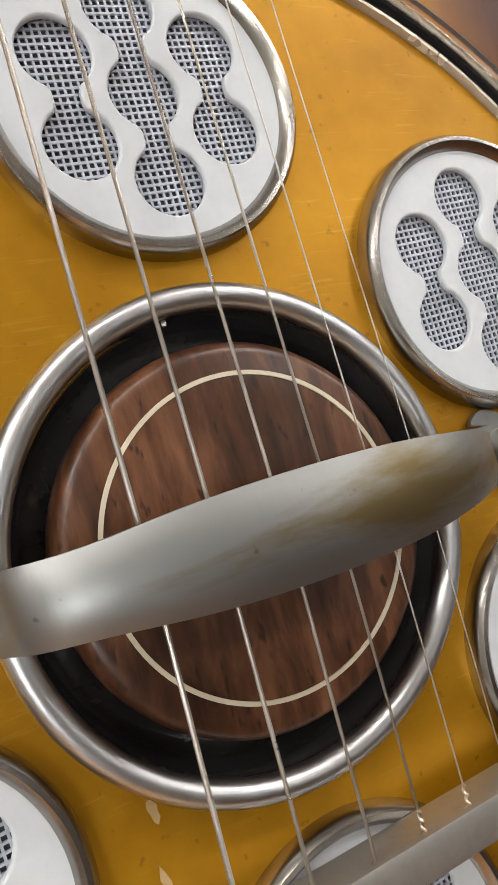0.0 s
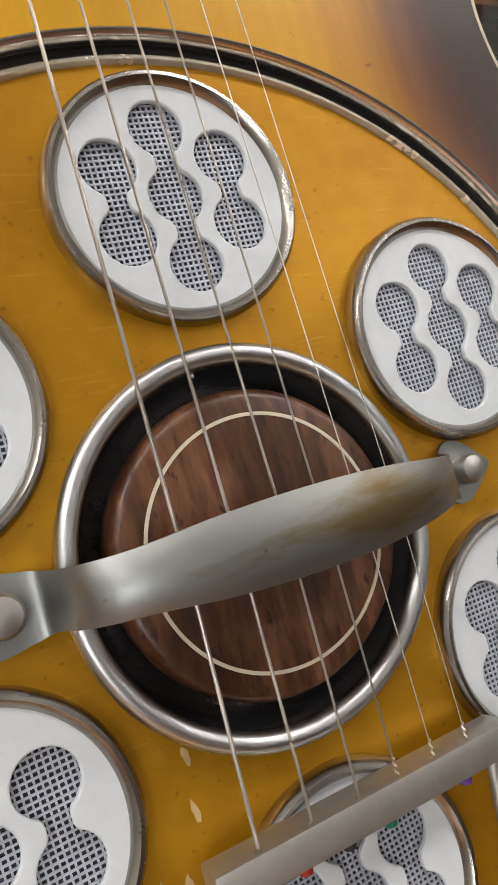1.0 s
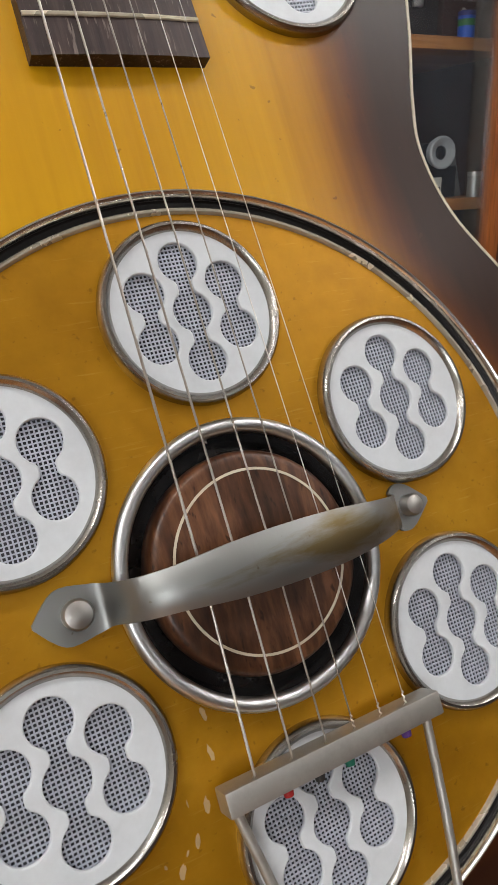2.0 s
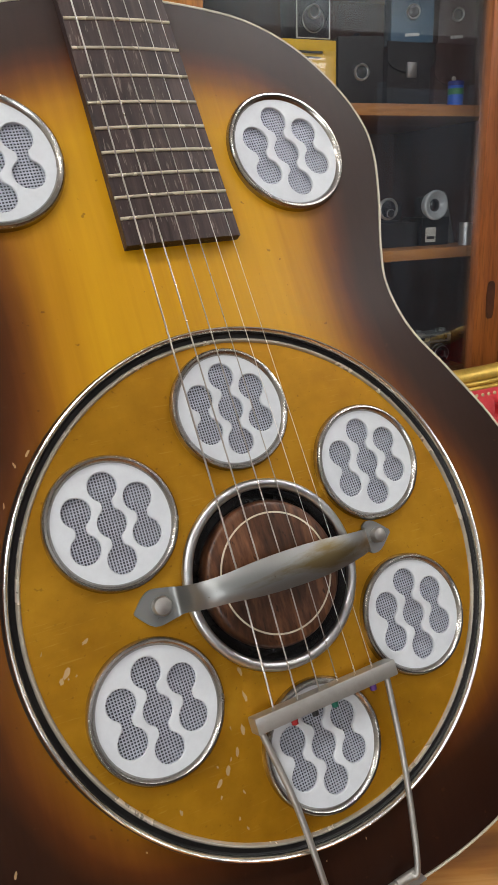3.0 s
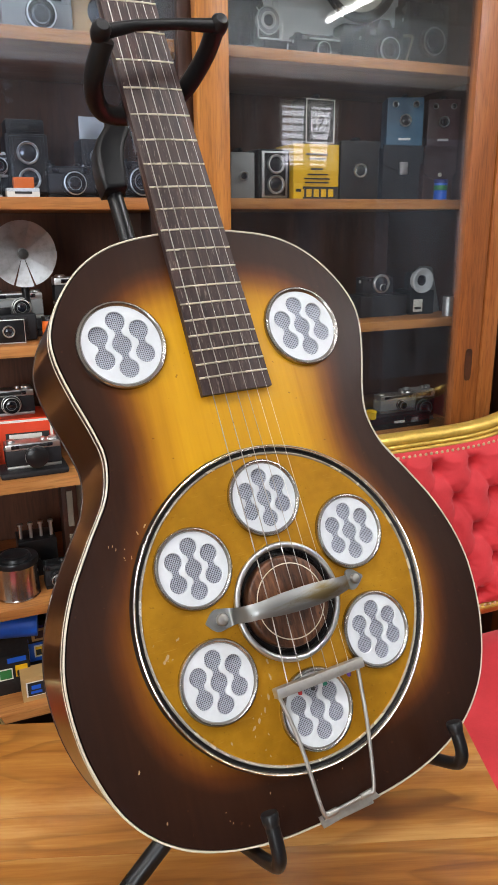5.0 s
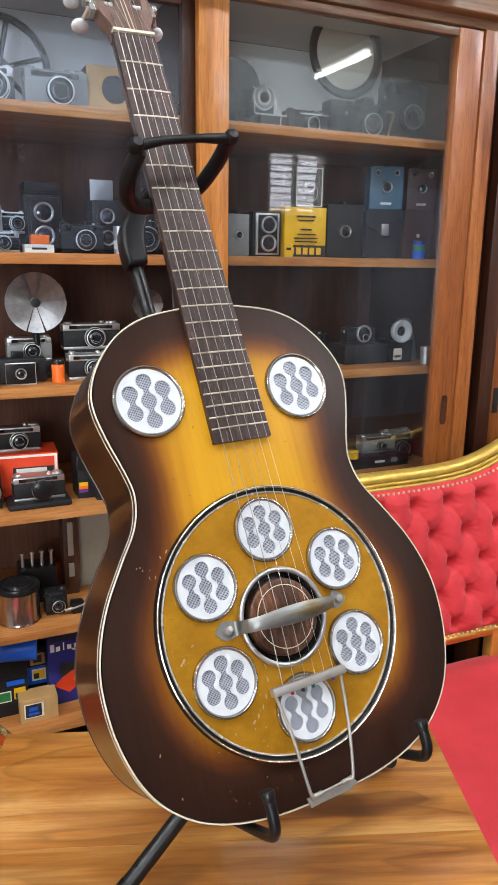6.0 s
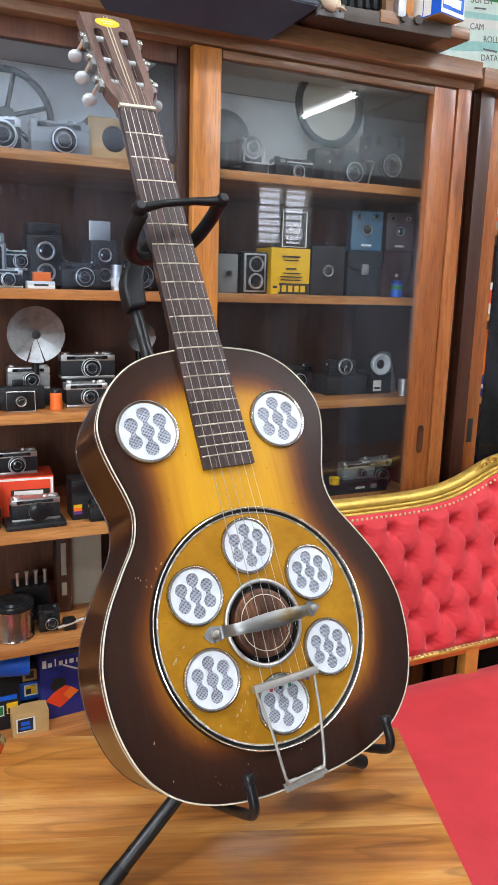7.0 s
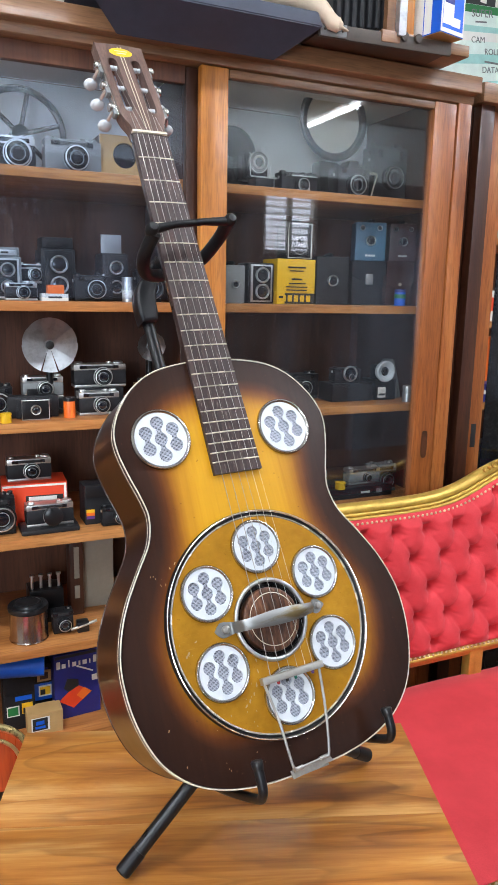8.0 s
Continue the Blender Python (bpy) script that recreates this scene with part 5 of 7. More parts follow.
def second_cabinet():
    x0, x1, yf = 1.045, 2.2, 0.945
    t = thing("display_cabinet", pose(x0, yf, 0), "second varnished display cabinet beside the first", "cabinet")
    d, w = 1.36 - yf, x1 - x0
    part("back_panel", box(w / 2, d - 0.006, 0.98, w, 0.012, 1.9), INSIDE_WOOD, t)
    # sides and post in darkened wood; the gap's shade is put into it
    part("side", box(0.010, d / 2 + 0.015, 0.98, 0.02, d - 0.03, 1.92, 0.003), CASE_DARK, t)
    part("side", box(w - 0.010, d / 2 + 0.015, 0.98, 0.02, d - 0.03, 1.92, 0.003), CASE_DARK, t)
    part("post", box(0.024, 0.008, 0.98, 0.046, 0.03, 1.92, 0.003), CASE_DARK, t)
    part("stile", box(0.082, 0.030, 0.98, 0.066, 0.022, 1.88, 0.003), CASE_MID, t, "reddish door stile")
    part("cornice", box(w / 2, 0.0, 1.95, w + 0.03, 0.06, 0.05, 0.008), CASE_RAIL, t)
    part("roof", box(w / 2, d / 2 + 0.02, 1.955, w - 0.002, d - 0.05, 0.02, 0.002), CASE_RAIL, t)
    part("plinth", box(w / 2, d / 2, 0.05, w - 0.02, d - 0.05, 0.1, 0.003), CASE_DARK, t)
    for z in (1.60, 1.36, 1.115, 0.86, 0.5):
        part("shelf", box(w / 2, d / 2 + 0.03, z - 0.01, w - 0.045, d - 0.09, 0.02, 0.002), SHELF_WOOD, t)
    # flat ink plate painted as the shade inside a finger recess
    pull = part("finger_pull", box(0.086, 0.0185, 1.03, 0.018, 0.002, 0.07, 0.0009), INK, t)
    p = part("pane", box(w / 2 + 0.06, 0.032, 1.0, w - 0.15, 0.003, 1.7), PANE, t, "clear window glass")
    p.visible_shadow = False


second_cabinet()


# ---------------------------------------------------------------- things on the shelves
CAMS = "cameras on the shelves"


def bars(parent, x0, z0, width, rows, pitch, height, material, y=-0.0006, seed=1):
    """Writing too small to read, as plain bars."""
    rng = random.Random(seed)
    for k in range(rows):
        w = width * rng.uniform(0.6, 1.0)
        part("bar", box(x0, y, z0 - k * pitch, w, 0.0008, height), material, parent)


def add_eye(parent, x, z, r, y=0.0, rim=SILVER, deep=0.006, glass=True):
    """A lens: rim, barrel and dark glass, facing the room."""
    m = Matrix.Translation((x, y, z)) @ FACE_FRONT
    o = part("lens", lathe([(r, -0.001), (r, deep), (r * 0.92, deep + 0.001), (r * 0.84, deep * 0.75), (r * 0.78, deep * 0.7)], 28, m), rim, parent, "round lens mount")
    part("glass", lathe([(r * 0.82, deep * 0.5), (r * 0.5, deep * 0.80), (0, deep * 0.9)], 24, m), LENS, o, "dark curved glass")
    return o


def box_camera(x, y, z, w, h, d, material, label, eyes=True, rim=SILVER, plate=None, turn=0.0):
    t = thing("box_camera", pose(x, y, z, 0, 0, turn), label, "camera", CAMS)
    part("body", box(0, d / 2, h / 2, w, d, h, 0.004), material, t)
    if plate:
        part("front_plate", box(0, -0.001, h / 2, w * 0.84, 0.003, h * 0.9, 0.001), plate, t)
        part("face", box(0, -0.003, h / 2, w * 0.6, 0.003, h * 0.78, 0.001), LEATHER, t)
    add_eye(t, 0, h * (0.52 if eyes else 0.5), w * 0.16, -0.002, rim)
    if eyes:
        for s in (-1, 1):
            add_eye(t, s * w * 0.28, h * 0.85, w * 0.085, 0, rim, 0.003)
        bars(t, 0, h * 0.14, w * 0.5, 1, 0.01, h * 0.05, SILVER)
    part("winder", lathe([(0.006, 0), (0.006, 0.006), (0, 0.0065)], 14, Matrix.Translation((w / 2, d * 0.5, h * 0.7)) @ pose(0, 0, 0, 0, 90)), SILVER, t)
    part("carry_strap", tube(spline([(0, d * 0.2, h), (0, d * 0.3, h + 0.006), (0, d * 0.7, h + 0.006), (0, d * 0.8, h)], 4), 0.003, 8, squash=(1, 2)), LEATHER, t)
    return t


def twin_lens_camera(x, y, z, w, h, d, label, body=LEATHER, trim=SILVER, face=BLACK, hood=True, turn=0.0):
    t = thing("twin_lens_camera", pose(x, y, z, 0, 0, turn), label, "camera", CAMS)
    hb = h * (0.82 if hood else 1.0)
    part("body", box(0, d / 2, hb / 2, w, d, hb, 0.004), body, t)
    part("front_plate", box(0, -0.002, hb * 0.5, w * 0.82, 0.005, hb * 0.92, 0.0015), trim, t)
    part("face", box(0, -0.005, hb * 0.5, w * 0.66, 0.003, hb * 0.84, 0.001), face, t)
    for k in (0.30, 0.70):
        add_eye(t, 0, hb * k, w * 0.26, -0.005, SILVER, 0.009)
    for s in (-1, 1):
        part("knob", lathe([(w * 0.13, 0), (w * 0.14, 0.006), (w * 0.11, 0.009), (0, 0.0095)], 18, Matrix.Translation((s * w / 2, d * 0.5, hb * 0.55)) @ pose(0, 0, 0, 0, 90 * s)), trim, t)
    if hood:
        part("hood", box(0, d * 0.45, h * 0.91, w * 0.9, d * 0.8, h * 0.18, 0.003), body, t, "folded viewing hood")
        part("name_plate", box(0, d * 0.05 - 0.001, h * 0.9, w * 0.7, 0.002, h * 0.1, 0.0006), trim, t)
        bars(t, -w * 0.06, h * 0.9, w * 0.4, 1, 0.01, h * 0.035, INK, d * 0.05 - 0.0024)
    return t


def small_camera(x, y, z, w, h, d, label, top=SILVER, body=LEATHER, lens=0.3, turn=0.0, prism_top=False, name="compact_camera", barrel=None):
    """A 35 mm camera: metal top and base, covered middle, lens, finder windows and dials."""
    t = thing(name, pose(x, y, z, 0, 0, turn), label, "camera", CAMS)
    part("body", box(0, d / 2, h * 0.42, w, d * 0.9, h * 0.62, 0.005), body, t)
    part("top_plate", box(0, d / 2, h * 0.82, w * 0.99, d * 0.86, h * 0.26, 0.003), top, t)
    part("base_plate", box(0, d / 2, h * 0.06, w * 0.99, d * 0.88, h * 0.12, 0.003), top, t)
    r = h * lens
    m = Matrix.Translation((w * 0.04, 0.003, h * 0.44)) @ FACE_FRONT
    l = part("lens", lathe([(r * 1.15, -0.002), (r * 1.15, 0.006), (r, 0.007), (r, 0.016), (r * 0.92, 0.018), (r * 0.74, 0.015), (r * 0.7, 0.013)], 30, m), BLACK if barrel is None else barrel, t, "round lens barrel")
    part("lens_ring", lathe([(r * 0.99, 0.0150), (r * 1.02, 0.0165), (r * 1.01, 0.0186), (r * 0.93, 0.0190), (r * 0.91, 0.0180)], 30, m), SILVER, l, "thin bright lens ring")
    part("mount_ring", lathe([(r * 1.14, 0.0058), (r * 1.18, 0.0064), (r * 1.17, 0.0076), (r * 1.08, 0.0078)], 30, m), top, l)
    part("aperture_ring", lathe([(r * 0.62, 0.0140), (r * 0.60, 0.0152), (r * 0.54, 0.0150)], 24, m), GREY_METAL, l)
    part("glass", lathe([(r * 0.72, 0.012), (r * 0.4, 0.0145), (0, 0.015)], 24, m), LENS, l, "dark curved glass")
    part("window_band", box(-0.02 * w, d * 0.066, h * 0.83, w * 0.70, 0.0022, h * 0.11, 0.0006), INK, t, "dark band of finder windows")
    part("shutter_button", lathe([(0.003, 0), (0.003, 0.004), (0, 0.0046)], 12, Matrix.Translation((w * 0.30, d * 0.42, h * 0.95))), SILVER, t)
    part("strap_lug", lathe([(0.003, -0.0012), (0.004, 0), (0.003, 0.0012), (0.002, 0)], 12, Matrix.Translation((-w * 0.505, d * 0.4, h * 0.74)) @ pose(0, 0, 0, 0, 90), closed=True), SILVER, t)
    for k, ww in ((-0.32, 0.14), (0.30, 0.10)):
        part("finder_window", box(k * w, d * 0.065, h * 0.83, w * ww, 0.003, h * 0.13, 0.0008), LENS, t)
    if prism_top:
        part("prism_hump", prism([(-w * 0.2, 0), (w * 0.2, 0), (w * 0.12, h * 0.2), (-w * 0.12, h * 0.2)], -d * 0.85, -d * 0.1, Matrix.Translation((0, 0, h * 0.94)) @ pose(0, 0, 0, 90)), top, t)
    for k, rr in ((-0.38, 0.08), (0.2, 0.05), (0.38, 0.09)):
        part("dial", lathe([(w * rr, 0), (w * rr, h * 0.07), (w * rr * 0.9, h * 0.09), (0, h * 0.09)], 18, Matrix.Translation((k * w, d * 0.5, h * 0.94))), top, t)
    bars(t, w * 0.0, h * 0.83, w * 0.16, 1, 0.01, h * 0.05, INK, d * 0.065 - 0.001)
    return t


def folding_camera(x, y, z, w, h, d, label, turn=0.0):
    t = thing("folding_camera", pose(x, y, z, 0, 0, turn), label, "camera", CAMS)
    part("body", box(0, d * 0.7, h / 2, w, d * 0.5, h, 0.006), LEATHER, t)
    part("front_board", box(0, -0.002, h * 0.45, w * 0.52, 0.005, h * 0.86, 0.001), BLACK, t)
    part("board_rim", tube([(-w * 0.26, -0.004, h * 0.03), (w * 0.26, -0.004, h * 0.03), (w * 0.26, -0.004, h * 0.87), (-w * 0.26, -0.004, h * 0.87)], 0.0015, 6, loop=True), SILVER, t)
    for k in range(5):
        f = 1 - 0.05 * k
        part("bellows_fold", box(0, 0.004 + k * d * 0.08, h * 0.45, w * 0.55 / f, d * 0.05, h * 0.7 / f, 0.002), LEATHER, t)
    add_eye(t, 0, h * 0.46, h * 0.22, -0.004, SILVER, 0.008)
    part("finder", box(0, d * 0.7, h + 0.006, w * 0.2, d * 0.3, 0.014, 0.002), BLACK, t)
    return t


def carton(x, y, z, w, d, h, material, label, turn=0.0, name="carton", panels=(), seed=1, category="box"):
    """A printed cardboard box; panels: (x, z, width, height, material) on the front."""
    t = thing(name, pose(x, y, z, 0, 0, turn), label, category, "boxes on the shelves")
    part("box_body", box(0, d / 2, h / 2, w, d, h, 0.0012), material, t)
    for k, (px, pz, pw, ph, pm) in enumerate(panels):
        part("printed_panel", box(px, -0.0004 - 0.0003 * k, pz, pw, 0.0009, ph), pm, t)
    return t


def canister(x, y, z, r, h, material, label, cap=BLACK, name="film_canister"):
    t = thing(name, pose(x, y, z), label, "canister", "canisters on the shelves")
    part("can", lathe([(0, 0.0002), (r, 0.0004), (r, h * 0.82), (r * 0.98, h * 0.83), (0, h * 0.83)], 24), material, t)
    part("lid", lathe([(r * 1.05, h * 0.82), (r * 1.05, h * 0.97), (r * 0.98, h), (0, h)], 24), cap, t)
    return t


S1, S2, S3, S4, S5, S6 = SHELVES
# right bay, second shelf
box_camera(0.398, 1.05, S2, 0.055, 0.094, 0.07, GREY_METAL, "small grey metal box camera on the shelf", eyes=False)
twin_lens_camera(0.470, 1.05, S2, 0.074, 0.102, 0.07, "box-shaped reflex camera with bright metal front frame", BLACK, SILVER, BLACK, hood=False)
carton(0.508, 1.01, S2, 0.022, 0.02, 0.032, YELLOW_CARD, "small yellow film carton on the shelf", panels=[(0, 0.018, 0.012, 0.006, INK)])
_k = carton(0.572, 1.05, S2, 0.112, 0.09, 0.115, YELLOW_CARD, "yellow camera carton with black printed band", panels=[(0, 0.0145, 0.110, 0.027, INK)] + [(-0.036 + 0.018 * k, 0.0145, 0.0125, 0.016, YELLOW_CARD) for k in range(5)] + [ (0.0, 0.094, 0.052, 0.004, INK), (0.0, 0.085, 0.042, 0.003, INK), (0.0, 0.064, 0.03, 0.004, INK), (0.002, 0.053, 0.05, 0.003, INK), (0, 0.044, 0.064, 0.003, INK), (0, 0.036, 0.06, 0.003, INK)])
_c = box_camera(0.584, 1.06, S2 + 0.115, 0.076, 0.094, 0.06, BLACK, "black box camera with white line frame, on a carton", eyes=False)
part("front_frame", tube([(-0.034, -0.002, 0.004), (0.034, -0.002, 0.004), (0.034, -0.002, 0.090), (-0.034, -0.002, 0.090)], 0.0016, 6, loop=True), WHITE_CARD, _c)
part("front_ring", lathe([(0.021, 0.001), (0.022, 0.003), (0.023, 0.001)], 30, Matrix.Translation((0, -0.001, 0.035)) @ FACE_FRONT), SILVER, _c)
box_camera(0.682, 1.05, S2, 0.092, 0.126, 0.10, LEATHER, "large black leatherette box camera", eyes=False, turn=-12)


def leather_case(x, y, z, w, d, h, material, label, clasp=True, flap=0.45):
    t = thing("camera_case", pose(x, y, z), label, "case", "cases on the shelves")
    part("case_body", box(0, d / 2, h * 0.48, w, d, h * 0.96, 0.008), material, t)
    n = 14
    o = [(-w / 2 - 0.002, h)] + [(-w / 2 - 0.002 + (w + 0.004) * k / n, h * (1 - flap) + h * 0.16 * (1 - math.sin(math.pi * k / n) ** 0.5)) for k in range(n + 1)] + [(w / 2 + 0.002, h)]
    part("flap", prism(o, 0.0, 0.004, pose(0, 0, 0, 90)), material, t)
    if clasp:
        part("clasp", box(0, -0.006, h * (1 - flap) + 0.004, 0.022, 0.005, 0.028, 0.002), SILVER, t, "bright metal clasp")
    else:
        part("stud", lathe([(0.005, 0), (0.004, 0.003), (0, 0.004)], 14, Matrix.Translation((0, -0.004, h * (1 - flap) + 0.012)) @ FACE_FRONT), BRASSY, t)
    return t


leather_case(0.794, 1.05, S2, 0.104, 0.10, 0.119, LEATHER, "black leather camera case with metal clasp")
leather_case(0.905, 1.06, S2, 0.088, 0.10, 0.122, BROWN_LEATHER, "brown leather camera case with closed flap", False, 0.62)
box_camera(0.800, 1.055, S2 + 0.119, 0.084, 0.102, 0.07, BLUE_ENAMEL, "blue box camera standing on a leather case", turn=-22)
box_camera(0.914, 1.065, S2 + 0.122, 0.076, 0.102, 0.07, MAROON, "maroon box camera standing on a leather case", turn=-22)
_t = canister(0.864, 0.995, S2, 0.015, 0.044, BRIGHT_BLUE, "small blue tin with green band", cap=BLUE_CARD)
part("band", lathe([(0.0152, 0.020), (0.0154, 0.021), (0.0154, 0.030), (0.0152, 0.031)], 24), GREEN_CARD, _t)
# right bay, third shelf
small_camera(0.560, 1.06, S3, 0.10, 0.062, 0.045, "black compact camera on the shelf", BLACK, LEATHER, 0.26)
small_camera(0.645, 1.13, S3, 0.11, 0.075, 0.05, "dark rangefinder camera on the shelf", BLACK, LEATHER, 0.27)
_c = carton(0.762, 1.05, S3, 0.13, 0.08, 0.050, LEATHER, "flat black camera case on the shelf", name="camera_case", category="case")
small_camera(0.752, 1.06, S3 + 0.050, 0.086, 0.044, 0.04, "compact camera with bright flash dish on a case", BLACK, LEATHER, 0.2)
add_eye(_c, -0.008, 0.078, 0.022, 0.006, SILVER, 0.006)
_c = carton(0.872, 1.05, S3, 0.07, 0.07, 0.058, BLACK, "black flash unit with white ringed lamp", name="flash_unit", panels=[(-0.012, 0.022, 0.026, 0.030, WHITE_CARD), (-0.012, 0.016, 0.020, 0.006, INK)], category="flash")
part("flash_head", lathe([(0.026, 0), (0.030, 0.012), (0.030, 0.018), (0.027, 0.02), (0.013, 0.012)], 36, Matrix.Translation((-0.004, 0.012, 0.082)) @ FACE_FRONT), PLATE_WHITE, _c, "white ring of the flash head")
part("flash_bulb", lathe([(0.014, 0.011), (0.008, 0.016), (0, 0.018)], 24, Matrix.Translation((-0.004, 0.012, 0.082)) @ FACE_FRONT), LENS, _c)
part("flash_neck", box(-0.004, 0.03, 0.075, 0.04, 0.035, 0.05, 0.006), BLACK, _c)
canister(0.912, 1.00, S3, 0.013, 0.046, TIN, "small silver film can", cap=SILVER)
_c = thing("lampshade", pose(0.925, 1.12, S3), "pale blue glass shade behind the film can", "shade")
part("glass_cone", lathe([(0.042, 0.0), (0.042, 0.004), (0.020, 0.105), (0.014, 0.110), (0.0, 0.111)], 30), GREY_METAL, _c)
# right bay, fourth shelf
small_camera(0.800, 1.02, S4 + 0.033, 0.105, 0.048, 0.04, "silver compact camera on flat black cases", SILVER, GREY_METAL, 0.2)
_c = carton(0.76, 1.0, S4, 0.24, 0.10, 0.033, BLACK, "flat black video accessory case", name="accessory_case", panels=[(0.03, 0.016, 0.03, 0.006, WHITE_CARD), (0.075, 0.017, 0.02, 0.012, GREY_METAL)], category="case")
small_camera(0.875, 1.03, S4, 0.085, 0.085, 0.05, "grey plastic camcorder on the shelf", GREY_METAL, BLACK, 0.22)
small_camera(0.650, 1.06, S4, 0.10, 0.075, 0.05, "silver instant camera on the shelf", SILVER, BLACK, 0.2)
canister(0.705, 1.0, S4 + 0.033, 0.014, 0.02, YELLOW_CARD, "flat yellow film tin", cap=YELLOW_CARD)
# right bay, top shelf
_c = thing("round_screen", pose(0.725, 1.16, S1), "round pale disc in a dark rim, in the cabinet", "screen")
_m = Matrix.Translation((0, 0, 0.211)) @ pose(0, 0, 0, 88)
part("rim", lathe([(0.098, 0), (0.104, 0.008), (0.100, 0.016), (0.086, 0.015), (0.081, 0.006), (0.081, 0.0)], 56, _m), BLACK, _c)
part("disc_face", lathe([(0.083, 0.0064), (0.05, 0.0066), (0, 0.0067)], 48, _m), PALE_DISC, _c, "plain pale disc face")
part("foot", box(0, 0.03, 0.055, 0.06, 0.05, 0.110, 0.006), BLACK, _c)
_c = thing("flash_reflector", pose(0.400, 1.10, S1), "dark bowl reflector standing on the shelf", "reflector")
part("bowl", lathe([(0.070, 0.0), (0.066, 0.012), (0.05, 0.035), (0.02, 0.05), (0.0, 0.052)], 40, Matrix.Translation((0, 0.0, 0.085)) @ pose(0, 0, 0, -80)), BLACK, _c)
part("stem", box(0, 0.05, 0.045, 0.04, 0.04, 0.09, 0.005), BLACK, _c)


def plate_folder(x, y, z):
    """Strut folding camera: lens standard with a ringed shutter in front of a dark back, on its drop bed."""
    t = thing("folding_camera", pose(x, y, z), "folding plate camera with ringed silver shutter, on the top shelf", "camera", CAMS)
    part("back", box(0.012, 0.075, 0.046, 0.085, 0.03, 0.092, 0.004), LEATHER, t)
    for k in range(4):
        part("bellows_fold", box(0.003 * k, 0.010 + 0.014 * k, 0.062, 0.036 + 0.008 * k, 0.008, 0.046 + 0.006 * k, 0.002), LEATHER, t)
    part("drop_bed", box(0.006, 0.022, 0.032, 0.072, 0.085, 0.004, 0.001), BLACK, t, "opened bed")
    part("bed_edge", box(0.006, -0.0215, 0.032, 0.072, 0.002, 0.0035, 0.0008), SILVER, t, "bright bed edge")
    part("bed_prop", box(0.006, 0.0, 0.015, 0.05, 0.05, 0.030, 0.002), BLACK, t)
    for k in (-1, 1):
        part("strut", tube([(0.0275 * k, -0.012, 0.034), (0.0275 * k, -0.010, 0.066)], 0.0013, 8), SILVER, t)
    m = Matrix.Translation((-0.002, 0.002, 0.069)) @ FACE_FRONT
    q = part("shutter", lathe([(0.026, -0.002), (0.026, 0.006), (0.0245, 0.0075), (0.0225, 0.0065), (0.020, 0.0065), (0.0192, 0.0080), (0.016, 0.0082)], 36, m), GREY_METAL, t, "round shutter with engraved rings")
    part("scale_ring", lathe([(0.0258, 0.0062), (0.0262, 0.0072), (0.0252, 0.0082), (0.0240, 0.0078)], 36, m), SILVER, q)
    part("lens_ring", lathe([(0.0165, 0.0080), (0.0160, 0.0105), (0.0130, 0.0115), (0.0105, 0.0085)], 32, m), SILVER, q)
    part("glass", lathe([(0.0112, 0.0075), (0.006, 0.0095), (0, 0.0100)], 24, m), LENS, q, "dark curved glass")
    part("finder", tube([(0.010, 0.0, 0.096), (0.010, 0.0, 0.106), (0.020, 0.0, 0.106), (0.020, 0.0, 0.096)], 0.0011, 6), SILVER, t, "wire frame finder")
    part("shutter_lever", tube([(-0.022, -0.004, 0.084), (-0.029, -0.006, 0.090)], 0.0013, 6), SILVER, t)
    return t


plate_folder(0.461, 1.06, S1)
_c = small_camera(0.590, 1.08, S1, 0.105, 0.062, 0.05, "long dark camera with a bright edge on the shelf", BLACK, LEATHER, 0.26)
part("bright_edge", box(0.012, -0.002, 0.050, 0.074, 0.003, 0.003, 0.0006), SILVER, _c)
for _x, _h in ((-0.012, 0.016), (0.020, 0.020)):
    part("frame_post", box(_x, -0.012, _h / 2, 0.0025, 0.0025, _h, 0.0005), WHITE_CARD, _c)
_c = small_camera(0.755, 1.08, S1, 0.10, 0.09, 0.06, "dark reflex camera with a pale hanging strap", BLACK, LEATHER, 0.28, prism_top=True)
part("strap", tube(spline([(0.050, 0.01, 0.075), (0.056, -0.020, 0.068), (0.046, -0.025, 0.040), (0.036, -0.028, 0.010)], 5), 0.0022, 8, squash=(1.0, 1.8)), BEIGE_CARD, _c, "pale leather strap")
# made-up camera, put where a dark reflection crosses the pane
small_camera(0.885, 1.10, S1, 0.11, 0.16, 0.07, "tall dark camera, added in place of a dark reflection", BLACK, LEATHER, 0.18)

# left bay, top shelf
small_camera(-0.125, 1.03, S1, 0.085, 0.072, 0.05, "black and chrome reflex camera", SILVER, LEATHER, 0.36, prism_top=False)
small_camera(0.0, 1.04, S1, 0.125, 0.078, 0.05, "grey rangefinder camera with ringed lens", GREY_METAL, GREY_METAL, 0.33)
_c = thing("wooden_box_camera", pose(0.115, 1.07, S1), "wooden box with a round hole in its front", "camera", CAMS)
_b = filled([[(-0.05, 0), (0.05, 0), (0.05, 0.098), (-0.05, 0.098)], circle(0.028, 32, 0.008, 0.055)], 0.006)
bmesh.ops.transform(_b, matrix=pose(0, 0, 0, 90), verts=_b.verts)
part("front", _b, KRAFT, _c)
part("box_body", box(0, 0.045, 0.049, 0.1, 0.08, 0.098, 0.002), CASE_DARK, _c)
part("hole_glass", lathe([(0.028, 0), (0, 0.003)], 30, Matrix.Translation((0.008, 0.004, 0.055)) @ FACE_FRONT), LENS, _c)


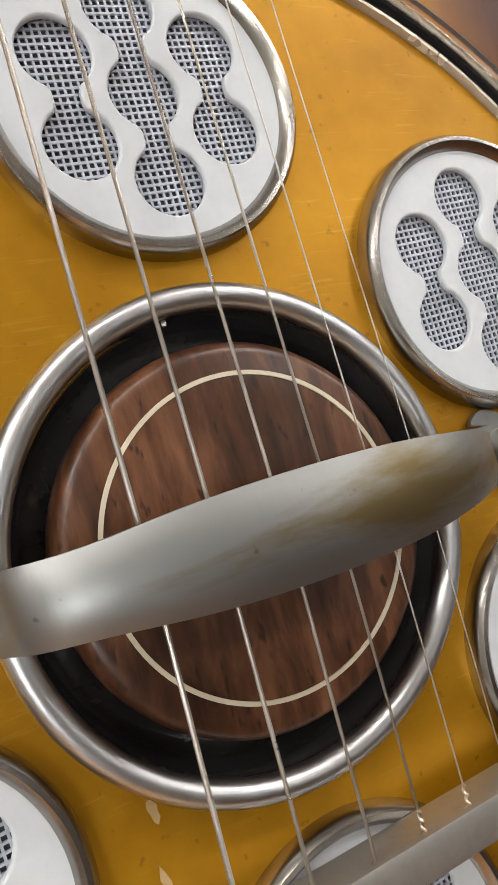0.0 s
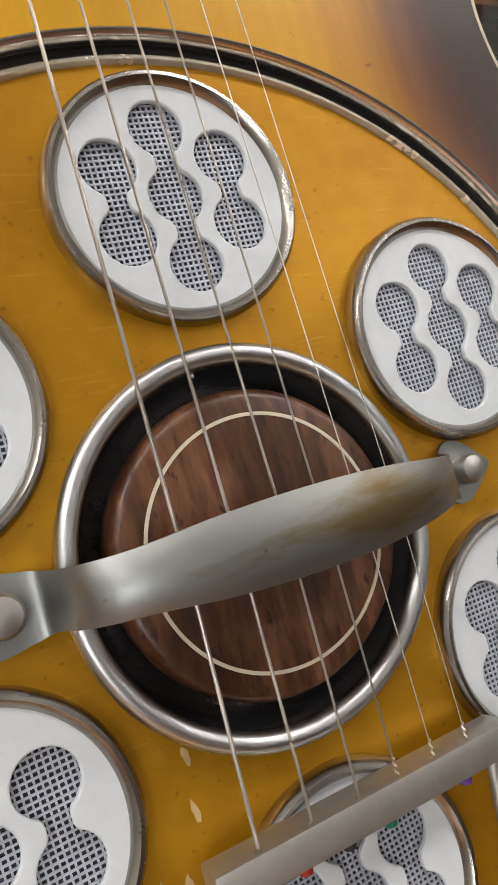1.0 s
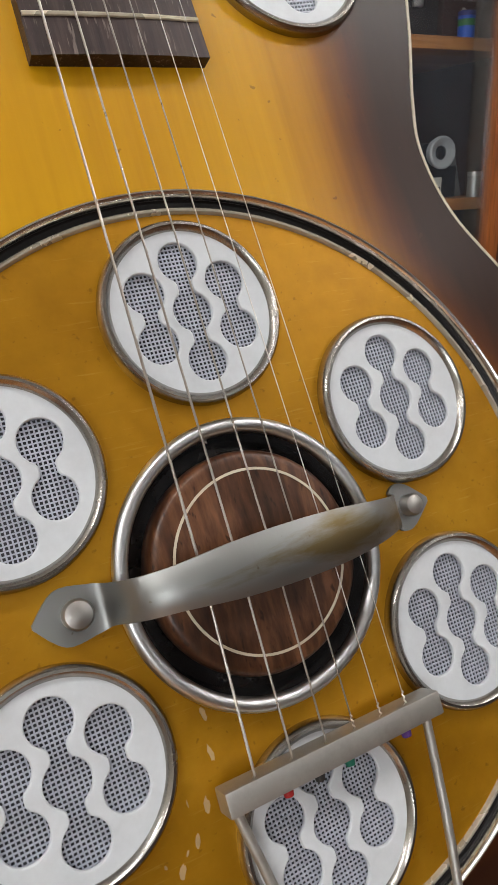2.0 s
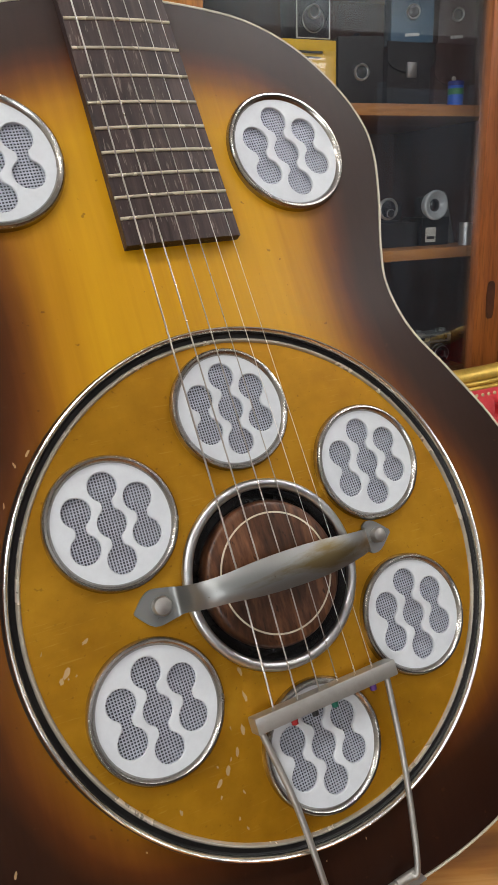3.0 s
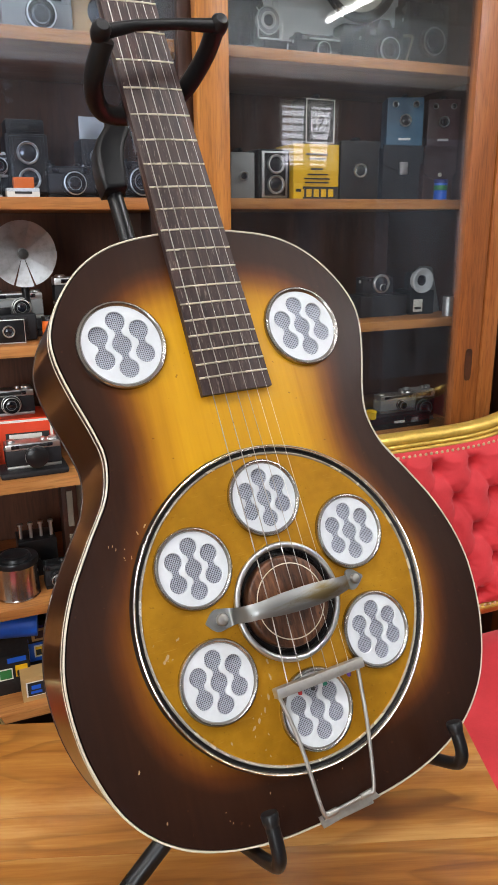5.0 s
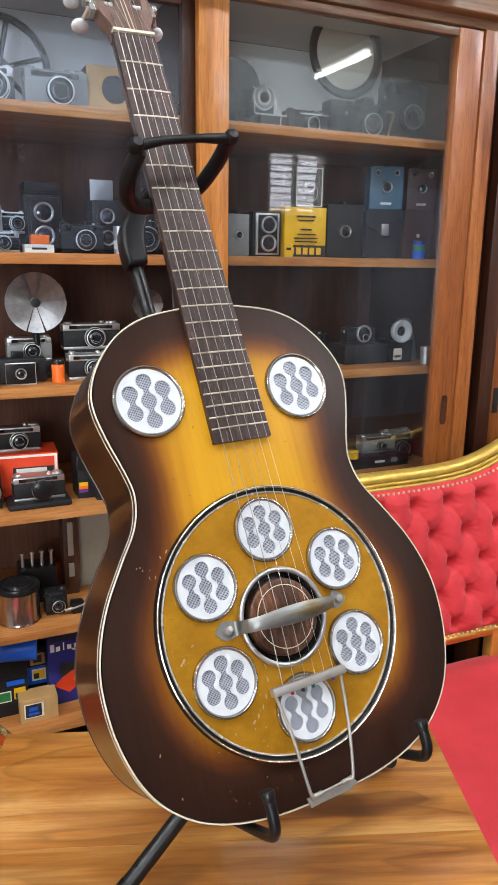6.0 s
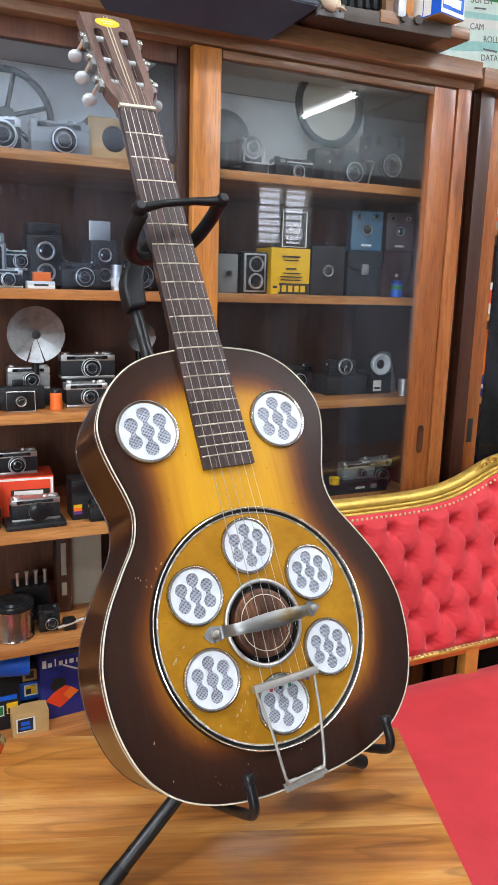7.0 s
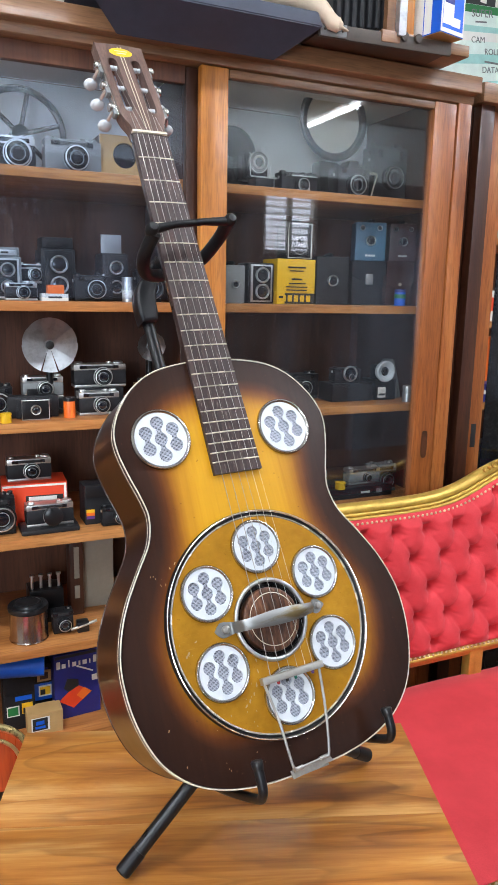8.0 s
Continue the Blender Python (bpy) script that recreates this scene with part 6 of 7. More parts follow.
def spoked_wheel(x, y, z, r):
    t = thing("spoked_wheel", pose(x, y, z), "dark iron spoked wheel standing at the back", "wheel")
    c = lambda rr, a: (rr * math.cos(a), 0, r + 0.002 + rr * math.sin(a))
    part("rim", tube([c(r * 0.93, 2 * math.pi * k / 40) for k in range(40)], r * 0.075, 10, loop=True), BLACK, t)
    for k in range(6):
        part("spoke", tube([c(r * 0.14, k * math.pi / 3 + 0.3), c(r * 0.9, k * math.pi / 3 + 0.3)], r * 0.05, 8), BLACK, t)
    part("wheel_hub", lathe([(0, 0.02), (r * 0.18, 0.018), (r * 0.2, -0.018), (0, -0.02)], 20, Matrix.Translation((0, 0, r + 0.002)) @ FACE_FRONT), BLACK, t)


spoked_wheel(-0.085, 1.26, S1, 0.112)
# left bay, second shelf
twin_lens_camera(-0.150, 1.06, S2, 0.062, 0.115, 0.08, "grey twin lens reflex camera", GREY_METAL, SILVER, BLACK)
small_camera(-0.128, 1.00, S2, 0.068, 0.040, 0.035, "tiny chrome camera on the shelf edge", SILVER, BLACK, 0.32)
_c = carton(-0.085, 1.075, S2, 0.05, 0.04, 0.038, LEATHER, "small black leather pouch", name="pouch", category="case")
small_camera(-0.092, 1.07, S2 + 0.038, 0.066, 0.045, 0.035, "chrome miniature camera standing on a pouch", SILVER, BLACK, 0.3)
twin_lens_camera(-0.036, 1.07, S2, 0.078, 0.142, 0.09, "black twin lens reflex camera with tall hood", LEATHER, BLACK, BLACK)
carton(-0.058, 0.995, S2, 0.058, 0.035, 0.016, WHITE_CARD, "flat white film carton", panels=[(0.0, 0.008, 0.03, 0.004, INK)])
carton(-0.055, 1.0, S2 + 0.016, 0.036, 0.025, 0.019, ORANGE, "small orange film carton on a white one")
small_camera(0.040, 1.045, S2, 0.09, 0.062, 0.05, "all black rangefinder camera", BLACK, LEATHER, 0.34)
_c = twin_lens_camera(0.098, 1.075, S2, 0.062, 0.112, 0.08, "black folding reflex camera with raised silver hood", LEATHER, BLACK, BLACK, hood=False)
part("raised_hood", box(0, 0.04, 0.134, 0.05, 0.005, 0.045, 0.001), SILVER, _c, "raised bright hood flap")
_c = canister(0.105, 0.995, S2, 0.012, 0.056, TIN, "small silver film tube with white band", cap=TIN)
part("band", lathe([(0.0122, 0.010), (0.0124, 0.011), (0.0124, 0.026), (0.0122, 0.027)], 20), WHITE_CARD, _c)
small_camera(0.178, 1.06, S2, 0.062, 0.075, 0.05, "black camera with large round lens", BLACK, LEATHER, 0.36)


# left bay, third shelf
def flash_fan(x, y, z, r, n, label, material=TIN, lift_by=0.034):
    """Folding reflector of overlapping metal blades round a hub."""
    t = thing("flash_fan", pose(x, y, z, 0, 0, 0), label, "reflector", "fan reflectors")
    zc = r + lift_by
    for k in range(n):
        if k in (int(n * 0.62), int(n * 0.72)):
            a0, a1 = 2 * math.pi * k / n, 2 * math.pi * (k + 0.88) / n
        else:
            a0, a1 = 2 * math.pi * k / n, 2 * math.pi * (k + 1.10) / n
        bm = bmesh.new()
        steps = 6
        inner, outer = [], []
        for j in range(steps + 1):
            a = a0 + (a1 - a0) * j / steps
            lift = -0.0085 * j / steps
            inner.append(bm.verts.new((r * 0.12 * math.cos(a), lift * 0.3, zc + r * 0.12 * math.sin(a))))
            outer.append(bm.verts.new((r * math.cos(a), lift - 0.010, zc + r * math.sin(a))))
        for j in range(steps):
            bm.faces.new((inner[j], inner[j + 1], outer[j + 1], outer[j]))
        bmesh.ops.solidify(bm, geom=bm.faces[:], thickness=0.0005)
        part("blade", bm, material, t)
    part("fan_hub", lathe([(0.011, 0), (0.011, 0.006), (0.006, 0.008), (0.004, 0.004), (0, 0.004)], 20, Matrix.Translation((0, -0.002, zc)) @ FACE_FRONT), GREY_METAL, t)
    part("bulb_socket", lathe([(0.0095, 0.0074), (0.008, 0.0082), (0, 0.0086)], 16, Matrix.Translation((0, -0.002, zc)) @ FACE_FRONT), INK, t)
    part("fan_grip", tube([(0, 0.012, 0.0), (0, 0.012, zc), (0, 0.0, zc)], 0.008, 12), BLACK, t)
    part("fan_foot", box(0, 0.012, 0.006, 0.05, 0.05, 0.012, 0.003), BLACK, t)


flash_fan(-0.060, 1.09, S3 + 0.0, 0.064, 10, "round fan flash reflector of grey metal blades", lift_by=0.100)
flash_fan(0.195, 1.12, S3 + 0.06, 0.036, 8, "small fan flash reflector on a box", TIN, lift_by=0.06)
carton(0.195, 1.10, S3, 0.07, 0.06, 0.06, KRAFT, "plain brown carton under the small reflector")
small_camera(0.044, 1.03, S3, 0.098, 0.058, 0.05, "silver rangefinder camera in front of another", SILVER, LEATHER, 0.3)
_c = carton(0.062, 1.09, S3, 0.11, 0.06, 0.058, LEATHER, "black camera case under a camera", name="camera_case", category="case")
small_camera(0.062, 1.095, S3 + 0.058, 0.130, 0.060, 0.05, "wide silver and black rangefinder camera on a case", SILVER, LEATHER, 0.34)
folding_camera(-0.108, 1.01, S3, 0.115, 0.052, 0.06, "black folding camera with opened front")
carton(-0.075, 1.095, S3, 0.09, 0.05, 0.035, LEATHER, "low black case on the shelf", name="camera_case", category="case")
small_camera(-0.075, 1.10, S3 + 0.035, 0.096, 0.055, 0.045, "silver camera standing on a low case", SILVER, GREY_METAL, 0.3)
canister(-0.030, 1.02, S3, 0.0135, 0.048, ORANGE, "orange film canister with black lid")
small_camera(-0.185, 1.06, S3, 0.07, 0.075, 0.05, "black reflex camera on the shelf", BLACK, LEATHER, 0.34, prism_top=True)
canister(-0.175, 0.99, S3, 0.012, 0.022, YELLOW_CARD, "small yellow film tin", cap=YELLOW_CARD)

# left bay, fourth shelf
carton(-0.108, 1.075, S4, 0.152, 0.10, 0.104, RED_CARD, "red and black camera carton with white edge", panels=[(0.0, 0.051, 0.148, 0.100, WHITE_CARD), (-0.002, 0.049, 0.140, 0.094, RED_CARD), (0.022, 0.048, 0.088, 0.052, INK), (0.018, 0.066, 0.066, 0.010, WHITE_CARD), (-0.02, 0.05, 0.012, 0.008, WHITE_CARD)], turn=-4)
small_camera(-0.115, 1.10, S4 + 0.104, 0.105, 0.058, 0.045, "black and silver camera on top of a red carton", SILVER, LEATHER, 0.3)
_c = thing("camera_case", pose(-0.085, 1.0, S4), "flat black leather case under a camera", "case", "cases on the shelves")
part("case_body", box(0, 0.03, 0.007, 0.135, 0.075, 0.014, 0.006), LEATHER, _c)
_c = small_camera(-0.083, 1.01, S4 + 0.014, 0.110, 0.056, 0.045, "chrome and black reflex camera with lens cap", SILVER, LEATHER, 0.34, prism_top=False)
part("lens_cap", lathe([(0.0215, 0.012), (0.0225, 0.022), (0.020, 0.024), (0, 0.0245)], 30, Matrix.Translation((0.004, 0.003, 0.028)) @ FACE_FRONT), BLACK, _c)
small_camera(-0.195, 1.02, S4, 0.07, 0.095, 0.06, "black camera beside the red carton", BLACK, LEATHER, 0.3)
_c = carton(0.045, 1.03, S4, 0.085, 0.07, 0.095, LEATHER, "black camera bag with coloured stripes", name="camera_bag", panels=[(-0.03, 0.018, 0.02, 0.008, PURPLE), (-0.03, 0.026, 0.02, 0.008, ORANGE), (-0.03, 0.034, 0.02, 0.008, YELLOW_CARD)], category="bag")
small_camera(0.075, 1.0, S4, 0.075, 0.05, 0.03, "small black camera in front of a bag", BLACK, LEATHER, 0.25)
part("bag_flap", box(0, -0.004, 0.085, 0.09, 0.012, 0.03, 0.004), BLACK, _c)

# left bay, fifth shelf
_c = thing("developing_tank", pose(-0.140, 1.04, S5), "shiny metal developing tank with black lid", "tank")
part("tank", lathe([(0, 0.0005), (0.046, 0.001), (0.047, 0.004), (0.045, 0.008), (0.045, 0.080), (0, 0.080)], 40), TANK_METAL, _c)
part("lid", lathe([(0.047, 0.076), (0.048, 0.084), (0.046, 0.089), (0.041, 0.087), (0.034, 0.087), (0.032, 0.093), (0.027, 0.095), (0.020, 0.091), (0, 0.091)], 40), BLACK, _c)
_c = thing("film_splicer", pose(-0.085, 1.12, S5), "black metal film splicer with four posts", "tool")
part("splicer_base", box(0, 0.02, 0.045, 0.085, 0.07, 0.09, 0.005), BLACK, _c)
for _i in range(4):
    part("splicer_post", lathe([(0.004, 0), (0.004, 0.03), (0.006, 0.031), (0.006, 0.036), (0, 0.037)], 12, Matrix.Translation((-0.033 + 0.022 * _i, 0.005, 0.09))), SILVER, _c)
small_camera(-0.058, 1.03, S5, 0.05, 0.06, 0.04, "small black cine camera", BLACK, LEATHER, 0.25)
_c = thing("tripod_head", pose(-0.012, 1.02, S5), "small black tripod head with chrome lever", "tripod head")
part("block", box(0, 0.01, 0.014, 0.03, 0.026, 0.028, 0.004), BLACK, _c)
part("lever", tube([(-0.03, 0.0, 0.012), (0.0, 0.0, 0.018), (0.034, 0.0, 0.026)], 0.004, 10), SILVER, _c)
_c = carton(0.05, 1.16, S5, 0.10, 0.03, 0.20, BEIGE_CARD, "pale cardboard folder standing upright", name="folder", category="folder")
_c = thing("tape_reel_case", pose(-0.005, 1.12, S5), "tall dark wooden rack with pale strip", "rack")
part("rack_body", box(0, 0.03, 0.11, 0.035, 0.05, 0.22, 0.003), CASE_DARK, _c)
part("rack_strip", box(0.0, 0.003, 0.145, 0.013, 0.004, 0.085, 0.001), BEIGE_CARD, _c)
part("rack_strip", box(0.0, 0.003, 0.065, 0.013, 0.004, 0.035, 0.001), BEIGE_CARD, _c)

# left bay, lowest shelf
_c = carton(-0.025, 1.05, S6, 0.118, 0.07, 0.178, BLUE_CARD, "purple-blue instant camera carton with red picture", panels=[(0.0, 0.172, 0.112, 0.008, INK)], turn=4)
part("picture", prism([(-0.048, 0.052), (-0.004, 0.090), (0.036, 0.062), (-0.012, 0.026)], -0.0006, 0.0009, pose(0, 0, 0, 90)), RED_CARD, _c, "tilted red printed picture")
part("picture_edge", prism([(0.016, 0.078), (0.036, 0.062), (0.012, 0.044), (-0.004, 0.060)], 0.0010, 0.0014, pose(0, 0, 0, 90)), ORANGE, _c)
part("picture_camera", prism([(-0.036, 0.086), (-0.026, 0.112), (0.002, 0.104), (0.002, 0.086), (-0.024, 0.074)], 0.0016, 0.0022, pose(0, 0, 0, 90)), INK, _c)
for _i, (_w, _h) in enumerate(((0.010, 0.020), (0.010, 0.012), (0.003, 0.020), (0.010, 0.012), (0.005, 0.012), (0.011, 0.012), (0.003, 0.012), (0.010, 0.020))):
    part("brand_shape", box(-0.048 + 0.0135 * _i, -0.0012, 0.142 + _h / 2, _w, 0.0008, _h, 0.0003), WHITE_CARD, _c)
part("bar", box(0.012, -0.0012, 0.116, 0.048, 0.0008, 0.004, m=pose(0, 0, 0, 0, 28, 0) @ Matrix.Translation((-0.056, 0, 0.008))), WHITE_CARD, _c)
part("bar", box(0.046, -0.0012, 0.100, 0.018, 0.0008, 0.016), WHITE_CARD, _c)
_c = carton(-0.125, 1.075, S6, 0.09, 0.06, 0.15, LEATHER, "blue and yellow printed film carton", panels=[(0.0, 0.074, 0.086, 0.046, BRIGHT_BLUE), (-0.022, 0.070, 0.034, 0.030, WHITE_CARD), (-0.022, 0.070, 0.028, 0.022, GREEN_CARD), (0.022, 0.076, 0.032, 0.030, WHITE_CARD), (0.022, 0.076, 0.026, 0.022, YELLOW_CARD), (0.016, 0.073, 0.012, 0.014, INK), (0.020, 0.118, 0.034, 0.030, KRAFT), (0.020, 0.118, 0.020, 0.018, BROWN_LEATHER), (-0.02, 0.106, 0.03, 0.010, BRIGHT_BLUE), (0.0, 0.138, 0.06, 0.006, BLUE_CARD)])
carton(-0.115, 1.0, S6, 0.085, 0.05, 0.058, KRAFT, "plain brown cardboard box", panels=[(-0.012, 0.03, 0.044, 0.036, WHITE_CARD), (-0.013, 0.03, 0.036, 0.032, INK), (-0.013, 0.034, 0.020, 0.010, BRIGHT_BLUE), (-0.013, 0.022, 0.024, 0.006, BRIGHT_BLUE)])
_c = thing("blue_roll", pose(-0.17, 1.02, S6 + 0.15), "roll of shiny blue plastic bag", "roll")
part("roll", tube([(-0.05, 0.02, 0.03), (0.06, 0.0, 0.026)], 0.026, 20), BRIGHT_BLUE, _c)
carton(-0.17, 1.045, S6, 0.075, 0.06, 0.152, LEATHER, "blue printed carton on the lowest shelf", panels=[(0.0, 0.062, 0.070, 0.070, LEATHER), (-0.016, 0.052, 0.030, 0.028, WHITE_CARD), (-0.016, 0.052, 0.025, 0.022, GREEN_CARD), (0.018, 0.056, 0.026, 0.028, YELLOW_CARD), (0.014, 0.050, 0.012, 0.014, INK), (0.010, 0.085, 0.040, 0.012, BRIGHT_BLUE)])
carton(0.02, 1.13, S6, 0.11, 0.06, 0.20, LEATHER, "black case standing behind the cartons", name="camera_case", category="case")

# second cabinet
carton(1.265, 1.04, 1.115, 0.15, 0.12, 0.055, BLUE_CARD, "dark blue carton lying in the second cabinet", panels=[(-0.045, 0.03, 0.05, 0.012, WHITE_CARD)])
small_camera(1.275, 1.04, 0.86, 0.12, 0.13, 0.08, "dark camera in the second cabinet", BLACK, LEATHER, 0.3)
carton(1.265, 1.05, 1.36, 0.14, 0.1, 0.09, WHITE_CARD, "pale carton in the second cabinet", panels=[(0, 0.05, 0.1, 0.04, RED_CARD)])
carton(1.29, 1.02, 0.5, 0.16, 0.1, 0.06, WHITE_CARD, "white flat carton in the second cabinet")

carton(1.27, 1.06, 1.60, 0.14, 0.1, 0.10, BEIGE_CARD, "beige carton on the upper shelf of the second cabinet", panels=[(0, 0.06, 0.10, 0.03, WHITE_CARD), (0, 0.03, 0.08, 0.01, RED_CARD)])
for _i, _m in enumerate((RED_CARD, WHITE_CARD, KRAFT, ORANGE)):
    carton(1.20 + 0.03 * _i, 1.10, 1.1702, 0.026, 0.08, 0.13 + 0.01 * (_i % 2), _m, "thin upright manual in the second cabinet", name="manual", category="book")
carton(1.27, 0.99, 0.86, 0.18, 0.03, 0.02, WHITE_CARD, "white paper strip folded on the shelf")

# on top of the cabinet
_c = thing("dark_board", pose(0.1, 0.905, 1.9702), "dark blue-grey board, its added apron standing in for cornice shadow", "board")
_b = bmesh.new()
# the sloping apron is made up: it takes the place of shadow on the cornice
_v = [[_b.verts.new(q) for q in ((x0, -0.136, 0.001), (x1, -0.137, 0.002), (x1, 0.335, 0.002), (x2, -0.042, -0.049))] for x0, x1, x2 in ((-0.13, -0.13, -0.045), (0.368, 0.362, 0.300))]
_w = [[_b.verts.new(q) for q in ((x1, -0.131, 0.030), (x1, 0.335, 0.030), (x2, -0.037, 0.001))] for x1, x2 in ((-0.127, -0.045), (0.358, 0.300))]
for _q in ((_v[0][0], _v[1][0], _w[1][0], _w[0][0]), (_w[0][0], _w[1][0], _w[1][1], _w[0][1]), (_v[0][0], _v[0][3], _v[1][3], _v[1][0]), (_v[0][3], _w[0][2], _w[1][2], _v[1][3]), (_w[0][2], _v[0][2], _v[1][2], _w[1][2]), (_v[0][2], _w[0][1], _w[1][1], _v[1][2]),
           (_v[0][0], _w[0][0], _w[0][1], _v[0][2], _w[0][2], _v[0][3]), (_v[1][0], _v[1][3], _w[1][2], _v[1][2], _w[1][1], _w[1][0])):
    _b.faces.new(_q)
for _d in (_v[0][1], _v[1][1]):
    _b.verts.remove(_d)
bmesh.ops.recalc_face_normals(_b, faces=_b.faces[:])
bmesh.ops.bevel(_b, geom=_b.edges[:], offset=0.002, segments=2, affect="EDGES")
part("board_body", _b, BOARD_DARK, _c)


def plate_camera(x, y, z):
    """Studio camera with a leather bellows on a metal rail bed."""
    t = thing("bellows_camera", pose(x, y, z, 0, 0, -4), "old studio camera with black bellows on a metal bed", "camera")
    part("bed", box(0.155, 0.10, 0.010, 0.33, 0.20, 0.020, 0.003), CASE_DARK, t, "dark wooden bed")
    part("corner_bracket", box(0.022, -0.0095, 0.006, 0.062, 0.004, 0.026, 0.001), GREY_METAL, t, "pale riveted corner bracket")
    for k in range(4):
        part("rivet", lathe([(0.0028, 0), (0.002, 0.0015), (0, 0.002)], 10, Matrix.Translation((0.001 + 0.014 * k, -0.0115, 0.006)) @ FACE_FRONT), RUSTY, t)
    part("bed_rail", box(0.155, -0.003, 0.006, 0.33, 0.008, 0.028, 0.002), RUSTY, t)
    for k in range(7):
        part("bellows_fold", box(0.045 + 0.019 * k, 0.10, 0.125, 0.012, 0.17, 0.205 - 0.004 * k, 0.005), LEATHER, t)
    part("bellows_core", box(0.10, 0.10, 0.12, 0.13, 0.15, 0.18, 0.003), BLACK, t)
    part("rear_frame", box(0.166, 0.10, 0.135, 0.022, 0.20, 0.24, 0.003), CASE_RAIL, t)
    part("metal_frame", box(0.187, 0.08, 0.135, 0.020, 0.19, 0.24, 0.003), TIN, t)
    part("rear_back", box(0.212, 0.10, 0.13, 0.025, 0.20, 0.22, 0.003), CASE_WOOD, t)
    for k in range(2):
        part("bed_knob", lathe([(0.009, 0), (0.009, 0.008), (0, 0.009)], 16, Matrix.Translation((0.195 + 0.035 * k, -0.006, 0.016)) @ FACE_FRONT), RUSTY, t)
    return t


plate_camera(0.482, 0.80, 1.9702)
_c = carton(0.7785, 0.745, 1.9956, 0.080, 0.115, 0.22, BRIGHT_BLUE, "bright blue and white carton on the cabinet", turn=13, panels=[(0.0, 0.11, 0.078, 0.216, WHITE_CARD), (0.0, 0.112, 0.070, 0.204, BRIGHT_BLUE), (-0.016, 0.040, 0.036, 0.044, WHITE_CARD), (0.010, 0.026, 0.030, 0.018, WHITE_CARD), (-0.014, 0.075, 0.03, 0.03, BLUE_CARD)])
part("bottom_flap", box(0, 0.0575, -0.0004, 0.078, 0.113, 0.0008), KRAFT, _c, "plain brown bottom of the carton")
for _x, _w, _m in ((0.012, 0.020, BRIGHT_BLUE), (0.036, 0.020, WHITE_CARD), (0.066, 0.034, WHITE_CARD), (0.098, 0.024, KRAFT)):
    part("side_panel", box(-0.0403, _x, 0.11, 0.0008, _w, 0.216), _m, _c)
for _i in range(9):
    part("bar", box(-0.0410, 0.098, 0.016 + 0.017 * _i, 0.0008, 0.016, 0.010), ORANGE if _i % 2 else BROWN_LEATHER, _c)
_c = thing("bellows_board", pose(0.74, 0.88, 1.9702), "stack of old wooden plate holders", "plate holders")
part("holder", box(0, 0, 0.0125, 0.24, 0.20, 0.024, 0.002), CASE_RAIL, _c)
part("holder", box(0.02, 0.06, 0.13, 0.018, 0.14, 0.20, 0.002), WHITE_CARD, _c)


def doll_leg():
    """A plaster leg and foot hanging over the cabinet's edge."""
    t = spline([(0.36, 0.90, 2.056), (0.415, 0.835, 2.046), (0.452, 0.796, 2.024), (0.480, 0.780, 1.999), (0.493, 0.773, 1.984), (0.512, 0.766, 1.978)], 6)
    n = len(t)
    r = [0.029 - 0.014 * min(1, k / (n * 0.66)) + 0.0006 * math.sin(k * 0.9) for k in range(n)]
    r[-1], r[-2], r[-3] = 0.005, 0.0085, 0.0100
    bm = tube(t, r, 18)
    toe = t[-1]
    for k in range(5):
        q = toe + Vector((-0.008 + 0.004 * k, -0.001 + 0.0025 * k, -0.003))
        add_tube(bm, [q, q + Vector((0.005, -0.004, -0.001)), q + Vector((0.008, -0.0065, -0.002))], [0.0028, 0.0030, 0.0016], 8)
    ob = part("doll", bm, DOLL)
    tagged(ob, "pale plaster doll leg lying on the cabinet", "doll")


doll_leg()


def word(text, size, m, material, parent):
    """Printed lettering, a hair thick."""
    cu = bpy.data.curves.new("word", "FONT")
    cu.body, cu.size, cu.extrude, cu.align_x = text, size, 0.0004, "CENTER"
    tmp = bpy.data.objects.new("word", cu)
    me = bpy.data.meshes.new_from_object(tmp)
    bm = bmesh.new()
    bm.from_mesh(me)
    bpy.data.objects.remove(tmp)
    bpy.data.curves.remove(cu)
    bpy.data.meshes.remove(me)
    bmesh.ops.transform(bm, matrix=m @ pose(0, 0, 0, 90), verts=bm.verts)
    return part("word", bm, material, parent, "printed word")


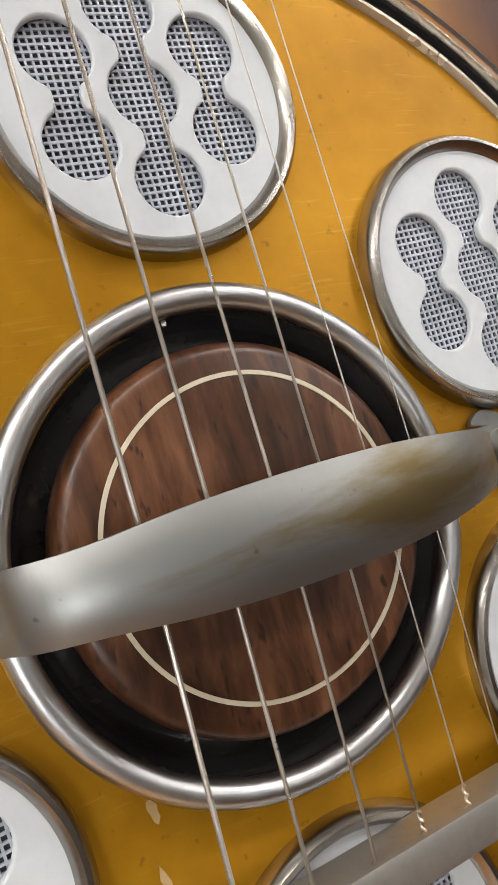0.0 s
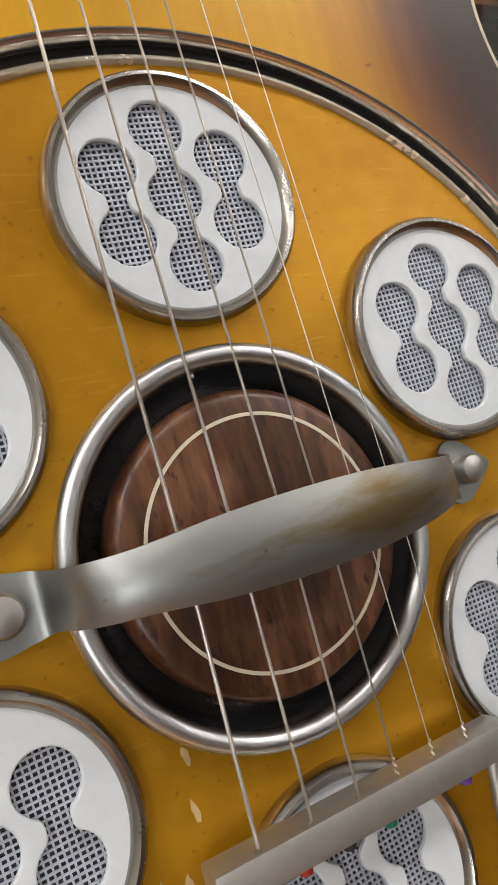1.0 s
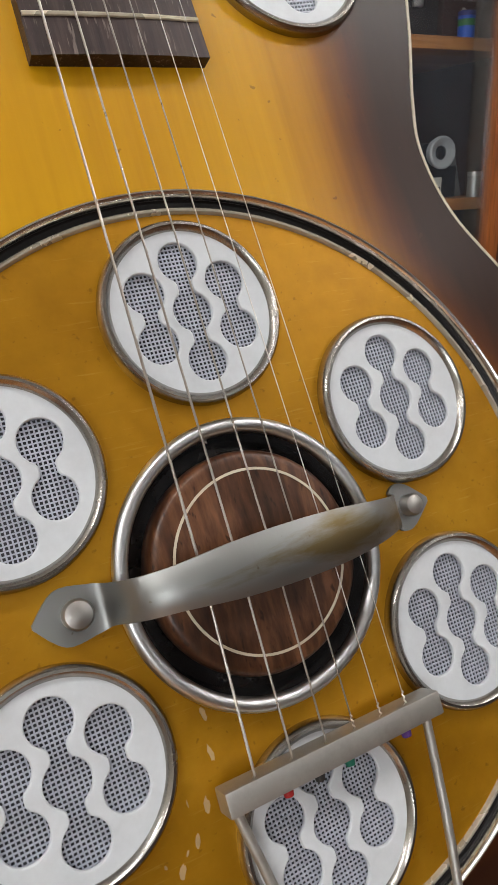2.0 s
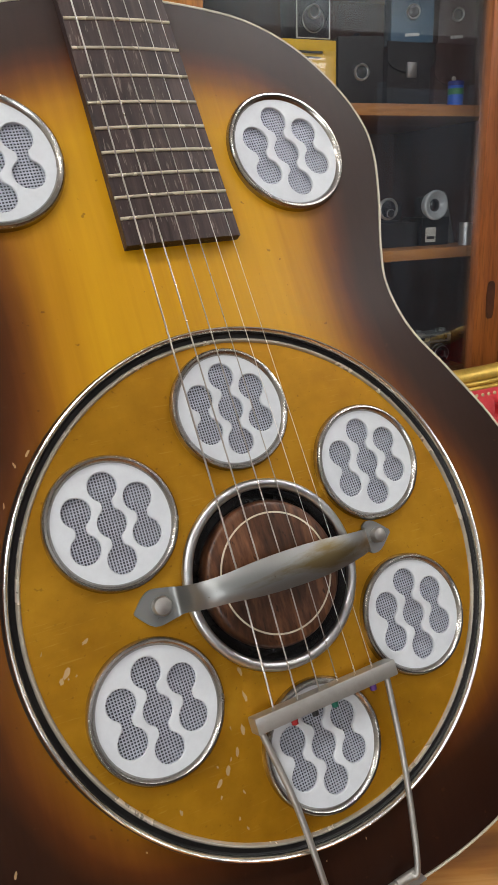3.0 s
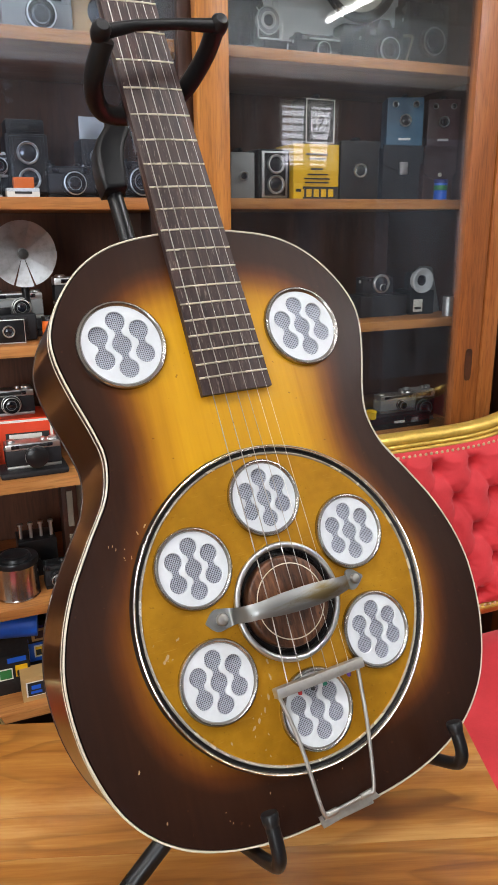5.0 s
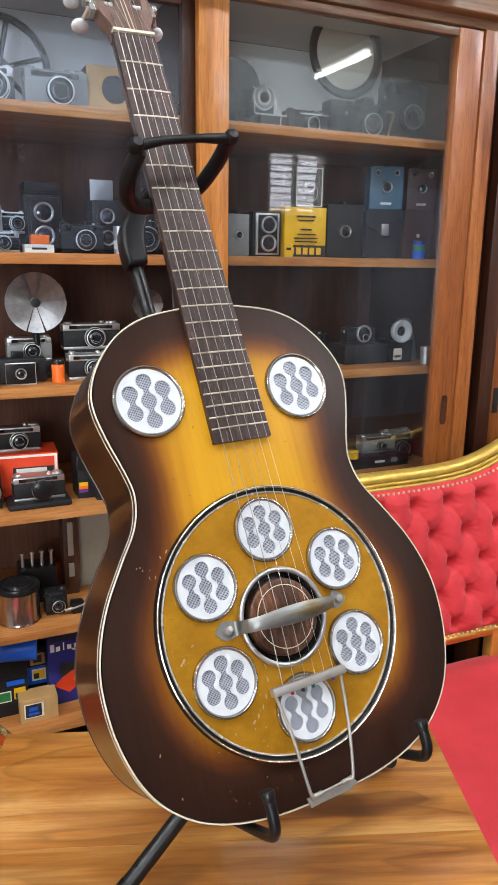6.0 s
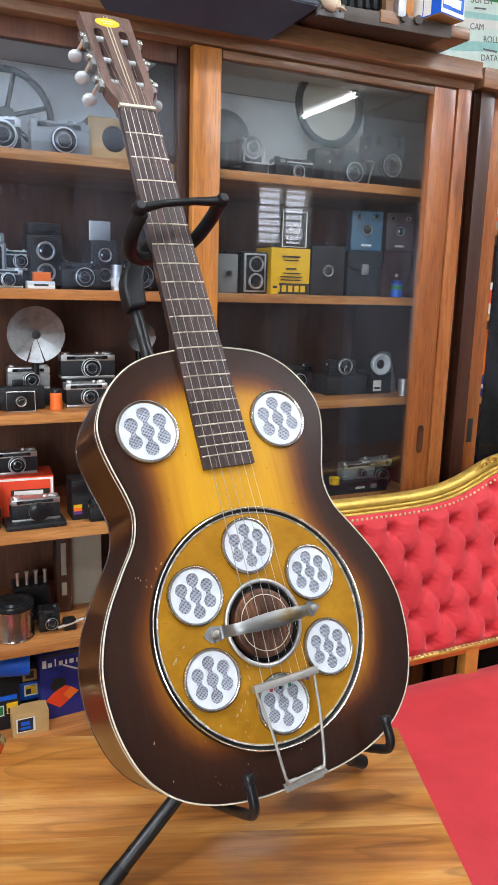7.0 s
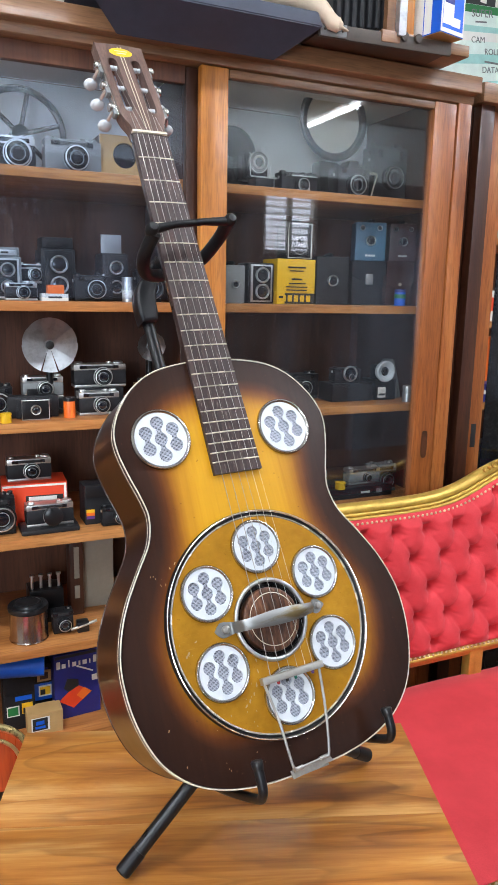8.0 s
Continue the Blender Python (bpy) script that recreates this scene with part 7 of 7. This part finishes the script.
def poster():
    t = thing("wall_poster", pose(1.55, RY1 - 0.002, 2.28), "pale green and white printed poster on the wall", "poster")
    part("sheet", box(0, -0.002, 0.0, 0.62, 0.003, 0.62), POSTER_INK, t)
    for k in range(3):
        part("tint_band", box(0.0, -0.0040, 0.052 - 0.085 * k, 0.62, 0.0008, 0.030, m=pose(0, 0, 0, 0, -4 - 3 * k, 0)), TEAL_TINT, t)
    part("white_band", box(0.02, -0.0042, 0.035, 0.58, 0.0008, 0.028, m=pose(0, 0, 0, 0, -5, 0)), WHITE_CARD, t)
    part("green_band", box(0, -0.0044, 0.118, 0.62, 0.0008, 0.024, m=pose(0, 0, 0, 0, -3, 0)), GREEN_CARD, t)
    part("dark_band", box(0, -0.0044, 0.162, 0.62, 0.0008, 0.062, m=pose(0, 0, 0, 0, -3, 0)), INK, t)
    for k in range(9):
        part("slash", box(-0.26 + 0.065 * k, -0.0052, 0.160, 0.026, 0.0008, 0.056, m=pose(0, 0, 0, 0, 4, 0)), WHITE_CARD, t)
    for text, x, z, size in (("SUPER", -0.055, 0.092, 0.034), ("CAM", -0.065, 0.010, 0.028), ("ROLL", 0.0, -0.020, 0.028), ("DATA", 0.0, -0.078, 0.028)):
        word(text, size, Matrix.Translation((x, -0.0052, z)) @ pose(0, 0, 0, 0, -6, 0), INK_GREY, t)
    part("bar", box(-0.135, -0.0046, -0.020, 0.058, 0.0008, 0.012, m=pose(0, 0, 0, 0, -5, 0)), INK_GREY, t)
    part("bar", box(0.0, -0.0046, -0.045, 0.06, 0.0008, 0.006), INK_GREY, t)
    part("bar", box(-0.05, -0.0046, 0.082, 0.05, 0.0008, 0.005, m=pose(0, 0, 0, 0, -6, 0)), INK_GREY, t)


poster()


def side_chair():
    """Part of an armchair back behind the table: orange-brown wood with a gilt edge."""
    t = thing("armchair", pose(-0.372, 0.56, 0, 0, 0, -6), "carved armchair with orange-brown back and gilt edge", "chair")
    arc = [(0.165 * math.copysign(abs(math.cos(a)) ** 0.5, math.cos(a)), 0, 0.552 + 0.128 * abs(math.sin(a)) ** 0.5) for a in (math.pi * k / 32 for k in range(33))]
    part("back_panel", prism([(x, z) for x, _, z in arc], -0.012, 0.012, pose(0, 0, 0, 90)), CHAIR_WOOD, t, "polished orange-brown panel")
    part("gilt_edge", tube([(0.165, 0, 0.30)] + arc + [(-0.165, 0, 0.30)], 0.0075, 12), OLD_GILT, t, "worn gilded moulding")
    part("gilt_bead", tube([(x * 0.93, -0.014, 0.54 + (z - 0.54) * 0.90) for x, _, z in arc], 0.0035, 10), OLD_GILT, t)
    part("seat", box(0, -0.20, 0.40, 0.42, 0.40, 0.06, 0.02), RED_CLOTH, t)
    for x in (-0.17, 0.17):
        for y in (-0.02, -0.36):
            part("leg", box(x, y, 0.185, 0.035, 0.035, 0.37, 0.006), GOLD, t)
        part("upright", box(x, 0, 0.47, 0.03, 0.03, 0.24, 0.005), GOLD, t)


side_chair()
